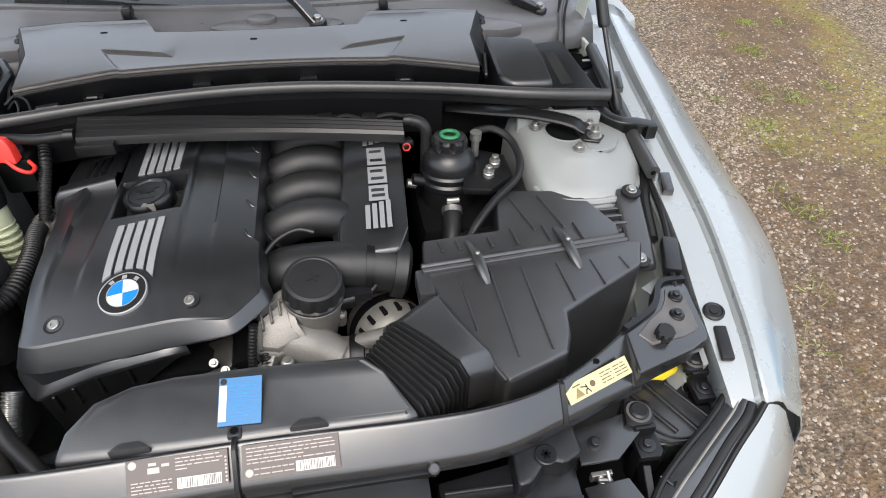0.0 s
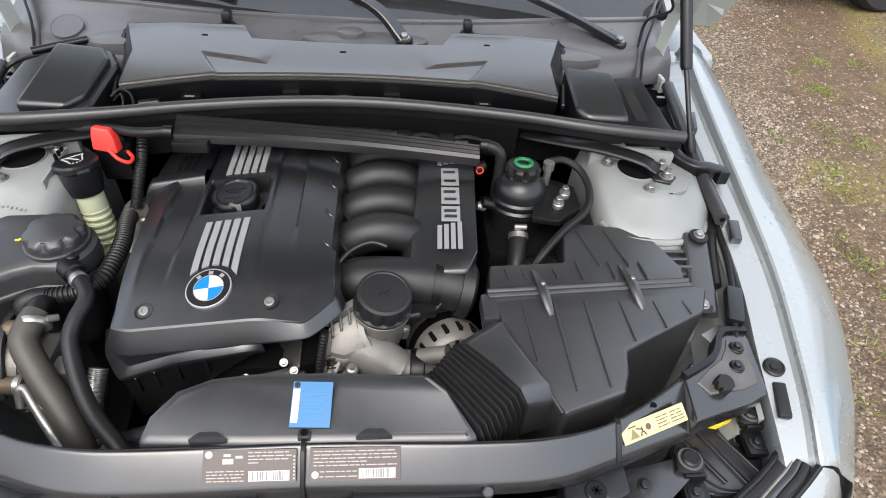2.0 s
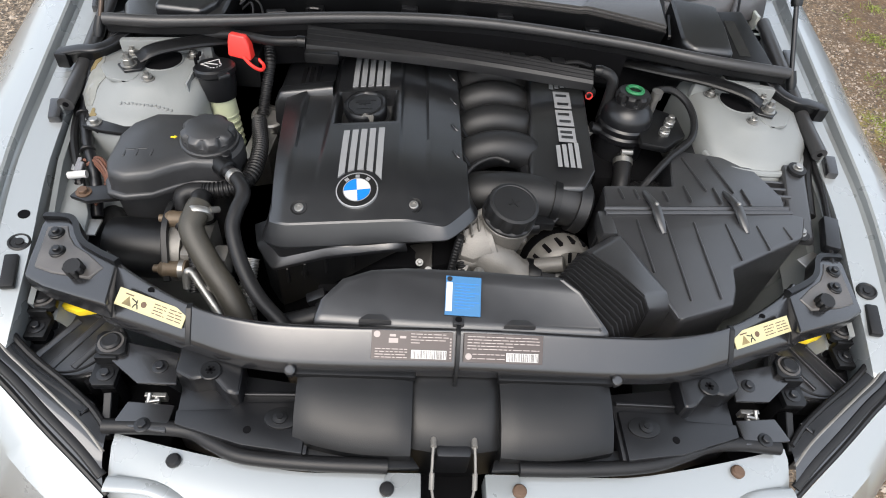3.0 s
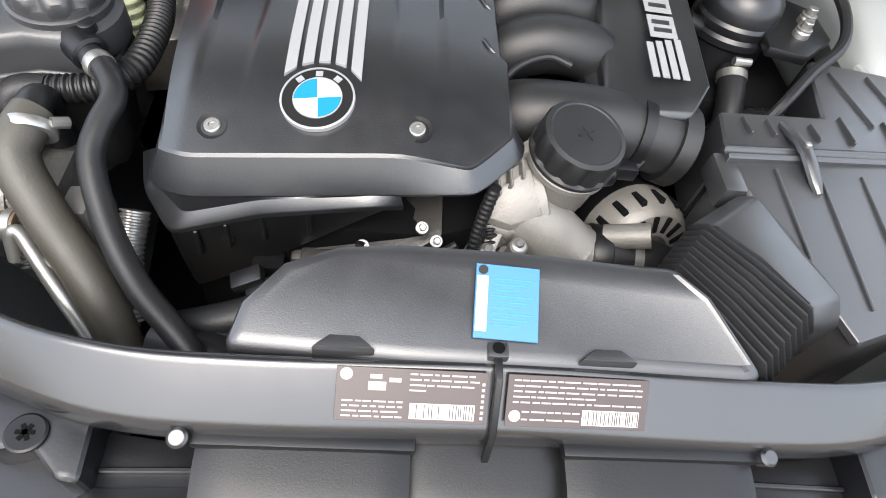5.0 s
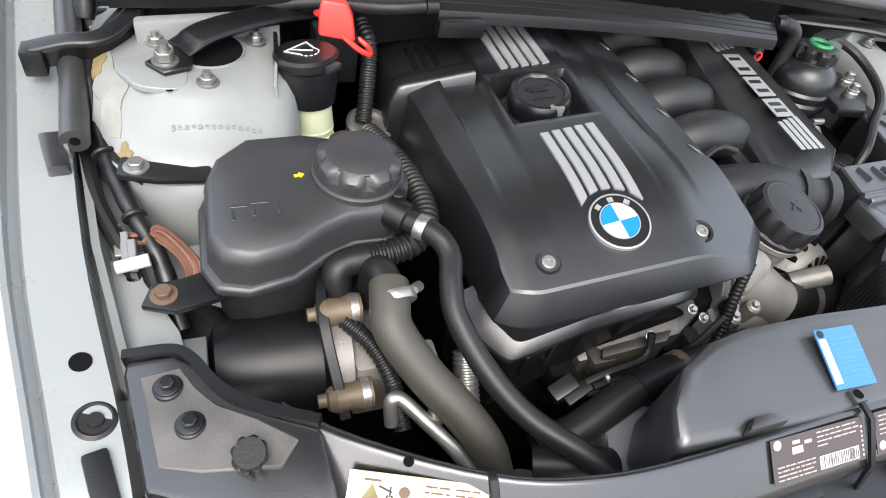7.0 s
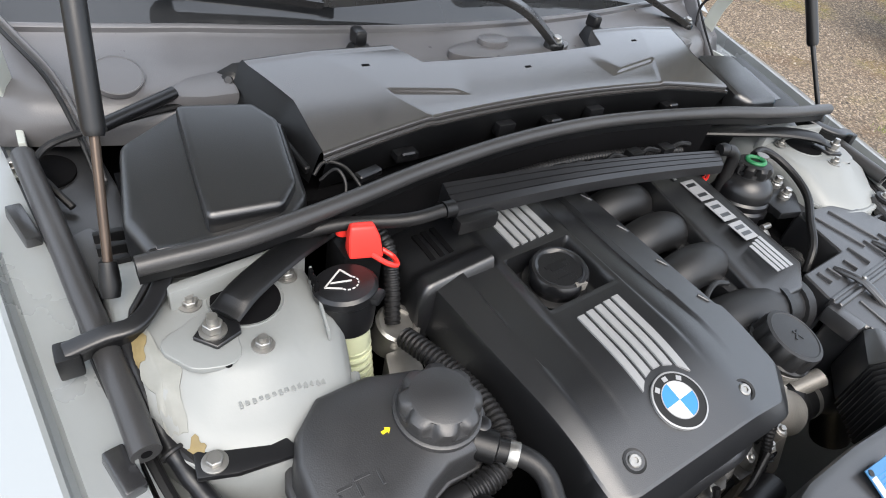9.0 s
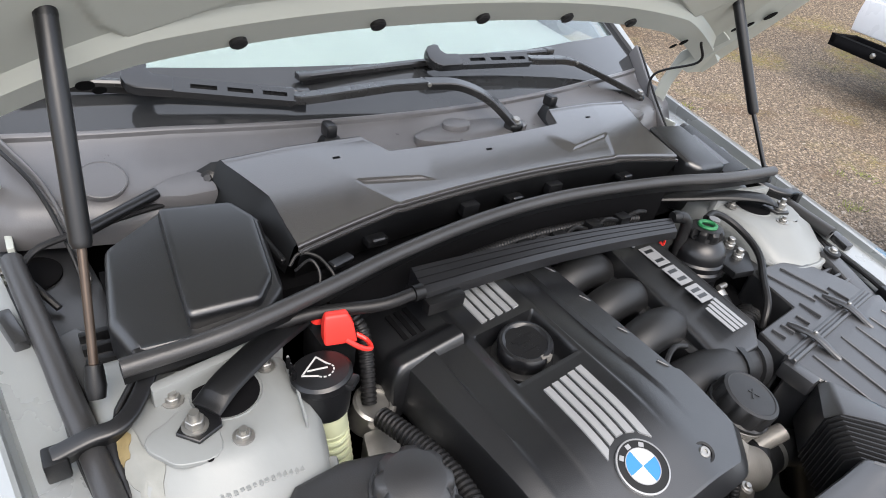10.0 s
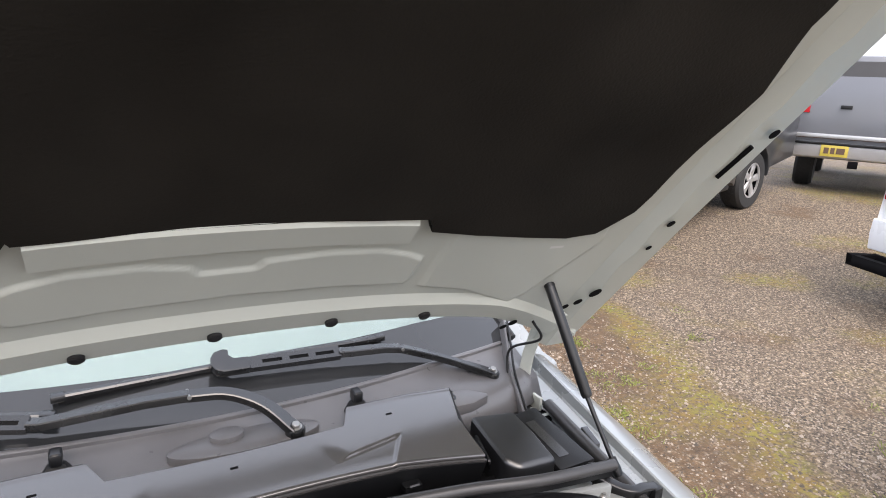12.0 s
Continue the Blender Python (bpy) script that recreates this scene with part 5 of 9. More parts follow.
def oil_filter():
    t = thing("oil_filter_housing", (0.06, 0.24, 0.66), "cast aluminium oil filter housing with a black screw cap", "oil filter housing")
    ax = Vector((0.10, -0.16, 1)).normalized()
    c = Vector((0.066, 0.262, 0.735))
    part("bowl", lathe([(0.034, -0.05), (0.038, 0.0), (0.0390, 0.050), (0.0420, 0.054), (0.0420, 0.060), (0.040, 0.062)], 40, c, ax), ALU, t)
    part("cap_mark", xf(join(box(-0.010, 0.008, -0.0012, 0.0012, 0.0955, 0.0972), box(-0.0012, 0.0012, -0.009, 0.006, 0.0955, 0.0972)), frame_of(c, ax)), RUNNER, t)
    part("screw_cap", lathe([(0.0400, 0.060), (0.0425, 0.063), (0.0425, 0.067), (0.0410, 0.069), (0.0405, 0.089), (0.0385, 0.0935), (0.0340, 0.0950), (0.0325, 0.0942), (0.0, 0.0965)], 120, c, ax, flutes=12, depth=0.0026, band=(0.0685, 0.092)), RUNNER, t, "black fluted screw cap")
    topf = [(-0.003, 0.223, 0.782), (0.041, 0.258, 0.792), (0.050, 0.215, 0.777), (0.064, 0.206, 0.752), (0.019, 0.191, 0.742), (-0.012, 0.196, 0.748), (-0.008, 0.214, 0.770)]
    body = part("heat_exchanger", bev(loft([[(x, y + 0.012, z - 0.07) for x, y, z in topf], topf]), 0.004, 3), ALU, t, "cast aluminium heat exchanger block")
    part("raised_panel", bev(loft([[(0.022 + (x - 0.022) * k, 0.212 + (y - 0.212) * k - 0.003, 0.764 + (z - 0.764) * k + h) for x, y, z in topf] for k, h in ((0.72, -0.002), (0.66, 0.0045))]), 0.002, 2), ALU, body)
    for i in range(4):
        x0, y0 = 0.001 + 0.0115 * i, 0.224 + 0.0095 * i
        part("rib", bev(sweep([Vector((x0, y0 + 0.006, 0.787 + 0.0025 * i)), Vector((x0 + 0.003, y0 - 0.016, 0.778 + 0.0025 * i))], lambda i, s: [(-0.0022, -0.006), (0.0022, -0.006), (0.0014, 0.005), (-0.0014, 0.005)]), 0.001, 1), ALU, body)
    part("top_bar", bev(sweep([Vector((-0.006, 0.234, 0.786)), Vector((0.044, 0.264, 0.796))], lambda i, s: [(-0.007, -0.008), (0.007, -0.008), (0.006, 0.006), (-0.006, 0.006)]), 0.003, 2), ALU, body)
    part("lower_tongue", bev(loft([[(0.000, 0.198, 0.744), (0.018, 0.200, 0.747), (0.020, 0.194, 0.728), (-0.002, 0.192, 0.726)], [(-0.006, 0.174, 0.730), (0.006, 0.174, 0.732), (0.006, 0.174, 0.716), (-0.008, 0.174, 0.716)]]), 0.003, 2), ALU, body)
    part("spout", lathe([(0.036, -0.02), (0.034, 0.02), (0.030, 0.05), (0.031, 0.056)], 32, (0.050, 0.222, 0.728), (0.62, -0.25, -0.28)), ALU, t)
    part("lower_body", bev(loft([[(-0.03, 0.16, 0.62), (0.10, 0.16, 0.62), (0.10, 0.30, 0.62), (-0.03, 0.30, 0.62)], [(-0.015, 0.175, 0.72), (0.085, 0.185, 0.71), (0.085, 0.29, 0.73), (-0.005, 0.29, 0.74)]]), 0.01, 3), ALU, t)
    part("flange_neck", rod((0.075, 0.215, 0.70), (0.125, 0.212, 0.695), 0.030, 24), ALU, t)
    part("coolant_joint", lathe([(0.032, 0), (0.034, 0.004), (0.033, 0.020), (0.030, 0.022), (0.030, 0.045)], 28, (0.112, 0.212, 0.695), (1, -0.05, -0.05)), PLASTIC, t)
    part("hose_clamp", lathe([(0.031, 0), (0.031, 0.010)], 28, (0.156, 0.210, 0.692), (1, -0.05, -0.05)), STEEL, t)
    part("coolant_hose", tube([(0.15, 0.210, 0.692), (0.19, 0.205, 0.69), (0.235, 0.19, 0.67), (0.26, 0.16, 0.60)], 0.028, 18), RUBBER, t)
    for p in ((0.044, 0.266, 0.797), (-0.004, 0.240, 0.790), (0.000, 0.178, 0.731), (0.030, 0.184, 0.735), (0.105, 0.262, 0.735)):
        part("boss", lathe([(0.009, -0.02), (0.009, 0.003), (0.007, 0.005)], 16, p, (0.05, -0.2, 1)), ALU, t)
        part("boss_bolt", hexbolt(Vector(p) + Vector((0, 0, 0.004)), (0.05, -0.2, 1), 0.0045, 0.004), STEEL, t)
    part("sensor", lathe([(0.012, 0), (0.012, 0.02), (0.009, 0.022), (0.009, 0.04)], 18, (-0.002, 0.305, 0.775), (-0.1, 0.2, 1)), PLASTIC, t)
    plug = part("sensor_plug", bev(rod((0.098, 0.262, 0.760), (0.128, 0.268, 0.762), 0.014, 18), 0.002, 1), PLASTIC, t)
    part("plug_clip", bev(sweep([Vector((0.110, 0.266, 0.774)), Vector((0.152, 0.272, 0.768))], lambda i, s: [(-0.011, -0.010), (0.011, -0.010), (0.009, 0.004), (-0.009, 0.004)]), 0.003, 2), GLOSS, plug)
    part("plug_lead", tube([(0.15, 0.272, 0.764), (0.166, 0.288, 0.775), (0.182, 0.318, 0.79), (0.205, 0.36, 0.80)], 0.005, 10), RUBBER, plug)
    part("sensor_lead", corrugated([(-0.005, 0.20, 0.80), (-0.012, 0.185, 0.76), (-0.02, 0.165, 0.715), (-0.05, 0.15, 0.68)], 0.006, 0.005), RUBBER, t)
    part("sensor_boot", corrugated([(0.0, 0.205, 0.745), (0.005, 0.185, 0.725), (0.002, 0.17, 0.71)], 0.009, 0.006, 0.2), RUBBER, t)

    t.matrix_basis = Matrix.Translation((-0.003, 0.016, -0.003)) @ t.matrix_basis


oil_filter()


def alternator():
    t = thing("alternator", (0.16, 0.25, 0.62), "cast alternator with ribbed cooling slots", "alternator")
    c, ax = Vector((0.178, 0.268, 0.676)), Vector((0.25, -0.9, 0.35)).normalized()
    part("casing", lathe([(0.058, -0.06), (0.060, 0.0), (0.056, 0.018), (0.050, 0.027), (0.046, 0.030), (0.022, 0.032), (0.020, 0.024), (0.0, 0.024)], 36, c, ax), ALU, t)
    m = frame_of(c, ax)
    for k in range(16):
        a = 360 * k / 16
        part("cooling_slot", xf(bev(box(0.026, 0.045, -0.0032, 0.0032, 0.025, 0.0326), 0.001, 1), m @ pose(0, 0, 0, 0, 0, a)), DARK, t)
        part("rim_slot", xf(bev(box(0.050, 0.0605, -0.0035, 0.0035, -0.002, 0.020), 0.001, 1), m @ pose(0, 0, 0, 0, 0, a + 11)), DARK, t)
    part("stud", rod((0.125, 0.235, 0.715), (0.165, 0.225, 0.735), 0.013, 16), ALU, t)
    part("stator_band", lathe([(0.061, -0.035), (0.061, -0.015)], 36, c, ax), DARK, t)


alternator()


# ---- radiator support rail ----
RB = [(-0.60, 0.213), (-0.54, 0.200), (-0.46, 0.131), (-0.36, 0.072), (-0.28, 0.050), (-0.18, 0.046), (0, 0.050), (0.18, 0.046), (0.28, 0.050), (0.36, 0.072), (0.46, 0.131), (0.54, 0.200), (0.60, 0.213)]
RF = [(-0.60, 0.150), (-0.53, 0.103), (-0.45, 0.070), (-0.36, 0.036), (-0.28, 0.012), (-0.18, 0.007), (0, 0.010), (0.18, 0.007), (0.28, 0.012), (0.36, 0.036), (0.45, 0.070), (0.53, 0.103), (0.60, 0.150)]


def rail_top(x):
    return 0.798 - 0.045 * max(0, abs(x) - 0.30)


def rail():
    t = thing("radiator_support_rail", (0, 0.03, 0.72), "long curved black plastic radiator support rail with labels", "support rail")
    b = spline([(x, y, 0) for x, y in RB], 5)
    f = spline([(x, y, 0) for x, y in RF], 5)
    rows = []
    for p, q in zip(b, f):
        if abs(p.x) > 0.50:
            continue
        z = rail_top(p.x)
        d = q - p
        at = lambda k, h: (p.x + d.x * k, p.y + d.y * k, h)
        rows.append([at(-0.08, z - 0.06), at(-0.08, z - 0.008), at(-0.02, z - 0.001), at(0.12, z), at(0.20, z - 0.003), at(0.90, z - 0.027), at(1.0, z - 0.032), at(1.05, z - 0.040), at(1.05, z - 0.052), at(0.9, z - 0.060)])
    part("beam", bev(loft(rows), 0.0025, 2, 35), DUSTY, t, sharp=40)
    for sd in (-1, 1):
        # broad end plate
        pts = [(0.470, 0.133), (0.497, 0.148), (0.525, 0.166), (0.540, 0.184), (0.553, 0.207), (0.566, 0.219), (0.600, 0.222), (0.602, 0.210), (0.588, 0.120), (0.557, 0.103), (0.466, 0.072)]
        part("end_plate", bev(prism([(sd * x, y) for x, y in pts], lambda x, y: 0.752, lambda x, y: 0.7945 - 0.10 * max(0, abs(x) - 0.47) - 0.12 * max(0, 0.14 - y)), 0.005, 3), DUSTY, t)
        part("worn_patch", bev(prism([(sd * x, y) for x, y in ((0.562, 0.206), (0.590, 0.205), (0.578, 0.132), (0.552, 0.122), (0.500, 0.112), (0.486, 0.128), (0.512, 0.150), (0.538, 0.168), (0.552, 0.186))], lambda x, y: 0.770, lambda x, y: 0.7957 - 0.10 * max(0, abs(x) - 0.47) - 0.12 * max(0, 0.14 - y)), 0.0012, 1), WORN, t, "worn grey-brown patch")
        part("end_plate_rim", sweep(spline([(sd * 0.470, 0.136, 0.7935), (sd * 0.497, 0.151, 0.791), (sd * 0.525, 0.169, 0.789), (sd * 0.540, 0.187, 0.787), (sd * 0.553, 0.210, 0.785), (sd * 0.568, 0.222, 0.784), (sd * 0.602, 0.225, 0.781)], 5), lambda i, s: [(-0.005, -0.02), (0.005, -0.02), (0.004, 0.006), (-0.004, 0.006)]), PLASTIC, t)
        for x, y in ((0.571, 0.190), (0.557, 0.157)):
            bo = part("bolt_pad", lathe([(0.0105, -0.004), (0.0105, 0.003), (0.009, 0.004)], 20, (sd * x, y, 0.7845), (0, 0, 1)), PLASTIC, t)
            part("bolt", hexbolt((sd * x, y, 0.7885), (0, 0, 1), 0.0055, 0.005), GLOSS, bo)
        part("twist_knob", lathe([(0.008, -0.006), (0.008, 0.003), (0.0125, 0.004), (0.0125, 0.017), (0.0105, 0.019), (0.0, 0.019)], 40, (sd * 0.520, 0.125, 0.784), (0, -0.25, 1), flutes=8, depth=0.003, band=(0.003, 0.018)), RUBBER, t)
        for x, w in ((0.362, 0.0035), (0.470, 0.0035)):
            k = min(range(len(b)), key=lambda i: abs(b[i].x - sd * x))
            p, q, z = b[k], f[k], rail_top(x)
            d = q - p
            part("joint_rib", bev(sweep([Vector((p.x, p.y, z - 0.006)) - d * 0.06, Vector((p.x, p.y, z - 0.0025)) + d * 0.0, Vector((p.x, p.y, z - 0.0018)) + d * 0.14, Vector((p.x, p.y, z - 0.0288)) + d * 0.92, Vector((p.x, p.y, z - 0.036)) + d * 1.02], lambda i, s: [(-w, -0.003), (w, -0.003), (w, 0.003), (-w, 0.003)]), 0.0008, 1), PLASTIC, t)
    # centre strap
    part("centre_strap", bev(sweep([Vector((-0.018, 0.060, 0.800)), Vector((-0.018, 0.048, 0.802)), Vector((-0.018, 0.036, 0.800)), Vector((-0.018, 0.008, 0.770)), Vector((-0.018, -0.002, 0.735))], lambda i, s: [(-0.0026, -0.002), (0.0026, -0.002), (0.0026, 0.0022), (-0.0026, 0.0022)]), 0.0006, 1), PLASTIC, t)
    # sloping label faces
    slope = math.degrees(math.atan2(0.024, 0.028))
    for x0, seed in ((-0.0765, 3), (0.041, 4)):
        m = pose(x0, 0.0275, 0.7878, slope, 0, 0)
        l = part("brown_label", xf(bev(box(-0.0515, 0.0515, -0.0195, 0.0175, -0.0006, 0.0004), 0.0002, 1), m), BROWN, t, "brown film label with pale print and a barcode")
        if seed == 3:
            part("print_block", label_bars(m, -0.002, 0.046, 0.001, 0.016, 4, 0.0011, seed=seed), PALEINK, l)
            part("print_block", label_bars(m, -0.047, -0.006, -0.018, -0.004, 4, 0.0011, seed=seed + 9), PALEINK, l)
            part("round_mark", xf(lathe([(0.0042, 0), (0.0042, 0.0008)], 18, (-0.045, 0.0125, 0)), m), PALEINK, l)
            part("can_symbol", xf(join(box(-0.030, -0.018, 0.002, 0.008, 0.0003, 0.0007), box(-0.016, -0.008, 0.008, 0.011, 0.0003, 0.0007), box(-0.029, -0.021, 0.010, 0.013, 0.0003, 0.0007)), m), PALEINK, l)
            bx0, bx1 = -0.001, 0.044
        else:
            part("print_block", label_bars(m, -0.047, 0.047, -0.004, 0.0155, 5, 0.0011, seed=seed), PALEINK, l)
            part("print_block", label_bars(m, -0.040, 0.002, -0.017, -0.006, 2, 0.0011, seed=seed + 9), PALEINK, l)
            part("round_mark", xf(lathe([(0.0042, 0), (0.0042, 0.0008)], 18, (-0.045, -0.012, 0)), m), PALEINK, l)
            bx0, bx1 = 0.004, 0.046
        part("barcode_field", xf(box(bx0, bx1, -0.017, -0.006, 0.0003, 0.0006), m), WHITE, l)
        rnd = random.Random(seed)
        bars, x = [], bx0 + 0.001
        while x < bx1 - 0.001:
            w = rnd.choice((0.0004, 0.0008))
            bars.append(box(x, x + w, -0.0165, -0.0065, 0.0005, 0.0009))
            x += w + rnd.choice((0.0006, 0.001, 0.0014))
        part("barcode", xf(join(*bars), m), BROWN, l)
        if seed == 3:
            part("part_number", xf(join(*[box(0.048, 0.050, -0.016 + 0.004 * i, -0.014 + 0.004 * i, 0.0003, 0.0007) for i in range(7)]), m), PALEINK, l)
    for sd in (-1, 1):
        m = pose(sd * 0.412, 0.0735, 0.7822, 34, 0, sd * 20.5)
        l = part("yellow_label", xf(bev(box(-0.050, 0.050, -0.0115, 0.0115, -0.001, 0.0006), 0.0003, 1), m), YELLOW, t, "pale yellow warning label with small figures")
        part("warning_triangle", xf(prism([(-0.040, -0.008), (-0.026, -0.008), (-0.033, 0.004)], 0.0005, 0.0009), m), STAIN, l)
        part("fan_symbol", xf(join(*[box(-0.033 - 0.006 * (i == 0) , -0.033 + 0.006 * (i == 1), 0.0055, 0.007, 0.0005, 0.0010) for i in range(2)]), m), RUST, l)
        part("figure_symbol", xf(join(box(-0.0205, -0.0193, -0.004, 0.003, 0.0005, 0.001), xf(box(-0.0007, 0.0007, -0.005, 0.005, 0.0005, 0.001), pose(-0.0235, 0.001, 0, 0, 0, 70)), xf(box(-0.0007, 0.0007, -0.003, 0.003, 0.0005, 0.001), pose(-0.0225, -0.0055, 0, 0, 0, -25)), xf(box(-0.0007, 0.0007, -0.003, 0.003, 0.0005, 0.001), pose(-0.0175, -0.0055, 0, 0, 0, 25))), m), INK, l)
        part("prohibition_sign", xf(lathe([(0.0040, 0.0004), (0.0040, 0.0009), (0.0, 0.0009)], 20, (-0.010, 0.0, 0)), m), RUST, l)
        part("print_block", label_bars(m, 0.004, 0.022, -0.008, 0.008, 4, 0.0013, seed=5), RUST, l)
        part("print_block", label_bars(m, 0.026, 0.046, -0.008, 0.008, 4, 0.0013, seed=6), RUST, l)
        part("pin_hole", lathe([(0.004, 0), (0.004, 0.0012)], 12, (sd * 0.415, 0.094, 0.792), (0, 0, 1)), DARK, t)


rail()


# ---- intake duct, bellows, air box ----
def intake_duct():
    t = thing("intake_duct", (0, 0.09, 0.74), "flat black plastic intake duct with a blue label", "air duct")
    out = [(-0.207, 0.052), (-0.198, 0.083), (-0.172, 0.112), (-0.135, 0.130), (-0.09, 0.138), (0.0, 0.139), (0.075, 0.135), (0.128, 0.134), (0.150, 0.105), (0.188, 0.048), (0.17, 0.044), (0.05, 0.046), (-0.08, 0.046)]
    def top(x, y):
        return 0.7995 + 0.020 * max(0, min(1, (y - 0.05) / 0.055)) - 0.25 * max(0, y - 0.115) - 0.05 * max(0, -0.12 - x)
    part("duct", bev(prism(out, 0.70, top), 0.012, 4, 30), AIRBOX, t)
    for x in (-0.125, 0.062):
        part("fixing_tab", bev(prism([(x - 0.022, 0.050), (x - 0.010, 0.060), (x + 0.010, 0.060), (x + 0.022, 0.050)], 0.79, 0.808), 0.003), AIRBOX, t)
    tab = part("fixing_tab", bev(box(-0.0255, -0.0105, 0.050, 0.062, 0.795, 0.8055), 0.002), AIRBOX, t)
    part("tab_hole", lathe([(0.0045, 0), (0.0045, 0.0008)], 14, (-0.018, 0.057, 0.8054)), DARK, tab)
    m = Matrix.Translation((-0.012, 0.0885, 0.8148)) @ pose(0, 0, 0, 20, 0, -2)
    l = part("blue_label", xf(bev(box(-0.0235, 0.0235, -0.027, 0.027, -0.001, 0.0008), 0.0003, 1), m), BLUE, t, "blue printed sticker with a white strip")
    part("white_strip", xf(box(-0.0225, -0.0145, -0.022, 0.018, 0.0006, 0.0012), m), WHITE, l)
    part("print_block", xf(join(*[box(-0.011, 0.021 - 0.006 * (i % 3), 0.016 - i * 0.0042, 0.0172 - i * 0.0042, 0.0006, 0.0012) for i in range(9)]), m), EMBLEMBLUE, l)
    part("round_mark", xf(lathe([(0.0035, 0.001), (0.0035, 0.0017)], 16, (-0.0185, 0.0225, 0)), m), INK, l)


intake_duct()


def bellows():
    t = thing("intake_bellows", (0.19, 0.12, 0.72), "ribbed black rubber intake bellows beside the air box", "rubber bellows")
    a0, b0 = Vector((0.128, 0.140, 0)), Vector((0.190, 0.048, 0))
    a1, b1 = Vector((0.172, 0.192, 0)), Vector((0.252, 0.103, 0))
    n = 9
    rows = []
    for i in range(n * 4 + 1):
        k = i / (n * 4)
        a, b = a0.lerp(a1, k), b0.lerp(b1, k)
        g = 0.0028 if i % 4 in (1, 2) else -0.0028
        d = (b - a).normalized()
        z = 0.803 + 0.006 * k + g
        a, b = a - d * (0.002 + g), b + d * (0.002 + g)
        rows.append([(a.x, a.y, 0.715), (a.x, a.y, z - 0.016), *[tuple((a + d * 0.012).to_tuple()[:2]) + (z - 0.002,)], (*a.lerp(b, 0.5).to_tuple()[:2], z), *[tuple((b - d * 0.014).to_tuple()[:2]) + (z - 0.004,)], (b.x, b.y, z - 0.022), (b.x, b.y, 0.715)])
    part("ribs", loft(rows), RUBBER, t, sharp=45)
    neck = [[(0.170, 0.196, 0.715), (0.170, 0.196, 0.792), (0.182, 0.184, 0.808), (0.212, 0.150, 0.811), (0.243, 0.112, 0.806), (0.255, 0.100, 0.785), (0.255, 0.100, 0.715)],
            [(0.228, 0.236, 0.715), (0.228, 0.236, 0.795), (0.236, 0.226, 0.806), (0.252, 0.180, 0.806), (0.286, 0.128, 0.796), (0.295, 0.112, 0.775), (0.295, 0.112, 0.715)]]
    part("neck", bev(loft(neck), 0.005, 2), AIRBOX, t)


bellows()


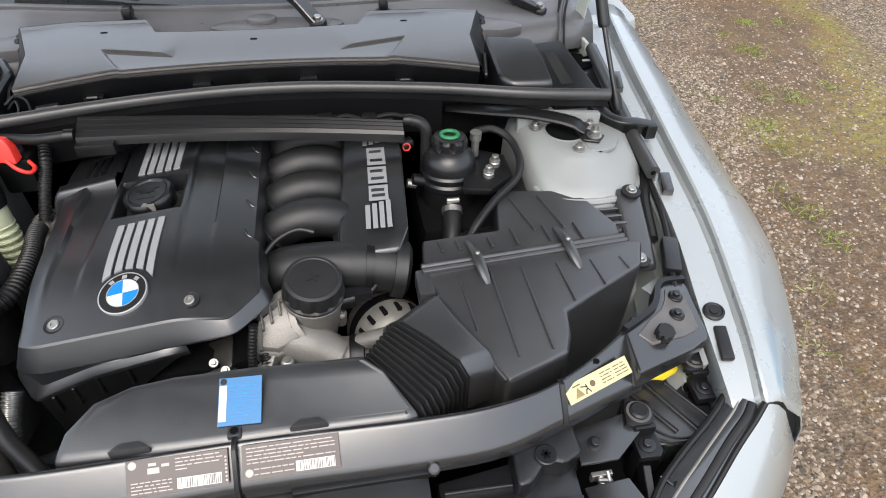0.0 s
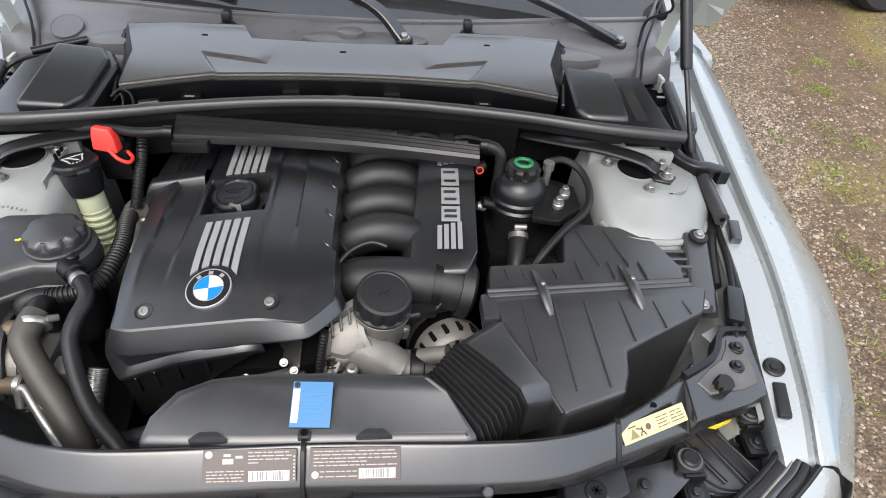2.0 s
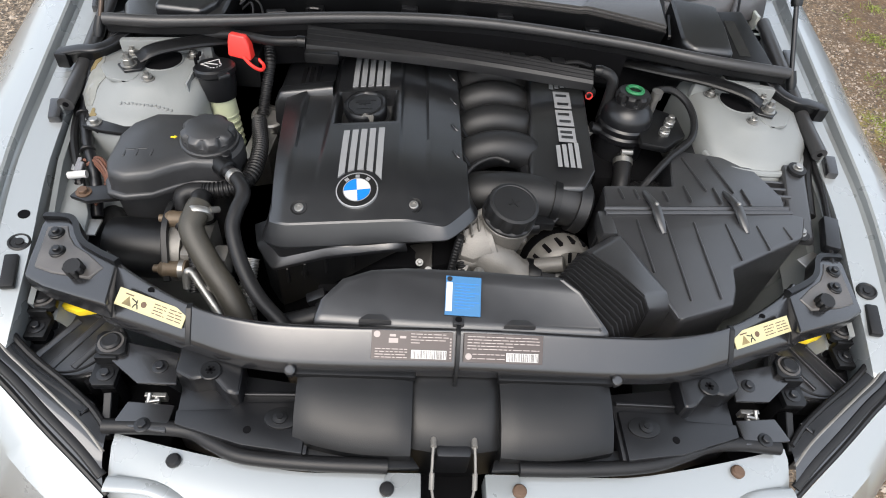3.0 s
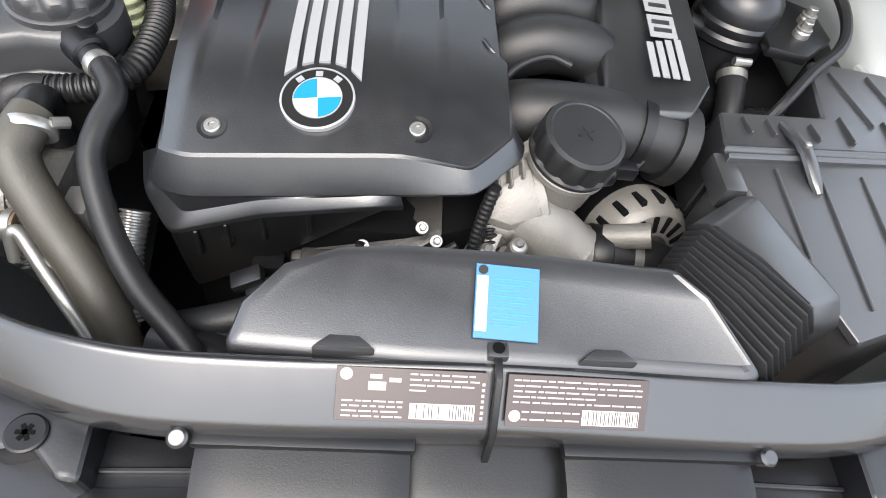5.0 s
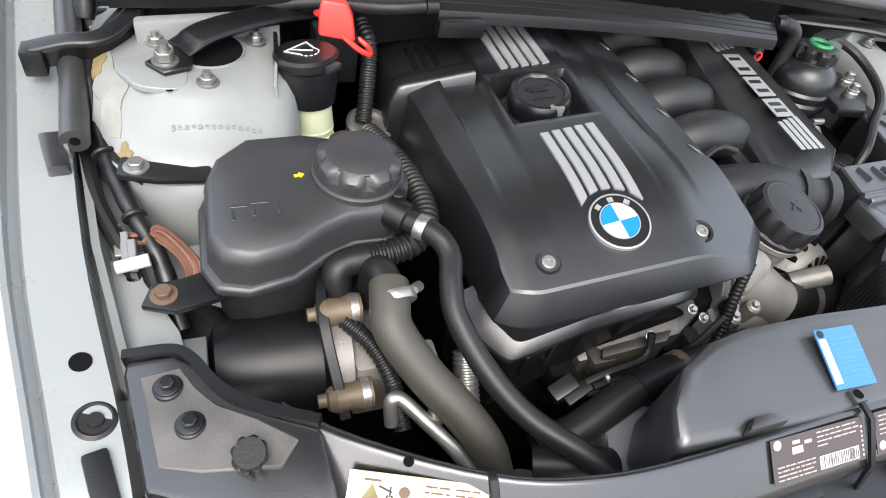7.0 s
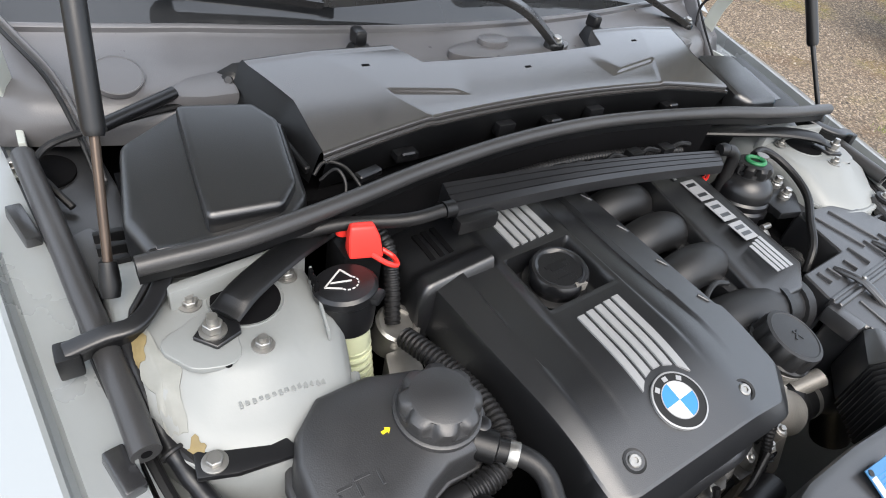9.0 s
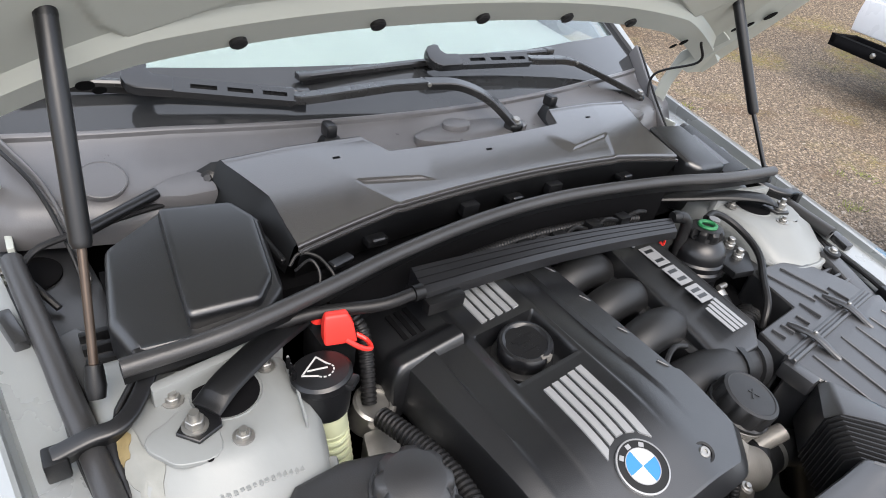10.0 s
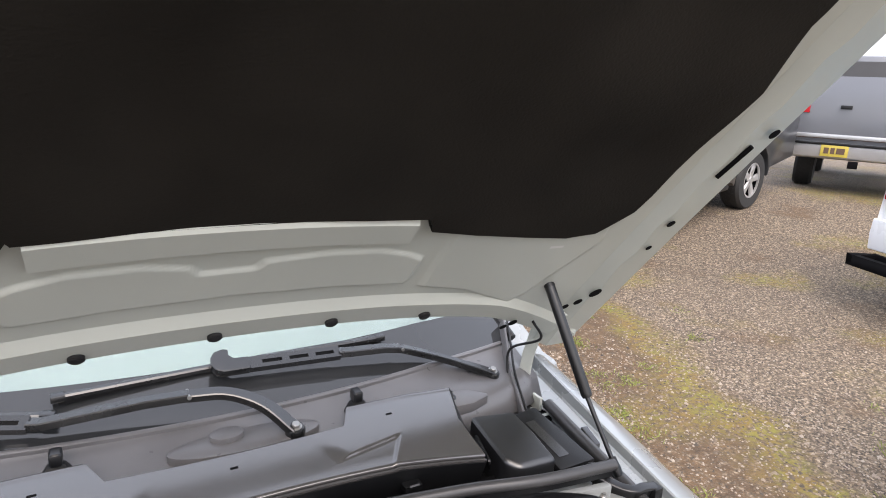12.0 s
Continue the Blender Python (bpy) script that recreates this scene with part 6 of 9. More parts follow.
def air_box():
    t = thing("air_filter_box", (0.38, 0.27, 0.62), "black ribbed plastic air filter box with two clips", "air filter box")
    def zt(x, y):
        return 0.806 + 0.04 * (y - 0.29) if y > 0.285 else 0.802 - 0.14 * (0.285 - y)
    lid = [(0.231, 0.338), (0.350, 0.346), (0.366, 0.432), (0.372, 0.440), (0.500, 0.425), (0.538, 0.335), (0.533, 0.305), (0.226, 0.283)]
    part("lid", bev(prism(lid, 0.70, zt), 0.006, 3), AIRBOX, t)
    body = [(0.224, 0.276), (0.535, 0.298), (0.562, 0.292), (0.546, 0.252), (0.410, 0.186), (0.404, 0.150), (0.392, 0.122), (0.304, 0.092), (0.285, 0.125), (0.238, 0.236)]
    part("body", bev(prism(body, 0.60, zt), 0.008, 3), AIRBOX, t)
    def bar(pts, w=0.0022, h=0.003):
        return bev(sweep([Vector((x, y, zt(x, y) + 0.0005)) for x, y in pts], lambda i, s: [(-w, -h), (w, -h), (w * 0.6, h), (-w * 0.6, h)]), 0.0008, 1)
    part("seam_flange", bev(sweep([Vector((0.222, 0.280, 0.803)), Vector((0.54, 0.304, 0.803))], lambda i, s: [(-0.009, -0.012), (0.009, -0.012), (0.009, 0.004), (0.004, 0.006), (0.002, 0.002), (-0.002, 0.002), (-0.004, 0.006), (-0.009, 0.004)]), 0.001, 1), AIRBOX, t)
    for x0 in (0.258, 0.284, 0.333, 0.372, 0.423, 0.473):
        top = 0.330 if x0 < 0.34 else 0.415 - 0.1 * (x0 - 0.37)
        part("rib", bar([(x0, 0.308), (x0 - 0.004, 0.345 if x0 > 0.35 else top)]), AIRBOX, t)
    for x0 in (0.405, 0.452):
        part("rib", bar([(x0, 0.335), (x0 - 0.02, 0.418)]), AIRBOX, t)
    for x0, y1 in ((0.272, 0.170), (0.318, 0.125), (0.365, 0.130), (0.418, 0.200), (0.47, 0.222), (0.515, 0.245)):
        part("rib", bar([(x0, 0.268), (x0 + 0.008, y1)]), AIRBOX, t)
    for x, y in ((0.303, 0.287), (0.443, 0.298)):
        path = [(-0.006, 0.040, 0.806), (-0.004, 0.028, 0.809), (-0.001, 0.010, 0.812), (0.001, -0.004, 0.812), (0.003, -0.018, 0.808), (0.006, -0.034, 0.801), (0.008, -0.044, 0.796)]
        wide = (0.0040, 0.0060, 0.0072, 0.0080, 0.0080, 0.0070, 0.0040)
        c = part("clip", sweep([Vector((x + p, y + q, r)) for p, q, r in path], lambda i, s: [(wide[i] * math.cos(a), 0.0052 * math.sin(a)) for a in [k * math.pi / 5 for k in range(10)]]), AIRBOX, t)
        part("clip_pin", lathe([(0.0035, 0), (0.0035, 0.004), (0.002, 0.005)], 12, (x + 0.001, y + 0.001, 0.8150)), STEEL, c)
    part("diagonal_edge", bar([(0.238, 0.232), (0.30, 0.094)], 0.003, 0.004), AIRBOX, t)
    part("clip_ear", bev(box(0.212, 0.236, 0.235, 0.285, 0.772, 0.800), 0.005), AIRBOX, t)
    # ribbed inlet beside the lid
    part("side_inlet", bev(prism([(0.500, 0.425), (0.565, 0.430), (0.560, 0.335), (0.538, 0.330)], 0.70, 0.793), 0.004), AIRBOX, t)
    for i in range(5):
        part("inlet_rib", bev(box(0.512 + 0.004 * i, 0.560, 0.412 - i * 0.018, 0.417 - i * 0.018, 0.792, 0.803), 0.001, 1), AIRBOX, t)
    arm = part("mount_arm", bev(loft([[(0.565, 0.415, 0.80), (0.607, 0.412, 0.80), (0.583, 0.262, 0.765), (0.535, 0.265, 0.765)], [(0.566, 0.412, 0.818), (0.604, 0.409, 0.818), (0.580, 0.265, 0.781), (0.539, 0.268, 0.781)]]), 0.006, 3), AIRBOX, t)
    for p in ((0.586, 0.398, 0.817), (0.558, 0.276, 0.780)):
        part("grommet", lathe([(0.0155, -0.002), (0.0155, 0.003), (0.010, 0.004)], 24, p, (0, -0.1, 1)), RUBBER, arm)
        part("bolt", hexbolt(Vector(p) + Vector((0, 0, 0.0035)), (0, -0.1, 1), 0.007, 0.005, 1.3), STEEL, arm)


air_box()


def side_fittings():
    t = thing("wing_bracket", (0.575, 0.225, 0.74), "small bare steel bracket on the inner wing", "bracket")
    part("plate", bev(prism([(0.548, 0.238), (0.585, 0.258), (0.600, 0.228), (0.566, 0.205)], 0.757, 0.760), 0.0008, 1), STEEL, t)
    part("foot", bev(prism([(0.566, 0.205), (0.600, 0.228), (0.602, 0.224), (0.568, 0.201)], 0.735, 0.760), 0.0008, 1), STEEL, t)
    for x, y in ((0.570, 0.230), (0.586, 0.236)):
        part("hole", lathe([(0.003, 0), (0.003, 0.0006)], 12, (x, y, 0.7599)), DARK, t)
    c = thing("cable_connector", (0.60, 0.27, 0.77), "black cable connector with leads along the inner wing", "connector")
    part("housing", bev(sweep([Vector((0.612, 0.300, 0.792)), Vector((0.590, 0.236, 0.786))], lambda i, s: [(-0.012, -0.009), (0.012, -0.009), (0.012, 0.009), (-0.012, 0.009)]), 0.003), GLOSS, c)
    part("lead", tube([(0.590, 0.236, 0.784), (0.575, 0.20, 0.775), (0.53, 0.165, 0.755), (0.47, 0.12, 0.735), (0.40, 0.09, 0.70)], 0.005, 8), RUBBER, c)
    part("lead", tube([(0.612, 0.300, 0.792), (0.628, 0.36, 0.797), (0.640, 0.43, 0.803), (0.652, 0.50, 0.815)], 0.005, 8), RUBBER, c)
    w = thing("wing_harness", (0.63, 0.45, 0.78), "taped black wiring loom along the inner wing", "wiring loom")
    part("loom", tube([(0.605, 0.33, 0.77), (0.618, 0.40, 0.79), (0.642, 0.47, 0.805), (0.648, 0.53, 0.815), (0.63, 0.575, 0.835)], 0.010, 10), RUBBER, w)
    part("loom_branch", corrugated([(0.60, 0.38, 0.75), (0.628, 0.43, 0.775), (0.655, 0.50, 0.79), (0.662, 0.56, 0.81)], 0.007, 0.006), RUBBER, w)
    g = thing("wing_ledge", (-0.60, 0.25, 0.75), "pale painted ledge plate beside the fender flange", "car body panel")
    part("plate", bev(prism([(-0.648, 0.372), (-0.618, 0.345), (-0.595, 0.338), (-0.592, 0.318), (-0.565, 0.262), (-0.556, 0.215), (-0.600, 0.205), (-0.625, 0.235)], 0.735, lambda x, y: 0.757 + 0.06 * (y - 0.28)), 0.003), BAYPAINT, g)
    for x, y in ((-0.602, 0.322), (-0.590, 0.24)):
        part("hole", lathe([(0.004, 0), (0.004, 0.0008)], 14, (x, y, 0.7574 + 0.06 * (y - 0.28))), DARK, g)
    w2 = thing("wing_harness", (-0.63, 0.40, 0.76), "taped black wiring loom along the inner wing", "wiring loom")
    part("taped_loom", corrugated([(-0.628, 0.545, 0.838), (-0.625, 0.49, 0.824), (-0.618, 0.44, 0.806), (-0.600, 0.385, 0.788), (-0.578, 0.335, 0.765), (-0.566, 0.28, 0.73)], 0.0085, 0.026, 0.07), GLOSS, w2, "taped wiring loom")
    for x, y, z in ((-0.618, 0.435, 0.808), (-0.596, 0.372, 0.786)):
        part("cable_tie", lathe([(0.0105, -0.002), (0.0112, 0), (0.0105, 0.002)], 16, (x, y, z), (0.3, -0.9, -0.3)), RUBBER, w2)
    for k in range(3):
        part("connector", bev(sweep([Vector((-0.612 + 0.006 * k, 0.372 - 0.010 * k, 0.776)), Vector((-0.610 + 0.006 * k, 0.338 - 0.008 * k, 0.770))], lambda i, q: [(-0.0035, -0.004), (0.0035, -0.004), (0.0035, 0.004), (-0.0035, 0.004)]), 0.001, 1), SHROUD if k else STEEL, w2)
    part("loom", tube([(-0.655, 0.60, 0.845), (-0.652, 0.54, 0.83), (-0.640, 0.47, 0.80), (-0.628, 0.40, 0.785), (-0.605, 0.34, 0.765), (-0.585, 0.28, 0.72)], 0.0075, 10), RUBBER, w2)
    part("loom_branch", tube([(-0.645, 0.57, 0.84), (-0.628, 0.49, 0.815), (-0.606, 0.425, 0.805), (-0.585, 0.405, 0.80)], 0.006, 10), RUBBER, w2)
    for i in range(7):
        part("lead", tube([(-0.605 + 0.003 * i, 0.365 - 0.004 * i, 0.77 + 0.004 * (i % 3)), (-0.575, 0.345 + 0.003 * i, 0.778 + 0.003 * (i % 2)), (-0.556 + 0.002 * i, 0.32, 0.765), (-0.565, 0.285 + 0.003 * i, 0.75)], 0.0026, 6), COPPER, w2, "brown sleeved lead")
    part("lead_sleeve", rod((-0.612, 0.325, 0.772), (-0.585, 0.328, 0.775), 0.006, 12), WHITE, w2)
    for sd in (-1, 1):
        s = thing("wing_seal", (sd * 0.68, 0.5, 0.80), "black foam rubber strip along the wing flange", "rubber seal", "wing seals")
        run = [(0.637, 0.430, 0.828), (0.643, 0.52, 0.835), (0.652, 0.61, 0.844), (0.659, 0.69, 0.852), (0.674, 0.84, 0.868)]
        part("strip", sweep(spline([(sd * x, y, z) for x, y, z in run], 6), lambda i, q: ring(0.0125, 16)), SEALRUBBER, s)
        part("strip_core", sweep(spline([(sd * x, y - 0.001 * (k == 0), z) for k, (x, y, z) in enumerate(run)], 6), lambda i, q: ring(0.0045, 10)), DARK, s)
        part("carrier", sweep(spline([(sd * (x + 0.008), y, z - 0.012) for x, y, z in run], 6), lambda i, q: [(-0.0015, -0.016), (0.0015, -0.016), (0.0015, 0.010), (-0.0015, 0.010)]), BAYPAINT, s)
        for q in ((0.643, 0.535, 0.826),):
            part("seal_clip", bev(box(sd * q[0] - 0.012, sd * q[0] + 0.012, q[1] - 0.010, q[1] + 0.010, q[2] - 0.018, q[2] + 0.009), 0.003), PLASTIC, s)
        b = thing("seal_bracket", (sd * 0.63, 0.55, 0.84), "black plastic bracket at the end of the cowl seal", "bracket", "seal brackets")
        path = [(0.583, 0.612, 0.884), (0.580, 0.588, 0.876), (0.600, 0.556, 0.868), (0.620, 0.538, 0.866), (0.644, 0.538, 0.864), (0.676, 0.538, 0.856)]
        ctr = spline([(sd * x, y, z) for x, y, z in path], 5)
        part("arm", bev(sweep(ctr, lambda i, q: [(-0.0085, -0.003), (0.0085, -0.003), (0.0085, 0.002), (0.006, 0.004), (-0.006, 0.004), (-0.0085, 0.002)]), 0.001, 1), GLOSS, b)
        part("web", sweep([p + Vector((0, 0, -0.012)) for p in ctr], lambda i, q: [(-0.0015, -0.012), (0.0015, -0.012), (0.0015, 0.010), (-0.0015, 0.010)]), PLASTIC, b)
        part("hook", bev(box(min(sd * 0.664, sd * 0.684), max(sd * 0.664, sd * 0.684), 0.526, 0.550, 0.832, 0.858), 0.003), PLASTIC, b)
        part("flap", bev(loft([[(sd * 0.575, 0.585, 0.80), (sd * 0.632, 0.560, 0.80), (sd * 0.634, 0.566, 0.80), (sd * 0.577, 0.592, 0.80)], [(sd * 0.578, 0.598, 0.888), (sd * 0.618, 0.556, 0.862), (sd * 0.620, 0.562, 0.862), (sd * 0.580, 0.604, 0.888)]]), 0.002, 1), RUBBER, b)


side_fittings()


# ---- strut towers and braces ----
def strut_tower(sd):
    t = thing("strut_tower", (sd * 0.53, 0.50, 0.60), "pale grey painted strut tower with bolts and sealer", "strut tower", "strut towers")
    ring0 = [(0.435, 0.640), (0.432, 0.480), (0.448, 0.415), (0.485, 0.388), (0.545, 0.384), (0.600, 0.402), (0.635, 0.460), (0.645, 0.560), (0.640, 0.668), (0.50, 0.668)]
    def scaled(k, z, dy=0):
        return [(sd * (0.53 + (x - 0.53) * k), 0.53 + (y - 0.53) * k + dy, z if not callable(z) else z(x, y)) for x, y in ring0]
    def sloped(top, drop):
        """The front of the dome falls away more gently than its sides."""
        return lambda x, y: top - drop * smooth01((0.49 - y) / 0.07)
    loops = [scaled(1.04, 0.55), scaled(1.02, 0.70), scaled(1.0, sloped(0.785, 0.010)), scaled(0.985, sloped(0.812, 0.022)), scaled(0.95, sloped(0.829, 0.027)), scaled(0.88, sloped(0.842, 0.030)), scaled(0.76, sloped(0.849, 0.028)), scaled(0.60, sloped(0.850, 0.0195)), scaled(0.48, sloped(0.851, 0.006)), scaled(0.40, 0.851), scaled(0.30, 0.851)]
    g = loft(loops)
    skin = BVHTree.FromPolygons([Vector(p) for p in g[0]], g[1])
    def on_dome(x, y, h=0.0):
        p = skin.ray_cast(Vector((x, y, 1.2)), Vector((0, 0, -1)))[0]
        return (x, y, (p.z if p else 0.80) + h)
    def patch(outline, h):
        c = Vector((sum(p[0] for p in outline) / len(outline), sum(p[1] for p in outline) / len(outline)))
        rings = []
        for k, e in ((1.0, -0.002), (0.96, h), (0.7, h * 1.2), (0.4, h * 1.2), (0.02, h)):
            rings.append([on_dome(c.x + (x - c.x) * k, c.y + (y - c.y) * k, e) for x, y in outline])
        return loft([r + r[:1] for r in rings], closed=False)
    part("dome", g, BAYPAINT, t, sharp=50)
    part("opening", lathe([(0.034, 0), (0.034, 0.0015), (0.030, 0.0022)], 32, (sd * 0.517, 0.545, 0.8508), (0, 0, 1)), DARK, t, "dark round opening")
    part("opening_lip", lathe([(0.0375, -0.001), (0.0365, 0.002), (0.0345, 0.001)], 32, (sd * 0.517, 0.545, 0.8508)), BAYPAINT, t)
    for x, y in ((0.521, 0.483), (0.567, 0.558), (0.468, 0.562)):
        n = part("strut_nut", hexbolt((sd * x, y, 0.851), (0, 0, 1), 0.0078, 0.006, 1.4), STEEL, t)
        part("stud", rod((sd * x, y, 0.855), (sd * x, y, 0.864), 0.004, 10), STEEL, n)
    part("rear_shelf", bev(prism([(sd * 0.44, 0.578), (sd * 0.585, 0.556), (sd * 0.585, 0.570), (sd * 0.44, 0.592)], 0.80, lambda x, y: 0.874), 0.004), BAYPAINT, t)
    part("spring_house", bev(prism([(sd * x, y) for x, y in ((0.43, 0.38), (0.44, 0.30), (0.60, 0.27), (0.62, 0.38))], 0.45, lambda x, y: 0.70 + 0.4 * (y - 0.27)), 0.02, 3), BAYPAINT, t)
    seam = [(0.440, 0.448), (0.452, 0.418), (0.487, 0.400), (0.545, 0.396), (0.597, 0.413), (0.626, 0.462), (0.634, 0.54)]
    part("sealer_seam", tube([(sd * x, y, 0.8045 + 0.001 * math.sin(40 * x)) for x, y in seam], 0.006, 8, 6), BAYPAINT, t, "painted seam sealer")
    part("pressed_pad", bev(prism([(sd * (0.566 + r * 0.034 * math.cos(a)), 0.508 + r * 0.034 * math.sin(a)) for r, a in [(1 + 0.10 * math.sin(3 * k * math.pi / 14 + 1) + 0.06 * math.sin(5 * k * math.pi / 14), k * math.pi / 14) for k in range(28)]], 0.845, 0.8520), 0.0018, 3, 25), BAYPAINT, t)
    part("drain_dot", lathe([(0.0035, 0), (0.0035, 0.0008)], 12, (sd * 0.556, 0.474, 0.8503)), DARK, t)
    if sd < 0:
        number = part("embossed_number", bev(box(-0.5575, -0.5545, 0.4395, 0.4475, on_dome(-0.556, 0.4435)[2] - 0.002, on_dome(-0.556, 0.4435)[2] + 0.0012), 0.0005, 1), BAYPAINT, t)
        for k in range(1, 14):
            x, y = -0.556 + 0.0060 * k, 0.4435 - 0.0002 * k
            z = on_dome(x, y)[2]
            part("embossed_bar", bev(box(x - 0.0016 - 0.0006 * (k % 3 == 1), x + 0.0016, y - 0.004 + 0.001 * (k % 2), y + 0.004, z - 0.003, z + 0.0006), 0.0003, 1), BAYPAINT, number)
        blob = [(0.5 + 0.12 * math.sin(5 * a) + 0.10 * math.sin(3 * a + 1), a) for a in [k * math.pi / 12 for k in range(24)]]
        part("sealer_patch", patch([(-0.610 + 0.030 * r * math.cos(a), 0.488 + 0.11 * r * math.sin(a)) for r, a in blob], 0.0012), SEALER, t, "cream sealer smear")
        part("rust_stain", patch([(-0.622 + 0.016 * r * math.cos(a), 0.530 + 0.036 * r * math.sin(a)) for r, a in blob], 0.0022), STAIN, t, "yellow-brown rust stain")
        part("rust_stain", patch([(-0.602 + 0.020 * r * math.cos(a + 1), 0.425 + 0.018 * r * math.sin(a + 1)) for r, a in blob], 0.0012), STAIN, t, "yellow-brown rust stain")


strut_tower(1)
strut_tower(-1)


def brace(sd):
    t = thing("strut_brace", (sd * 0.56, 0.512, 0.85), "black steel brace bolted to the strut tower", "strut brace", "strut braces")
    part("bar", bev(sweep(spline([(sd * 0.545, 0.520, 0.866), (sd * 0.515, 0.540, 0.874), (sd * 0.46, 0.575, 0.872), (sd * 0.40, 0.612, 0.862), (sd * 0.33, 0.660, 0.848)], 6), lambda i, s: ring(0.0175, 12, 0.0075 - 0.003 * (i < 3))), 0.0005, 1), PLASTIC, t)
    f = part("foot", bev(prism([(sd * 0.577, 0.512), (sd * 0.560, 0.492), (sd * 0.535, 0.502), (sd * 0.530, 0.535), (sd * 0.555, 0.535)], 0.8525, 0.8575), 0.001, 1), GLOSS, t)
    part("bolt", hexbolt((sd * 0.558, 0.512, 0.8575), (0, 0, 1), 0.0095, 0.010, 1.35), STEEL, f)
    part("stud", rod((sd * 0.558, 0.512, 0.86), (sd * 0.558, 0.512, 0.878), 0.005, 12), STEEL, f)


brace(1)
brace(-1)


# ---- coolant tank, washer filler, terminal cover ----
def coolant_tank():
    t = thing("coolant_tank", (-0.46, 0.35, 0.70), "black plastic coolant expansion tank with a ribbed cap", "coolant tank")
    out = [(-0.541, 0.300), (-0.540, 0.370), (-0.528, 0.402), (-0.497, 0.430), (-0.44, 0.434), (-0.385, 0.420), (-0.352, 0.375), (-0.355, 0.325), (-0.375, 0.309), (-0.408, 0.309), (-0.437, 0.297), (-0.468, 0.276), (-0.505, 0.268), (-0.530, 0.276)]
    cx, cy = -0.455, 0.35
    sc = lambda k, z: [(cx + (x - cx) * k, cy + (y - cy) * k, z(x, y) if callable(z) else z) for x, y in out]
    tz = lambda x, y: 0.826 + 0.03 * (y - 0.30)
    part("shell", loft([sc(0.80, 0.66), sc(0.86, 0.68), sc(0.92, 0.772), sc(0.97, 0.782), sc(0.97, 0.788), sc(0.95, 0.795), sc(0.94, lambda x, y: tz(x, y) - 0.014), sc(0.91, lambda x, y: tz(x, y) - 0.004), sc(0.85, tz), sc(0.4, lambda x, y: tz(x, y) + 0.001)]), TANKBLACK, t, sharp=60)
    part("seam_flange", bev(loft([sc(1.02, 0.780), sc(1.03, 0.783), sc(1.03, 0.788), sc(1.0, 0.791)]), 0.001, 1), TANKBLACK, t)
    c = (-0.397, 0.362, 0.815)
    part("filler_neck", lathe([(0.050, -0.02), (0.049, 0.006), (0.042, 0.012), (0.040, 0.026)], 36, c, (0, -0.03, 1)), TANKBLACK, t)
    part("cap", lathe([(0.0395, 0.018), (0.0405, 0.021), (0.0405, 0.030), (0.0395, 0.0345), (0.0365, 0.0375), (0.0315, 0.0395), (0.0300, 0.0405), (0.0, 0.0425)], 96, c, (0, -0.03, 1), flutes=8, depth=0.0060, band=(0.0225, 0.0385)), TANKBLACK, t, "dusty black ribbed screw cap")
    part("cap_collar", lathe([(0.0435, 0.012), (0.0435, 0.0185), (0.041, 0.020)], 36, c, (0, -0.03, 1)), TANKBLACK, t)
    part("arrow_mark", xf(join(box(-0.004, 0.001, -0.0016, 0.0016, 0, 0.0008), prism([(0.001, -0.0038), (0.0055, 0), (0.001, 0.0038)], 0, 0.0008)), pose(-0.452, 0.363, 0.8296, 0, 0, 10)), CLIPYELLOW, t)
    part("round_mark", lathe([(0.0075, 0), (0.0075, 0.0012), (0.004, 0.0012)], 20, (-0.470, 0.392, 0.8290)), RUBBER, t)
    part("bleed_screw", lathe([(0.008, -0.004), (0.008, 0.004), (0.006, 0.005)], 18, (-0.366, 0.330, 0.828), (0, -0.1, 1)), GLOSS, t)
    for k, (x0, x1, y0, y1) in enumerate(((-0.514, -0.511, 0.315, 0.350), (-0.514, -0.500, 0.330, 0.333), (-0.497, -0.494, 0.318, 0.350), (-0.497, -0.480, 0.347, 0.350), (-0.497, -0.482, 0.333, 0.336), (-0.476, -0.473, 0.320, 0.350))):
        part("moulded_mark", bev(box(x0, x1, y0, y1, 0.82, 0.8268 + 0.03 * (y0 - 0.30)), 0.0003, 1), TANKBLACK, t)
    for pts, z, c, m in (([(-0.607, 0.400), (-0.604, 0.424), (-0.580, 0.428), (-0.530, 0.412), (-0.520, 0.385), (-0.575, 0.390)], 0.806, (-0.590, 0.408), STEEL), ([(-0.592, 0.278), (-0.584, 0.300), (-0.560, 0.303), (-0.520, 0.315), (-0.515, 0.280), (-0.565, 0.268)], 0.768, (-0.574, 0.286), RUST)):
        l = part("mount_lug", bev(prism(pts, z, z + 0.007), 0.002, 2), GLOSS, t)
        part("bolt", hexbolt((c[0], c[1], z + 0.007), (0, 0, 1), 0.0075, 0.006, 1.5), m, l)


coolant_tank()


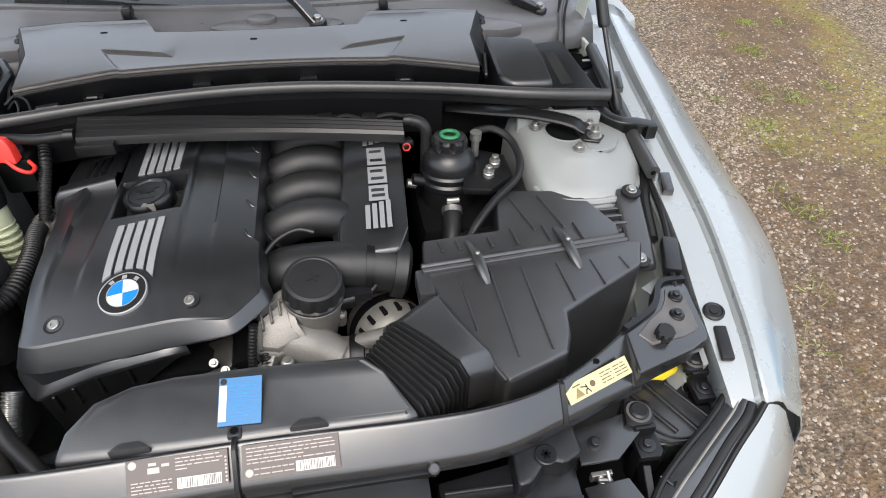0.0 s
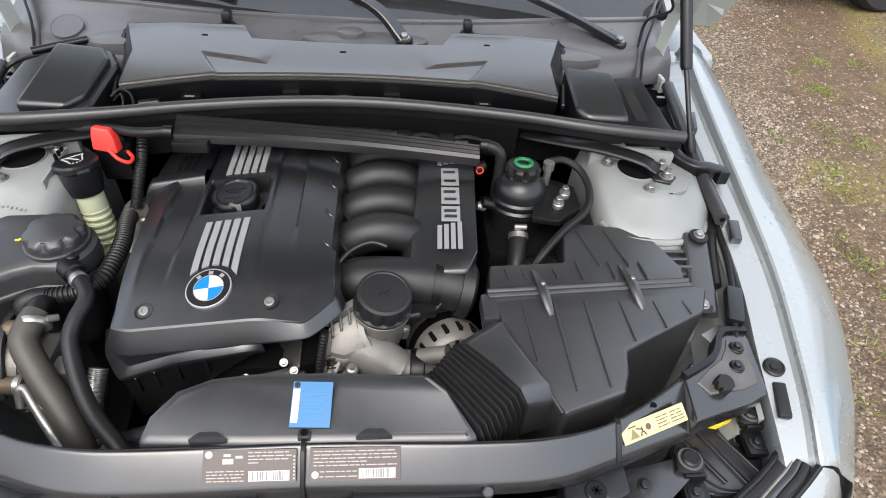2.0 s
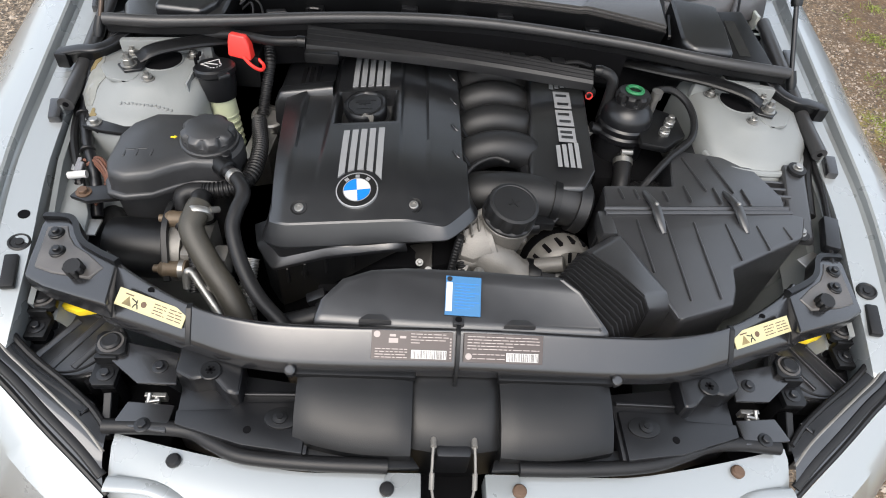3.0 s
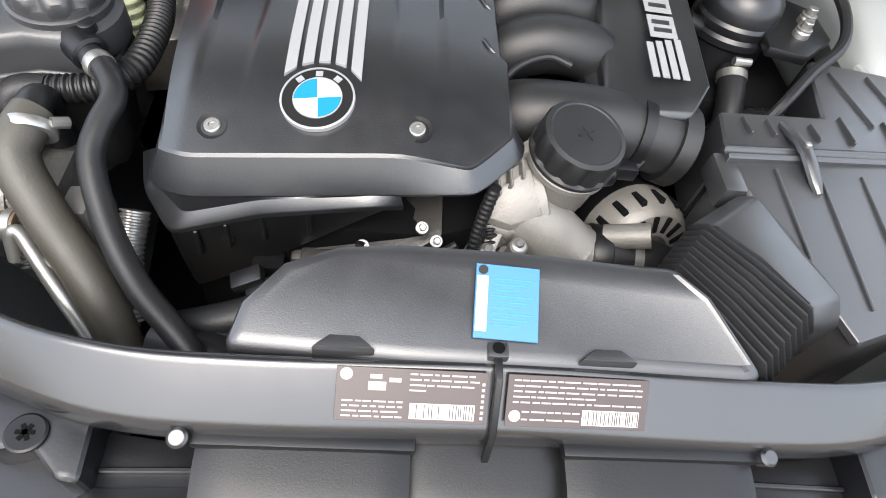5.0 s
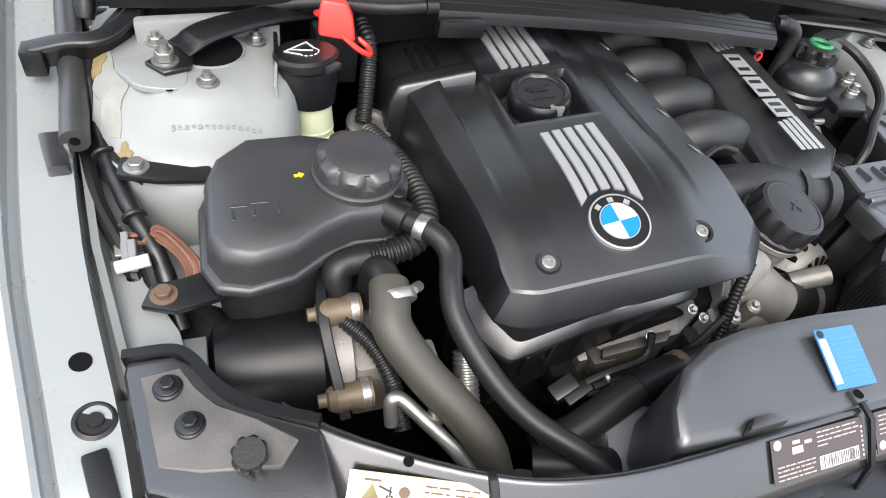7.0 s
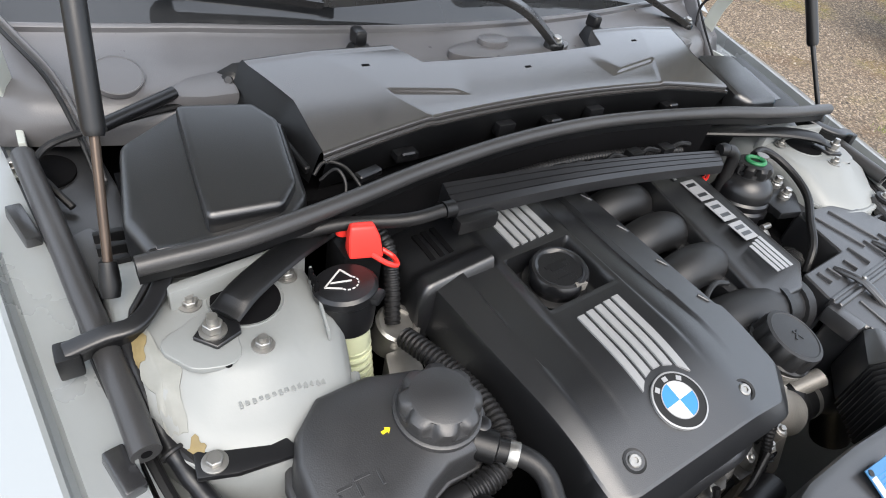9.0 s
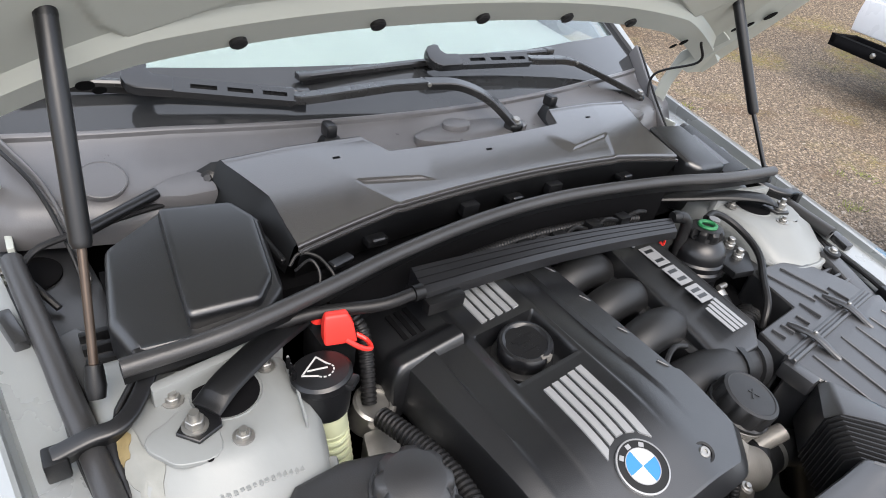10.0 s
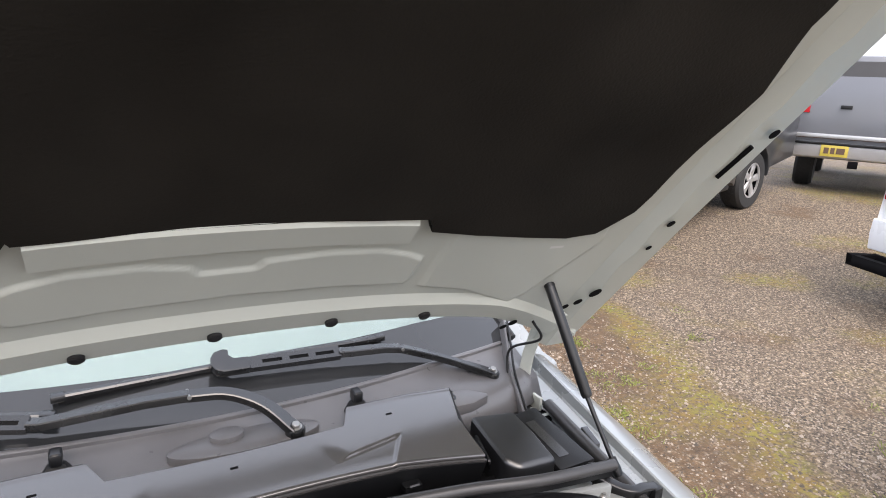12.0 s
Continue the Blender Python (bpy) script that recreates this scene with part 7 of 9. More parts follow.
def washer():
    t = thing("washer_filler", (-0.41, 0.50, 0.66), "washer filler neck with a black cap and yellowed tube", "washer filler")
    ax = Vector((-0.10, 0.13, 1)).normalized()
    c = Vector((-0.418, 0.514, 0.828))
    part("tube", lathe([(0.017, -0.14), (0.019, -0.06), (0.022, -0.05), (0.022, -0.006)], 24, c, ax), TANK, t)
    for k in range(6):
        part("tube_ring", lathe([(0.0215, 0), (0.0225, 0.003), (0.0215, 0.006)], 24, c - ax * (0.055 + 0.012 * k), ax), TANK, t)
    part("collar", lathe([(0.026, -0.02), (0.030, 0.0), (0.031, 0.022), (0.0345, 0.026), (0.0345, 0.034), (0.031, 0.037), (0.0, 0.037)], 36, c, ax), GLOSS, t, "black hinged cap")
    m = frame_of(c + ax * 0.0372, ax)
    sym = [box(-0.013, 0.013, -0.0125, -0.011, 0, 0.0006), xf(box(-0.0008, 0.0008, -0.0075, 0.0075, 0, 0.0006), pose(-0.0105, -0.005, 0, 0, 0, -18)), xf(box(-0.0008, 0.0008, -0.0075, 0.0075, 0, 0.0006), pose(0.0105, -0.005, 0, 0, 0, 18)), xf(box(-0.0008, 0.0008, -0.009, 0.009, 0, 0.0006), pose(0.001, -0.003, 0, 0, 0, 35))]
    sym += [xf(box(-0.0012, 0.0012, -0.0006, 0.0006, 0, 0.0006), pose(0.0085 * math.cos(a), 0.004 + 0.0075 * math.sin(a), 0, 0, 0, math.degrees(a) + 90)) for a in [math.pi * k / 6 for k in range(7)]]
    part("screen_symbol", xf(join(*sym), m @ pose(0, 0, 0, 0, 0, 0) @ Matrix.Scale(1.25, 4)), WHITE, t)
    part("cap_tab", bev(xf(box(-0.010, 0.010, 0.030, 0.042, 0.024, 0.033), frame_of(c, ax)), 0.003), GLOSS, t)
    br = part("support_plate", bev(loft([[(-0.455, 0.470, 0.80), (-0.447, 0.555, 0.80), (-0.444, 0.555, 0.80), (-0.452, 0.470, 0.80)], [(-0.460, 0.475, 0.852), (-0.448, 0.552, 0.868), (-0.445, 0.552, 0.868), (-0.457, 0.475, 0.852)]]), 0.0008, 1), BAYPAINT, t, "pale slotted support plate")
    for k in range(3):
        part("slot", bev(box(-0.4535 + 0.001 * k, -0.4495 + 0.001 * k, 0.520 + 0.010 * k, 0.525 + 0.010 * k, 0.858, 0.872), 0.0005, 1), DARK, br)


washer()


def terminal():
    t = thing("jump_terminal", (-0.385, 0.56, 0.84), "positive jump terminal with a red hinged cover", "battery terminal")
    part("post_block", bev(box(-0.405, -0.355, 0.555, 0.605, 0.80, 0.862), 0.006), PLASTIC, t)
    part("red_cover", bev(loft([[(-0.404, 0.546, 0.866), (-0.364, 0.540, 0.862), (-0.360, 0.560, 0.862), (-0.400, 0.567, 0.866)], [(-0.403, 0.552, 0.890), (-0.367, 0.547, 0.886), (-0.363, 0.564, 0.885), (-0.399, 0.569, 0.889)], [(-0.400, 0.556, 0.903), (-0.373, 0.552, 0.901), (-0.371, 0.564, 0.900), (-0.397, 0.567, 0.902)]]), 0.004, 3), RED, t, "red plastic cover")
    part("strap", tube([(-0.378, 0.545, 0.868), (-0.362, 0.534, 0.858), (-0.348, 0.536, 0.850), (-0.346, 0.550, 0.850), (-0.356, 0.560, 0.856)], 0.0032, 8), RED, t, "red plastic strap")
    part("red_nut", lathe([(0.008, 0), (0.008, 0.012)], 12, (-0.395, 0.585, 0.872), (0, 0, 1)), RED, t)
    part("cable_sleeve", corrugated([(-0.345, 0.60, 0.855), (-0.340, 0.572, 0.842), (-0.345, 0.545, 0.81), (-0.352, 0.52, 0.77)], 0.0095, 0.006), RUBBER, t)


terminal()


# ---- power steering reservoir and right side plumbing ----
def reservoir():
    t = thing("steering_fluid_reservoir", (0.305, 0.50, 0.75), "black steering fluid reservoir with a green cap ring", "fluid reservoir")
    ax = Vector((0, 0.08, 1)).normalized()
    c = Vector((0.304, 0.510, 0.80))
    part("bowl", lathe([(0.044, -0.06), (0.0455, -0.012), (0.050, -0.008), (0.0505, 0.0), (0.047, 0.004), (0.0485, 0.007), (0.0485, 0.014), (0.0455, 0.018), (0.0455, 0.030), (0.043, 0.040), (0.035, 0.050), (0.028, 0.054), (0.027, 0.062)], 44, c, ax), GLOSS, t)
    cap = part("cap", lathe([(0.0285, 0.056), (0.031, 0.060), (0.031, 0.070), (0.027, 0.0745), (0.023, 0.076), (0.0, 0.0745)], 64, c, ax, flutes=8, depth=0.008, band=(0.058, 0.072)), RUBBER, t, "black lobed cap")
    m = frame_of(c + ax * 0.0775, ax)
    rt = [[m @ Vector(((0.0138 + 0.0036 * math.cos(v)) * math.cos(u), (0.0138 + 0.0036 * math.cos(v)) * math.sin(u), 0.0035 * math.sin(v))) for v in [2 * math.pi * q / 8 for q in range(8)]] for u in [2 * math.pi * k / 32 for k in range(33)]]
    part("green_ring", loft(rt, cap=False), GREEN, cap, "green plastic ring")
    part("level_boss", lathe([(0.010, 0), (0.010, 0.02), (0.006, 0.022)], 14, c + Vector((-0.045, -0.01, 0.0)), (-1, 0, 0.3)), PLASTIC, t)
    part("bracket", bev(prism([(0.315, 0.44), (0.36, 0.43), (0.405, 0.47), (0.405, 0.53), (0.36, 0.555), (0.33, 0.53)], 0.808, 0.822), 0.004), PLASTIC, t)
    for x, y, h in ((0.363, 0.469, 0.018), (0.380, 0.498, 0.02)):
        s = part("damper", lathe([(0.0095, 0), (0.0095, h * 0.35), (0.0075, h * 0.5)], 18, (x, y, 0.822)), STEEL, t)
        part("nut", hexbolt((x, y, 0.822 + h * 0.5), (0, 0, 1), 0.0065, 0.008, 1.4), STEEL, s)
    part("valve", lathe([(0.007, 0), (0.007, 0.03), (0.010, 0.031), (0.010, 0.045)], 14, (0.352, 0.53, 0.825)), STEEL, t)
    part("pressure_pipe", tube([(0.352, 0.545, 0.862), (0.385, 0.55, 0.862), (0.412, 0.53, 0.852), (0.420, 0.49, 0.838), (0.405, 0.45, 0.826), (0.36, 0.41, 0.815), (0.325, 0.375, 0.80), (0.30, 0.355, 0.77)], 0.0065, 10), RUBBER, t)
    part("return_hose", tube([(0.300, 0.455, 0.775), (0.296, 0.43, 0.768), (0.288, 0.39, 0.745), (0.275, 0.35, 0.70)], 0.016, 16), RUBBER, t)
    part("hose_clamp", lathe([(0.0175, 0), (0.0175, 0.010)], 22, (0.299, 0.449, 0.775), (-0.1, -0.8, -0.4)), STEEL, t)
    part("clamp_screw", rod((0.289, 0.445, 0.795), (0.309, 0.445, 0.795), 0.005, 10), STEEL, t)
    part("lower_block", bev(box(0.245, 0.40, 0.42, 0.60, 0.60, 0.755), 0.02), DARK, t)
    part("union_bolt", lathe([(0.008, 0), (0.008, 0.015)], 12, (0.245, 0.50, 0.795), (-1, 0, 0.2)), STEEL, t)
    part("tower_edge_cover", bev(prism([(0.385, 0.40), (0.425, 0.43), (0.43, 0.50), (0.395, 0.47)], 0.70, 0.80), 0.004), PLASTIC, t)
    h = thing("air_box_hose", (0.30, 0.38, 0.68), "corrugated black hose behind the air box", "rubber hose")
    part("hose", corrugated([(0.27, 0.36, 0.72), (0.31, 0.385, 0.735), (0.36, 0.40, 0.73)], 0.03, 0.008), RUBBER, h)


reservoir()


def rear_fittings():
    t = thing("sensor_connector", (0.236, 0.56, 0.84), "black sensor plug with a red locking ring", "connector")
    part("plug", rod((0.228, 0.552, 0.838), (0.246, 0.560, 0.842), 0.010, 16), PLASTIC, t)
    part("red_ring", lathe([(0.0070, 0), (0.0070, 0.004), (0.0050, 0.004), (0.0050, 0)], 20, (0.236, 0.548, 0.840), (0, -1, 0.3), cap=False), RED, t, "red locking ring")
    rnd = random.Random(21)
    for i in range(5):
        x = -0.12 + 0.075 * i
        p = thing("loom_clip", (x, 0.600, 0.872), "black wiring clip with leads behind the engine", "cable clip", "wiring clips")
        part("block", bev(box(x - 0.014, x + 0.012, 0.592, 0.612, 0.862, 0.876 + 0.004 * (i % 2)), 0.003), PLASTIC if i % 2 else GLOSS, p)
        part("lead", tube([(x + 0.012, 0.602, 0.870), (x + 0.035, 0.606 + rnd.uniform(-0.008, 0.008), 0.874), (x + 0.062, 0.602, 0.868)], 0.004, 8), RUBBER, p)
    l = thing("rear_loom", (0, 0.62, 0.86), "corrugated black wiring loom along the bulkhead", "wiring loom")
    part("sleeve", corrugated([(-0.26, 0.592, 0.868), (-0.13, 0.620, 0.866), (0.0, 0.628, 0.864), (0.12, 0.618, 0.862), (0.22, 0.60, 0.86)], 0.008, 0.006), RUBBER, l)
    h = thing("cowl_cable", (-0.39, 0.63, 0.90), "thin taped cables beside the cowl box", "cable")
    part("cable", tube([(-0.40, 0.655, 0.905), (-0.385, 0.662, 0.915), (-0.365, 0.652, 0.912), (-0.355, 0.63, 0.900), (-0.352, 0.615, 0.885)], 0.0022, 8), RUBBER, h)
    part("cable", tube([(-0.395, 0.650, 0.90), (-0.378, 0.645, 0.915), (-0.372, 0.63, 0.905), (-0.38, 0.612, 0.885)], 0.002, 8), RUBBER, h)
    part("plug", bev(sweep([Vector((-0.352, 0.640, 0.900)), Vector((-0.318, 0.650, 0.900))], lambda i, s: [(-0.007, -0.005), (0.007, -0.005), (0.007, 0.005), (-0.007, 0.005)]), 0.002, 1), GLOSS, h)


rear_fittings()


# ---- left side plumbing ----
def plumbing():
    t = thing("coolant_vent_hose", (-0.33, 0.2, 0.74), "slim grey-black rubber hose with a steel clamp", "rubber hose")
    part("hose", tube([(-0.366, 0.314, 0.814), (-0.341, 0.288, 0.815), (-0.331, 0.266, 0.808), (-0.337, 0.238, 0.799), (-0.338, 0.211, 0.787), (-0.320, 0.168, 0.764), (-0.291, 0.126, 0.745), (-0.250, 0.085, 0.735), (-0.225, 0.055, 0.72)], 0.0108, 16, 8), RUBBER, t)
    part("clamp", lathe([(0.0122, 0), (0.0126, 0.001), (0.0126, 0.009), (0.0122, 0.010)], 20, (-0.353, 0.3005, 0.8145), (0.7, -0.7, 0.02)), STEEL, t)
    part("nipple", lathe([(0.016, 0), (0.016, 0.022), (0.013, 0.024)], 20, (-0.377, 0.326, 0.814), (0.7, -0.65, -0.05)), PLASTIC, t)
    b = thing("coolant_hose", (-0.37, 0.17, 0.70), "thick brown-grey dusty coolant hose", "rubber hose")
    part("hose", tube([(-0.391, 0.250, 0.797), (-0.394, 0.232, 0.794), (-0.395, 0.210, 0.784), (-0.372, 0.179, 0.757), (-0.342, 0.146, 0.732), (-0.322, 0.120, 0.706), (-0.310, 0.098, 0.66)], 0.0178, 22, 8), HOSE, b)
    part("clamp", lathe([(0.0202, 0), (0.0207, 0.001), (0.0207, 0.008), (0.0202, 0.009)], 26, (-0.3905, 0.240, 0.7945), (0.08, -0.9, -0.35)), STEEL, b)
    part("clamp_screw", rod((-0.373, 0.238, 0.800), (-0.364, 0.246, 0.794), 0.005, 10), STEEL, b)
    part("pipe_end", tube([(-0.392, 0.246, 0.797), (-0.394, 0.264, 0.797), (-0.396, 0.276, 0.782), (-0.398, 0.28, 0.74)], 0.0140, 18), RUBBER, b)
    part("lower_clamp", lathe([(0.027, 0), (0.027, 0.008)], 24, (-0.302, 0.088, 0.682), (0.3, -0.5, -0.8)), STEEL, b)
    c = thing("breather_hose", (-0.41, 0.31, 0.74), "corrugated black breather hose with an elbow", "rubber hose")
    part("hose", corrugated([(-0.402, 0.293, 0.784), (-0.376, 0.295, 0.787), (-0.352, 0.302, 0.790), (-0.334, 0.325, 0.792), (-0.330, 0.365, 0.792), (-0.334, 0.41, 0.788), (-0.345, 0.458, 0.782), (-0.352, 0.49, 0.775)], 0.0125, 0.0065, 0.16), RUBBER, c)
    part("elbow", tube([(-0.398, 0.293, 0.784), (-0.418, 0.292, 0.783), (-0.429, 0.287, 0.778), (-0.429, 0.281, 0.765), (-0.428, 0.276, 0.745)], 0.0138, 16), RUBBER, c)
    part("socket", lathe([(0.017, 0), (0.0175, 0.004), (0.0165, 0.006), (0.0175, 0.010), (0.0165, 0.012), (0.0175, 0.016), (0.015, 0.020)], 22, (-0.428, 0.280, 0.758), (0, -0.25, -0.95)), PLASTIC, c)
    p = thing("air_pump", (-0.50, 0.24, 0.64), "black secondary air pump with a steel strap and brass mounts", "air pump")
    part("motor", lathe([(0.030, -0.058), (0.044, -0.050), (0.047, -0.035), (0.047, 0.040), (0.040, 0.046)], 36, (-0.490, 0.248, 0.700), (1, -0.02, 0)), PLASTIC, p)
    part("housing", lathe([(0.062, 0), (0.064, 0.010), (0.062, 0.045), (0.045, 0.055)], 36, (-0.570, 0.275, 0.665), (-0.1, 0.1, 1)), PLASTIC, p)
    part("collar", lathe([(0.049, 0), (0.049, 0.020)], 36, (-0.444, 0.247, 0.700), (1, -0.02, 0)), ALU, p)
    part("flange_body", bev(box(-0.425, -0.385, 0.205, 0.290, 0.65, 0.735), 0.008), ALU, p)
    part("strap", bev(sweep(spline([(-0.438, 0.298, 0.768), (-0.446, 0.270, 0.767), (-0.447, 0.235, 0.756), (-0.442, 0.200, 0.728), (-0.438, 0.178, 0.705)], 5), lambda i, s: [(-0.005, -0.0035), (0.005, -0.0035), (0.005, 0.0035), (-0.005, 0.0035)]), 0.001, 1), PLASTIC, p)
    for y, z in ((0.264, 0.757), (0.200, 0.715)):
        m = part("mount", lathe([(0.006, -0.036), (0.0065, -0.029), (0.010, -0.027), (0.0135, -0.020), (0.012, -0.006), (0.0145, 0.002), (0.0145, 0.012), (0.010, 0.014)], 22, (-0.424, y - 0.006, z), (1, 0, 0)), BRASS, p)
        part("mount_band", lathe([(0.0152, 0.0), (0.0152, 0.007)], 22, (-0.422, y - 0.006, z), (1, 0, 0)), STEEL, m)
    part("cable", corrugated([(-0.428, 0.248, 0.755), (-0.408, 0.222, 0.748), (-0.396, 0.190, 0.735), (-0.392, 0.155, 0.71)], 0.0075, 0.005), RUBBER, p)
    part("intake_pipe", tube([(-0.56, 0.31, 0.70), (-0.535, 0.27, 0.71), (-0.525, 0.22, 0.70), (-0.53, 0.17, 0.66)], 0.022, 18), RUBBER, p)
    part("wing_plate", bev(box(-0.585, -0.545, 0.225, 0.258, 0.745, 0.748), 0.0008, 1), STEEL, p)
    a = thing("refrigerant_pipe", (-0.38, 0.16, 0.70), "bright aluminium refrigerant pipe with a black service cap", "metal pipe")
    part("pipe", tube([(-0.402, 0.160, 0.715), (-0.402, 0.170, 0.735), (-0.394, 0.170, 0.738), (-0.378, 0.152, 0.730), (-0.355, 0.126, 0.715), (-0.335, 0.105, 0.69)], 0.0065, 12), STEEL, a)
    part("service_port", rod((-0.368, 0.148, 0.715), (-0.360, 0.162, 0.742), 0.008, 14), STEEL, a)
    part("service_cap", lathe([(0.0115, 0), (0.0115, 0.018), (0.009, 0.020)], 24, (-0.362, 0.158, 0.735), (0.2, 0.35, 1), flutes=8, depth=0.0015, band=(0, 0.019)), RUBBER, a)
    part("fitting", bev(box(-0.372, -0.350, 0.19, 0.222, 0.70, 0.745), 0.005), ALU, a)
    q = thing("radiator_hose", (-0.2, 0.15, 0.68), "black radiator hose crossing before the engine", "rubber hose")
    part("hose", tube([(-0.27, 0.115, 0.69), (-0.22, 0.125, 0.70), (-0.15, 0.145, 0.715), (-0.09, 0.155, 0.72), (-0.03, 0.16, 0.71)], 0.017, 16), RUBBER, q)
    part("band", lathe([(0.019, 0), (0.019, 0.012)], 20, (-0.155, 0.1435, 0.7135), (0.9, 0.3, 0.15)), PLASTIC, q)
    part("paper_tag", lathe([(0.0176, 0), (0.0176, 0.022)], 20, (-0.115, 0.151, 0.718), (0.9, 0.2, 0.1)), RUST, q, "faded pink paper tag")
    part("second_hose", tube([(-0.28, 0.105, 0.69), (-0.24, 0.09, 0.70), (-0.21, 0.085, 0.69)], 0.019, 16), RUBBER, q)
    w = thing("shroud_panel", (-0.2, 0.1, 0.6), "grey plastic fan shroud panel behind the rail", "fan shroud")
    part("panel", bev(prism([(-0.236, 0.092), (-0.185, 0.138), (-0.135, 0.145), (-0.120, 0.085), (-0.150, 0.060), (-0.22, 0.060)], 0.60, lambda x, y: 0.700 + 0.05 * (x + 0.2)), 0.003), SHROUD, w)
    part("step", bev(prism([(-0.262, 0.085), (-0.213, 0.128), (-0.196, 0.124), (-0.222, 0.060), (-0.25, 0.060)], 0.60, 0.705), 0.003), DUSTY, w)
    k = thing("front_casting", (-0.12, 0.22, 0.66), "oily cast timing case with leads and bolts below the engine cover", "engine casing")
    part("casing", bev(prism([(-0.185, 0.196), (-0.075, 0.190), (-0.045, 0.205), (-0.045, 0.25), (-0.185, 0.25)], 0.60, lambda x, y: 0.698 + 0.30 * (x + 0.165) + 0.25 * (y - 0.2)), 0.004), OILY, k)
    part("flange", bev(prism([(-0.166, 0.188), (-0.095, 0.184), (-0.082, 0.196), (-0.160, 0.200)], 0.680, lambda x, y: 0.706 + 0.25 * (x + 0.165)), 0.003), OILY, k)
    for x, y, z in ((-0.118, 0.190, 0.730), (-0.066, 0.202, 0.748), (-0.052, 0.194, 0.740), (-0.158, 0.162, 0.692)):
        part("bolt", hexbolt(Vector((x, y, z)), (0.1, -0.5, 0.9), 0.0038, 0.004), STEEL, k)
    part("connector", bev(sweep([Vector((-0.232, 0.165, 0.690)), Vector((-0.205, 0.172, 0.700))], lambda i, s: [(-0.009, -0.007), (0.009, -0.007), (0.009, 0.007), (-0.009, 0.007)]), 0.003, 2), GLOSS, k)
    part("connector", bev(sweep([Vector((-0.218, 0.158, 0.686)), Vector((-0.190, 0.166, 0.697))], lambda i, s: [(-0.007, -0.006), (0.007, -0.006), (0.007, 0.006), (-0.007, 0.006)]), 0.002, 2), PLASTIC, k)
    part("lead", tube([(-0.195, 0.168, 0.700), (-0.165, 0.170, 0.710), (-0.135, 0.172, 0.714), (-0.122, 0.178, 0.722), (-0.120, 0.188, 0.738)], 0.0042, 10), RUBBER, k)
    part("lead", tube([(-0.188, 0.162, 0.698), (-0.150, 0.162, 0.706), (-0.110, 0.165, 0.716), (-0.070, 0.172, 0.728), (-0.035, 0.185, 0.75)], 0.0038, 10), RUBBER, k)
    part("lead", tube([(-0.195, 0.160, 0.692), (-0.150, 0.155, 0.698), (-0.110, 0.158, 0.706), (-0.060, 0.165, 0.715)], 0.0045, 10), RUBBER, k)
    part("tie_band", lathe([(0.006, 0), (0.006, 0.004)], 14, (-0.176, 0.165, 0.705), (0.95, 0.1, 0.2)), STEEL, k)
    s = thing("pump_hose", (-0.31, 0.17, 0.66), "bright corrugated metal sleeve beside the engine", "metal sleeve")
    part("sleeve", corrugated([(-0.318, 0.21, 0.73), (-0.322, 0.175, 0.70), (-0.318, 0.14, 0.66)], 0.012, 0.005), STEEL, s)
    e = thing("exhaust_shield", (-0.345, 0.47, 0.68), "crinkled bright heat shield beside the engine cover", "heat shield")
    part("shield", bev(prism([(-0.385, 0.44), (-0.335, 0.455), (-0.325, 0.50), (-0.37, 0.50)], 0.66, lambda x, y: 0.735 + 0.3 * (y - 0.47)), 0.004), STEEL, e)
    v = thing("vacuum_canister", (-0.362, 0.505, 0.74), "plated round canister beside the washer filler", "canister")
    part("canister", lathe([(0.026, -0.03), (0.027, 0.006), (0.0285, 0.008), (0.0285, 0.012), (0.025, 0.015), (0.019, 0.015), (0.019, 0.011), (0.0, 0.011)], 32, (-0.345, 0.522, 0.755), (0.1, -0.2, 1)), STEEL, v)


plumbing()


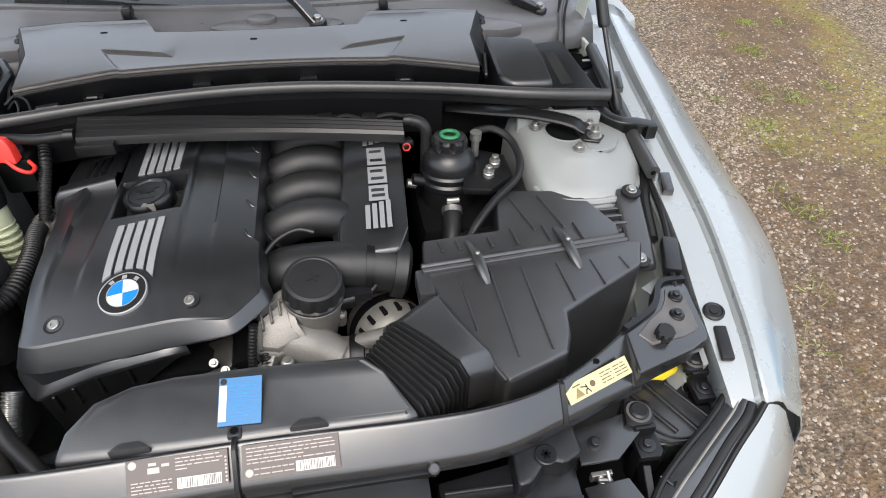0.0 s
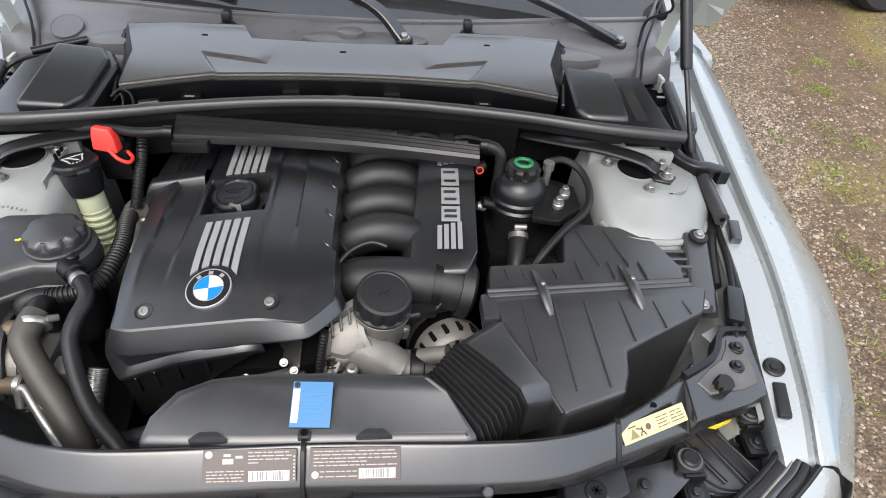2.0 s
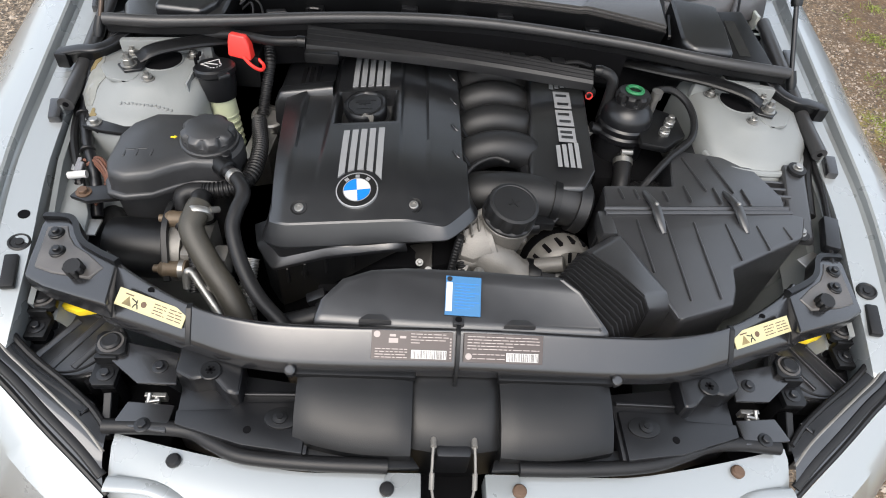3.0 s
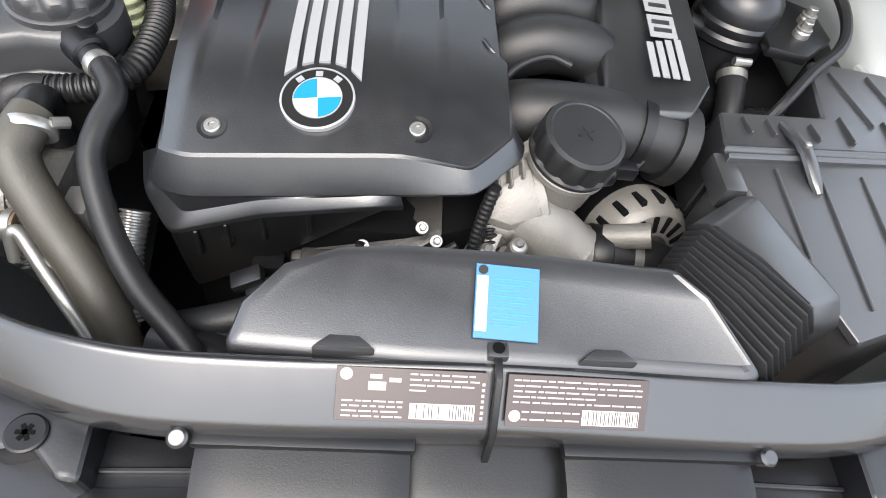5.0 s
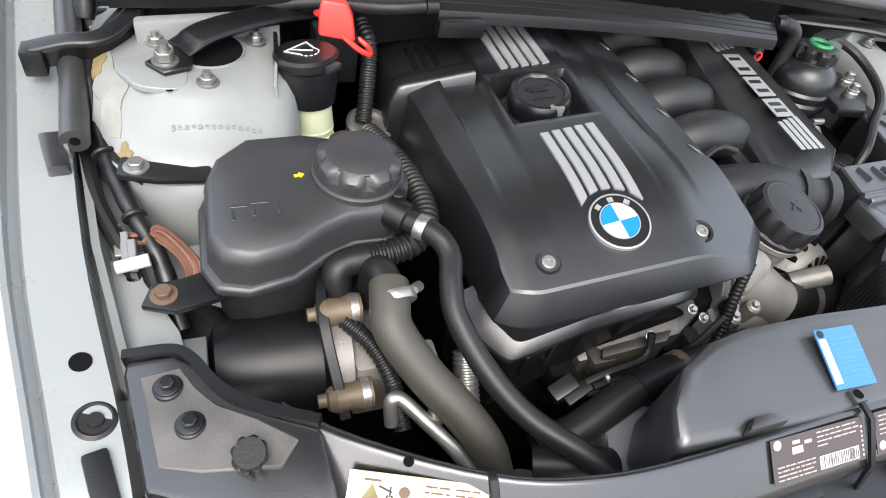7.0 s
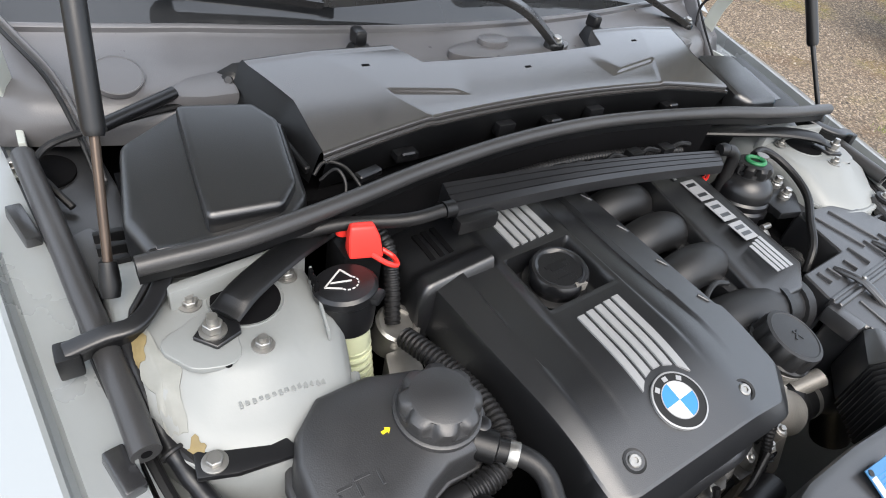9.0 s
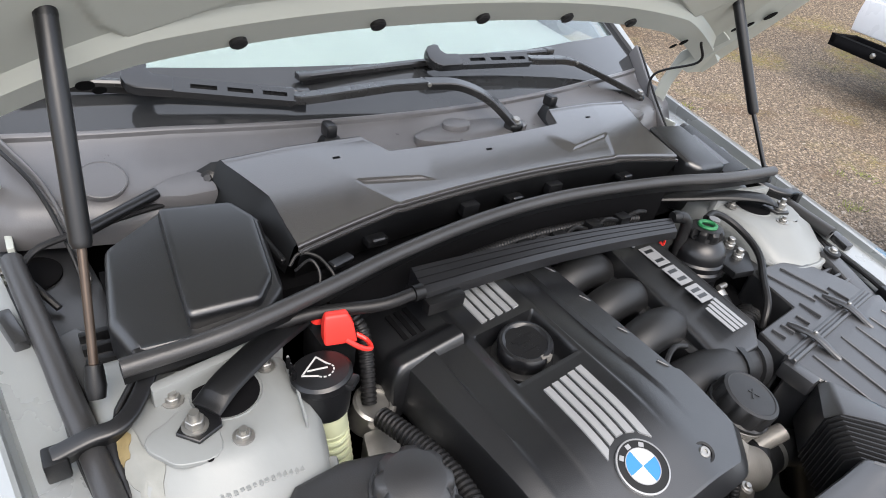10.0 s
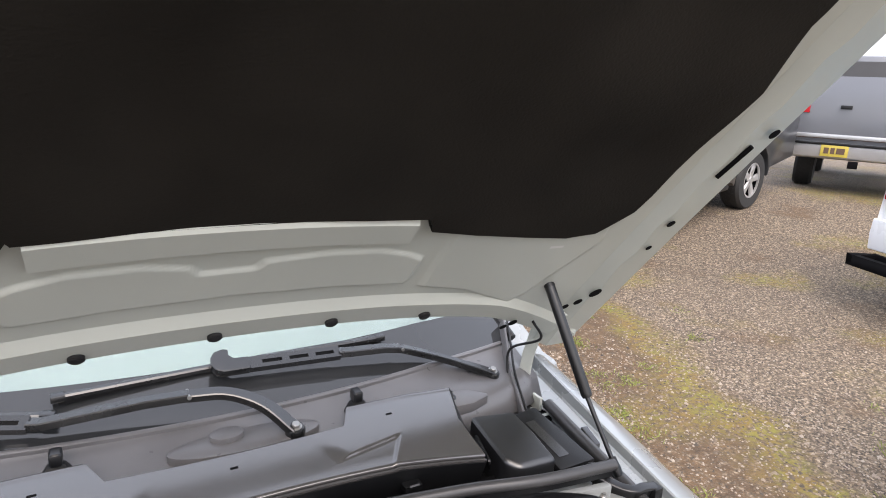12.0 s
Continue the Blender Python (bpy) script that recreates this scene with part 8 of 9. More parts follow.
# ---- front end: duct cover, shroud, headlights, bumper ----
def front_end():
    t = thing("intake_scoop", (0, -0.03, 0.66), "black plastic air intake scoop in front of the rail", "air duct")
    def block(x0, x1, top, ya, yb, y1):
        """A rounded scoop half; its lower edge runs from ya to yb in a slight bow."""
        cols = []
        for k in range(13):
            u = k / 12
            x, y0 = x0 + (x1 - x0) * u, ya + (yb - ya) * u - 0.007 * math.sin(math.pi * u)
            end = 0.004 * (2 * u - 1) ** 8
            cols.append([(x, y1, 0.62), (x, y1, top - end), (x, y1 - 0.35 * (y1 - y0), top - 0.004 - end), (x, y1 - 0.7 * (y1 - y0), top - 0.014 - end), (x, y0 + 0.006, top - 0.030 - end), (x, y0, top - 0.040), (x, y0 + 0.004, 0.62)])
        return loft(cols)
    part("left_half", block(-0.219, -0.073, 0.754, -0.068, -0.086, 0.014), PLASTIC, t)
    part("right_half", block(0.040, 0.187, 0.754, -0.086, -0.076, 0.014), PLASTIC, t)
    part("middle", block(-0.078, 0.045, 0.742, -0.070, -0.070, 0.012), PLASTIC, t)
    for x0, x1 in ((-0.222, -0.070), (0.037, 0.190)):
        part("top_lip", bev(box(x0, x1, -0.002, 0.012, 0.748, 0.758), 0.003), PLASTIC, t)
    for x in (-0.228, 0.194):
        part("clip", lathe([(0.007, 0), (0.007, 0.012), (0.005, 0.014)], 14, (x, 0.004, 0.752), (0, -0.3, 1)), DUSTY, t)
    part("lower_apron", bev(prism([(-0.235, -0.062), (-0.07, -0.080), (-0.06, -0.095), (-0.12, -0.097), (-0.235, -0.075)], 0.69, 0.700), 0.002), PLASTIC, t)
    part("lower_apron", bev(prism([(0.035, -0.082), (0.20, -0.066), (0.20, -0.080), (0.10, -0.096), (0.03, -0.097)], 0.69, 0.700), 0.002), PLASTIC, t)
    s = thing("radiator_shroud", (0, -0.04, 0.66), "dark grey moulded plastic radiator shroud below the rail", "radiator shroud")
    for sd in (-1, 1):
        part("tray", bev(prism([(sd * x, y) for x, y in ((0.20, 0.01), (0.372, 0.03), (0.366, -0.050), (0.28, -0.075), (0.20, -0.085))], 0.64, lambda x, y: 0.708 + 0.10 * max(0, y + 0.01)), 0.004), GLOSS, s)
        part("raised_block", bev(prism([(sd * x, y) for x, y in ((0.290, 0.026), (0.374, 0.046), (0.374, 0.006), (0.350, -0.006), (0.326, 0.000), (0.304, -0.022), (0.288, -0.024))], 0.70, lambda x, y: 0.744 - 0.1 * max(0, 0.0 - y)), 0.006, 3), GLOSS, s)
        part("ledge", bev(prism([(sd * x, y) for x, y in ((0.205, -0.018), (0.288, -0.020), (0.300, -0.030), (0.366, -0.034), (0.364, -0.052), (0.28, -0.077), (0.205, -0.087))], 0.70, lambda x, y: 0.7165 + 0.25 * max(0, y + 0.01)), 0.002), GLOSS, s)
        part("step_rib", bev(prism([(sd * x, y) for x, y in ((0.205, -0.004), (0.288, -0.006), (0.288, -0.010), (0.205, -0.008))], 0.70, 0.716), 0.001, 1), GLOSS, s)
        sc = part("screw_head", lathe([(0.0135, 0), (0.0135, 0.002), (0.012, 0.003), (0.0, 0.003)], 24, (sd * 0.328, 0.006, 0.7445)), PLASTIC, s)
        part("star_recess", xf(join(*[box(-0.006, 0.006, -0.0014, 0.0014, 0, 0.0006)] + [xf(box(-0.006, 0.006, -0.0014, 0.0014, 0, 0.0006), pose(0, 0, 0, 0, 0, a)) for a in (60, 120)]), pose(sd * 0.328, 0.006, 0.7476)), DARK, sc)
        c2 = part("oval_boss", bev(prism([(sd * (0.235 + 0.022 * math.cos(a)), -0.042 + 0.015 * math.sin(a)) for a in [k * math.pi / 9 for k in range(18)]], 0.70, 0.7195), 0.002), PLASTIC, s)
        part("pin", lathe([(0.009, 0), (0.009, 0.002), (0.004, 0.003), (0.004, 0.005)], 18, (sd * 0.237, -0.042, 0.720)), PLASTIC, c2)
        part("pin_hole", lathe([(0.005, 0), (0.005, 0.0008)], 12, (sd * 0.275, -0.058, 0.7165)), DARK, s)
    # latch
    l = thing("hood_latch", (-0.018, -0.09, 0.64), "black hood latch with a steel wire loop in the middle", "hood latch")
    part("housing", bev(box(-0.060, 0.022, -0.128, -0.058, 0.56, 0.62), 0.006), DARK, l)
    part("catch", bev(box(-0.040, 0.004, -0.085, -0.058, 0.66, 0.712), 0.005), GLOSS, l)
    for sd in (-1, 1):
        part("wire_leg", tube([(-0.018 + sd * 0.026, -0.068, 0.716), (-0.018 + sd * 0.027, -0.090, 0.706), (-0.018 + sd * 0.027, -0.112, 0.690), (-0.018 + sd * 0.022, -0.128, 0.676), (-0.018 + sd * 0.008, -0.136, 0.668), (-0.018 + sd * 0.003, -0.150, 0.660)], 0.0019, 10), ALU, l)
        part("wire_sleeve", tube([(-0.018 + sd * 0.027, -0.100, 0.699), (-0.018 + sd * 0.027, -0.116, 0.687)], 0.0034, 10, smooth=False), ALU, l)
        part("loop_eye", rod((-0.018 + sd * 0.026, -0.060, 0.714), (-0.018 + sd * 0.026, -0.074, 0.716), 0.004, 12), ALU, l)
    # bumper and its seal
    b = thing("front_bumper", (0, -0.2, 0.3), "silver painted front bumper top with rubber buffers", "bumper")
    def edge(x):
        a = abs(x)
        return -0.099 + 0.045 * max(0, (a - 0.20) / 0.24) ** 1.3
    xs = [-0.44 + 0.88 * i / 44 for i in range(45)]
    def rows():
        out = []
        for dy, z in ((0.0, 0.660), (0.0, 0.690), (-0.03, 0.688), (-0.07, 0.676), (-0.12, 0.655), (-0.17, 0.60), (-0.20, 0.50), (-0.20, 0.30), (-0.17, 0.22)):
            out.append([(x, edge(x) + dy * (1 - 0.5 * (x / 0.44) ** 4), z) for x in xs])
        return out
    r = rows()
    for nm, sel in (("skin", [i for i, x in enumerate(xs) if x < -0.058]), ("skin", [i for i, x in enumerate(xs) if x > 0.020])):
        part(nm, loft([[row[i] for i in sel] for row in r], closed=False), PAINT, b)
    o = part("skin_middle", loft([[row[i] for i, x in enumerate(xs) if -0.081 < x < 0.041] for row in r[4:]], closed=False), PAINT, b)
    for sd in (-1, 1):
        edge_line = spline([(0.440, -0.121, 0.662), (0.480, -0.090, 0.678), (0.530, -0.052, 0.697), (0.580, -0.012, 0.717), (0.613, 0.012, 0.732), (0.634, 0.029, 0.744)], 5)
        near = [(0, 0, 0), (0.002, -0.019, -0.005), (0.005, -0.044, -0.020), (0.010, -0.079, -0.095), (0.015, -0.094, -0.235), (0.010, -0.079, -0.435)]
        far = [(0, 0, 0), (0.016, 0, -0.006), (0.034, 0, -0.024), (0.090, 0, -0.118), (0.104, 0, -0.284), (0.100, 0, -0.515)]
        cols = []
        for k, e in enumerate(edge_line):
            u = smooth01(k / (len(edge_line) - 1))
            bulge = math.sin(math.pi * k / (len(edge_line) - 1))
            cols.append([(sd * (e.x + a[0] * (1 - u) + c[0] * u + 0.018 * bulge * q / 5), e.y + a[1] * (1 - u) + c[1] * u - 0.020 * bulge * q / 5, e.z + a[2] * (1 - u) + c[2] * u) for q, (a, c) in enumerate(zip(near, far))])
        part("corner_skin", loft(cols, closed=False), PAINT, b)
        part("lamp_edge_trim", tube([(sd * (e.x - 0.003), e.y + 0.003, e.z - 0.002) for e in edge_line], 0.004, 8, 2), RUBBER, b)
        for x, y in ((0.36, -0.082), (0.082, -0.114)):
            part("rubber_buffer", lathe([(0.0088, 0), (0.0088, 0.004), (0.0065, 0.007), (0.0, 0.008)], 20, (sd * x - 0.018 * (x < 0.2), y - 0.006, 0.694 if x < 0.2 else 0.690)), RUST if sd > 0 else RUBBER, b)
    for pts in ([(-0.452, -0.050), (-0.40, -0.050), (-0.349, -0.054), (-0.315, -0.070), (-0.275, -0.085), (-0.19, -0.092), (-0.100, -0.094)], [(0.065, -0.094), (0.15, -0.093), (0.235, -0.086), (0.285, -0.072), (0.325, -0.058), (0.37, -0.054), (0.425, -0.058)]):
        part("seal", tube([(x, y, 0.701) for x, y in pts], 0.0095, 16), RUBBER, b)
    for sd in (-1, 1):
        part("pressed_ridge", bev(sweep(spline([(sd * 0.436, -0.112, 0.678), (sd * 0.38, -0.118, 0.680), (sd * 0.33, -0.138, 0.674), (sd * 0.27, -0.150, 0.668), (sd * 0.16, -0.158, 0.660)], 6), lambda i, q: ring(0.010, 10, 0.004)), 0.0005, 1), PAINT, b)
        part("end_lug", bev(prism([(sd * 0.040 - 0.018, -0.098), (sd * 0.085 - 0.018, -0.098), (sd * 0.085 - 0.018, -0.142), (sd * 0.040 - 0.018, -0.142)], 0.66, 0.694), 0.003), PAINT, b)
    for x0 in (-0.20, 0.055):
        part("grille_rim", bev(loft([[(x0, -0.205, 0.645), (x0 + 0.145, -0.205, 0.645), (x0 + 0.15, -0.21, 0.50), (x0 - 0.005, -0.21, 0.50)], [(x0 + 0.01, -0.262, 0.63), (x0 + 0.135, -0.262, 0.63), (x0 + 0.14, -0.285, 0.50), (x0 + 0.005, -0.285, 0.50)]]), 0.006), CHROME, b)


front_end()


def headlight(sd):
    t = thing("headlight", (sd * 0.54, 0.0, 0.55), "headlight unit with clear lens, ribbed black cap and brackets", "headlight", "headlights")
    S = lambda pts: [(sd * x, y) for x, y in pts]
    part("housing", bev(prism(S([(0.385, 0.03), (0.47, 0.075), (0.585, 0.11), (0.60, 0.05), (0.56, 0.0), (0.43, -0.085), (0.385, -0.045)]), 0.50, lambda x, y: 0.640), 0.01), DARK, t)
    oval = lambda k, n=28: [(0.536 + k * 0.070 * math.cos(a) + 0.008 * math.sin(a) * k, 0.076 + k * 0.054 * math.sin(a)) for a in [2 * math.pi * q / n for q in range(n)]]
    cap = part("bulb_cap", bev(prism(S(oval(1.0)), 0.64, 0.688), 0.006, 3), AIRBOX, t, "ribbed black bulb cover")
    rim = [(sd * x, y, 0.6885) for x, y in oval(0.93)]
    part("cap_rim", sweep([Vector(p) for p in rim + rim[:1]], lambda i, s: ring(0.003, 6)), AIRBOX, cap)
    for k in range(3):
        c0 = -0.024 + 0.024 * k
        part("cap_rib", bev(sweep([Vector((sd * (0.514 + 1.3 * c0), 0.120 - 0.25 * abs(c0), 0.690)), Vector((sd * (0.558 + 1.3 * c0), 0.032 + 0.25 * abs(c0), 0.690))], lambda i, s: [(-0.007, -0.004), (0.0016, -0.004), (0.0012, 0.0030), (-0.0010, 0.0030), (-0.007, -0.0005)]), 0.0006, 1), AIRBOX, cap)
    part("cap_wire", tube([(sd * 0.482, 0.060, 0.695), (sd * 0.515, 0.028, 0.697), (sd * 0.560, 0.030, 0.697), (sd * 0.600, 0.060, 0.697), (sd * 0.612, 0.085, 0.70)], 0.002, 6), RUBBER, t)
    part("yellow_clip", bev(prism(S([(0.510, 0.132), (0.524, 0.140), (0.560, 0.142), (0.566, 0.122), (0.540, 0.112), (0.515, 0.118)]), 0.700, 0.712), 0.003), CLIPYELLOW, t, "bright yellow plastic clip")
    p1 = part("upper_bracket", bev(prism(S([(0.378, 0.042), (0.470, 0.060), (0.462, 0.028), (0.420, -0.004), (0.372, -0.004)]), 0.722, 0.727), 0.002), DUSTY, t)
    part("bracket_bolt", hexbolt((sd * 0.398, 0.020, 0.727), (0, 0, 1), 0.006, 0.005, 1.6), GLOSS, p1)
    p2 = part("lower_bracket", bev(prism(S([(0.372, -0.024), (0.430, -0.020), (0.440, -0.052), (0.374, -0.060)]), 0.705, 0.710), 0.002), DUSTY, t)
    part("bracket_bolt", hexbolt((sd * 0.403, -0.052, 0.710), (0, 0, 1), 0.006, 0.005, 1.6), GLOSS, p2)
    part("shiny_hinge", bev(join(rod((sd * 0.400, -0.004, 0.700), (sd * 0.402, -0.028, 0.690), 0.005), box(min(sd * 0.388, sd * 0.415), max(sd * 0.388, sd * 0.415), -0.010, -0.004, 0.69, 0.705), box(min(sd * 0.392, sd * 0.412), max(sd * 0.392, sd * 0.412), -0.024, -0.018, 0.683, 0.70), rod((sd * 0.394, -0.014, 0.703), (sd * 0.412, -0.016, 0.700), 0.003), rod((sd * 0.408, -0.006, 0.708), (sd * 0.410, -0.030, 0.692), 0.0028)), 0.001, 1), STEEL, t)
    for x, y in ((0.467, 0.050), (0.580, 0.118)):
        plate = [(x + 0.019 * c + 0.004 * q, y + 0.018 * q) for c, q in ((-1, -0.7), (-0.6, -1), (0.7, -1), (1, -0.6), (1, 0.6), (0.6, 1), (-0.7, 1), (-1, 0.5))]
        pl = part("mount_post", bev(prism(S(plate), 0.725, 0.734), 0.002, 2), PLASTIC, t)
        part("post_stem", bev(prism(S([(x - 0.010, y - 0.010), (x + 0.010, y - 0.010), (x + 0.010, y + 0.010), (x - 0.010, y + 0.010)]), 0.60, 0.726), 0.002), DARK, pl)
        part("worn_ring", lathe([(0.0160, 0), (0.0160, 0.0015), (0.0135, 0.0018)], 24, (sd * x, y, 0.734)), WORN, pl)
        part("round_plug", lathe([(0.0125, 0), (0.0125, 0.004), (0.0095, 0.006), (0.006, 0.0055), (0.0, 0.0065)], 24, (sd * x, y, 0.7345)), RUBBER, pl)
        step = [(x - 0.015, y - 0.052), (x + 0.012, y - 0.053), (x + 0.018, y - 0.046), (x + 0.018, y - 0.020), (x - 0.014, y - 0.018)]
        lo = part("lower_post", bev(prism(S(step), 0.705, 0.716), 0.0025, 2), PLASTIC, t)
        part("post_stem", bev(prism(S([(x - 0.010, y - 0.046), (x + 0.010, y - 0.046), (x + 0.010, y - 0.026), (x - 0.010, y - 0.026)]), 0.60, 0.706), 0.002), DARK, lo)
        part("post_bolt", hexbolt((sd * x, y - 0.036, 0.716), (0, 0, 1), 0.006, 0.005, 1.8), GLOSS, lo)
        part("web", bev(prism(S([(x - 0.012, y - 0.022), (x + 0.016, y - 0.022), (x + 0.016, y - 0.014), (x - 0.012, y - 0.014)]), 0.69, 0.731), 0.002), PLASTIC, lo)
    part("leg", bev(sweep(spline([(sd * 0.462, -0.004, 0.700), (sd * 0.458, -0.030, 0.690), (sd * 0.452, -0.056, 0.684)], 4), lambda i, q: [(-0.006, -0.02), (0.006, -0.02), (0.005, 0.003), (-0.005, 0.003)]), 0.001, 1), PLASTIC, t)
    part("side_strap", bev(sweep(spline([(sd * 0.598, 0.106, 0.722), (sd * 0.606, 0.080, 0.712), (sd * 0.604, 0.056, 0.704)], 4), lambda i, q: [(-0.010, -0.003), (0.010, -0.003), (0.010, 0.003), (-0.010, 0.003)]), 0.001, 1), PLASTIC, t)
    for x, y, turn in ((0.492, -0.020, 35), (0.603, 0.058, 50)):
        clip = part("lens_clip", xf(bev(join(box(-0.016, 0.016, -0.010, -0.006, 0, 0.006), box(-0.016, 0.016, 0.006, 0.010, 0, 0.006), box(-0.016, -0.012, -0.010, 0.010, 0, 0.006), box(0.012, 0.016, -0.010, 0.010, 0, 0.006)), 0.001, 1), pose(sd * x, y, 0.695, 0, 0, sd * turn)), GLOSS, t)
        part("clip_bar", xf(bev(box(-0.003, 0.003, -0.008, 0.008, -0.002, 0.004), 0.001, 1), pose(sd * x, y, 0.695, 0, 0, sd * turn)), PLASTIC, clip)
    rim_in = [(0.452, -0.052, 0.688), (0.478, -0.026, 0.695), (0.520, 0.004, 0.704), (0.555, 0.026, 0.712), (0.580, 0.044, 0.719), (0.596, 0.058, 0.725)]
    rim_out = [(0.442, -0.116, 0.662), (0.477, -0.086, 0.678), (0.526, -0.048, 0.697), (0.575, -0.008, 0.716), (0.607, 0.014, 0.729), (0.622, 0.030, 0.735)]
    ri, ro = spline(rim_in, 4), spline(rim_out, 4)
    lens = [[(sd * (p.x + (q.x - p.x) * k), p.y + (q.y - p.y) * k, p.z + (q.z - p.z) * k + 0.010 * math.sin(math.pi * k)) for p, q in zip(ri, ro)] for k in (0.0, 0.15, 0.35, 0.55, 0.75, 0.9, 1.0)]
    part("lens", loft(lens, closed=False), CLEAR, t, "dulled clear lens")
    part("lens_seal", tube([(sd * p.x, p.y + 0.003, p.z + 0.003) for p in ri], 0.0045, 8, 2), RUBBER, t)
    part("inner_bezel", tube([(sd * (p.x * 0.62 + q.x * 0.38), p.y * 0.62 + q.y * 0.38, p.z * 0.62 + q.z * 0.38 + 0.008) for p, q in zip(ri, ro)], 0.0022, 8, 2), ALU, t)
    part("outer_shade", sweep([Vector((sd * (p.x * 0.22 + q.x * 0.78), p.y * 0.22 + q.y * 0.78, p.z * 0.22 + q.z * 0.78 + 0.007)) for p, q in zip(ri, ro)], lambda i, q: ring(0.006, 8, 0.003)), PLASTIC, t)
    part("amber_marker", lathe([(0.010, 0), (0.008, 0.006), (0.0, 0.008)], 16, (sd * 0.600, 0.040, 0.722), (sd * 0.3, -0.3, 1)), AMBER, t, "amber marker lens")
    part("inner_wall", bev(prism(S([(0.470, 0.030), (0.480, 0.034), (0.500, 0.012), (0.492, 0.006)]), 0.62, 0.700), 0.002), DARK, t)


headlight(1)
headlight(-1)


# ---- scuttle corners beside the hinges ----
def scuttle_corner(sd):
    t = thing("scuttle_corner", (sd * 0.66, 0.78, 0.80), "dark grey plastic scuttle corner with a drain tray and cable", "scuttle trim", "scuttle corners")
    part("tray", bev(prism([(sd * x, y) for x, y in ((0.585, 0.60), (0.655, 0.60), (0.695, 0.70), (0.725, 0.86), (0.70, 0.93), (0.60, 0.90), (0.585, 0.78))], 0.74, lambda x, y: 0.806 + 0.12 * (y - 0.6)), 0.006), AIRBOX, t)
    part("drain_step", bev(prism([(sd * x, y) for x, y in ((0.592, 0.622), (0.640, 0.615), (0.650, 0.665), (0.662, 0.705), (0.630, 0.720), (0.604, 0.690))], 0.78, lambda x, y: 0.838 + 0.10 * (y - 0.64)), 0.008, 3), AIRBOX, t)
    part("dark_recess", lathe([(0.030, -0.01), (0.030, 0.001), (0.027, 0.0015)], 28, (sd * 0.655, 0.845, 0.838), (0, -0.12, 1)), DARK, t)
    rim = spline([(sd * 0.600, 0.800, 0.842), (sd * 0.606, 0.850, 0.880), (sd * 0.622, 0.915, 0.925), (sd * 0.652, 0.975, 0.958), (sd * 0.690, 1.050, 0.995)], 6)
    part("end_wing", bev(sweep(rim, lambda i, q: [(-0.002, -0.030), (0.002, -0.030), (0.003, 0.000), (0.0, 0.003), (-0.003, 0.000)]), 0.001, 1), SCUTTLE, t)
    part("edge_seal", sweep([p + Vector((sd * 0.008, -0.004, -0.004)) for p in rim], lambda i, q: ring(0.0028, 8)), RUBBER, t)
    if sd < 0:
        part("cable", tube([(sd * 0.43, 0.845, 0.905), (sd * 0.50, 0.845, 0.905), (sd * 0.59, 0.835, 0.895), (sd * 0.645, 0.842, 0.876), (sd * 0.666, 0.822, 0.862), (sd * 0.655, 0.795, 0.850), (sd * 0.640, 0.770, 0.835)], 0.0045, 8), RUBBER, t)
        part("wiper_rod", rod((sd * 0.502, 0.850, 0.921), (sd * 0.590, 0.808, 0.912), 0.008, 14), GLOSS, t)
    part("rod_bracket", bev(prism([(sd * x, y) for x, y in ((0.425, 0.878), (0.428, 0.828), (0.470, 0.832), (0.515, 0.848), (0.518, 0.856), (0.480, 0.874))], 0.900, lambda x, y: 0.928 + 0.2 * (y - 0.85) - 0.10 * (abs(x) - 0.43)), 0.003, 2), SCUTTLE, t)
    part("hinge_base", bev(join(box(min(sd * 0.668, sd * 0.676), max(sd * 0.668, sd * 0.676), 0.86, 0.94, 0.84, 0.872), box(min(sd * 0.660, sd * 0.70), max(sd * 0.660, sd * 0.70), 0.84, 0.95, 0.832, 0.840)), 0.002), HOODPAINT, t)
    for y in (0.86, 0.935):
        part("hinge_bolt", hexbolt((sd * 0.687, y, 0.844), (0, 0, 1), 0.007, 0.006), STEEL, t)
    for i in range(4):
        part("clip_rail", bev(box(min(sd * 0.60, sd * 0.63), max(sd * 0.60, sd * 0.63), 0.628 + 0.02 * i, 0.636 + 0.02 * i, 0.83, 0.848 + 0.002 * i), 0.002), PLASTIC, t)


scuttle_corner(1)
scuttle_corner(-1)


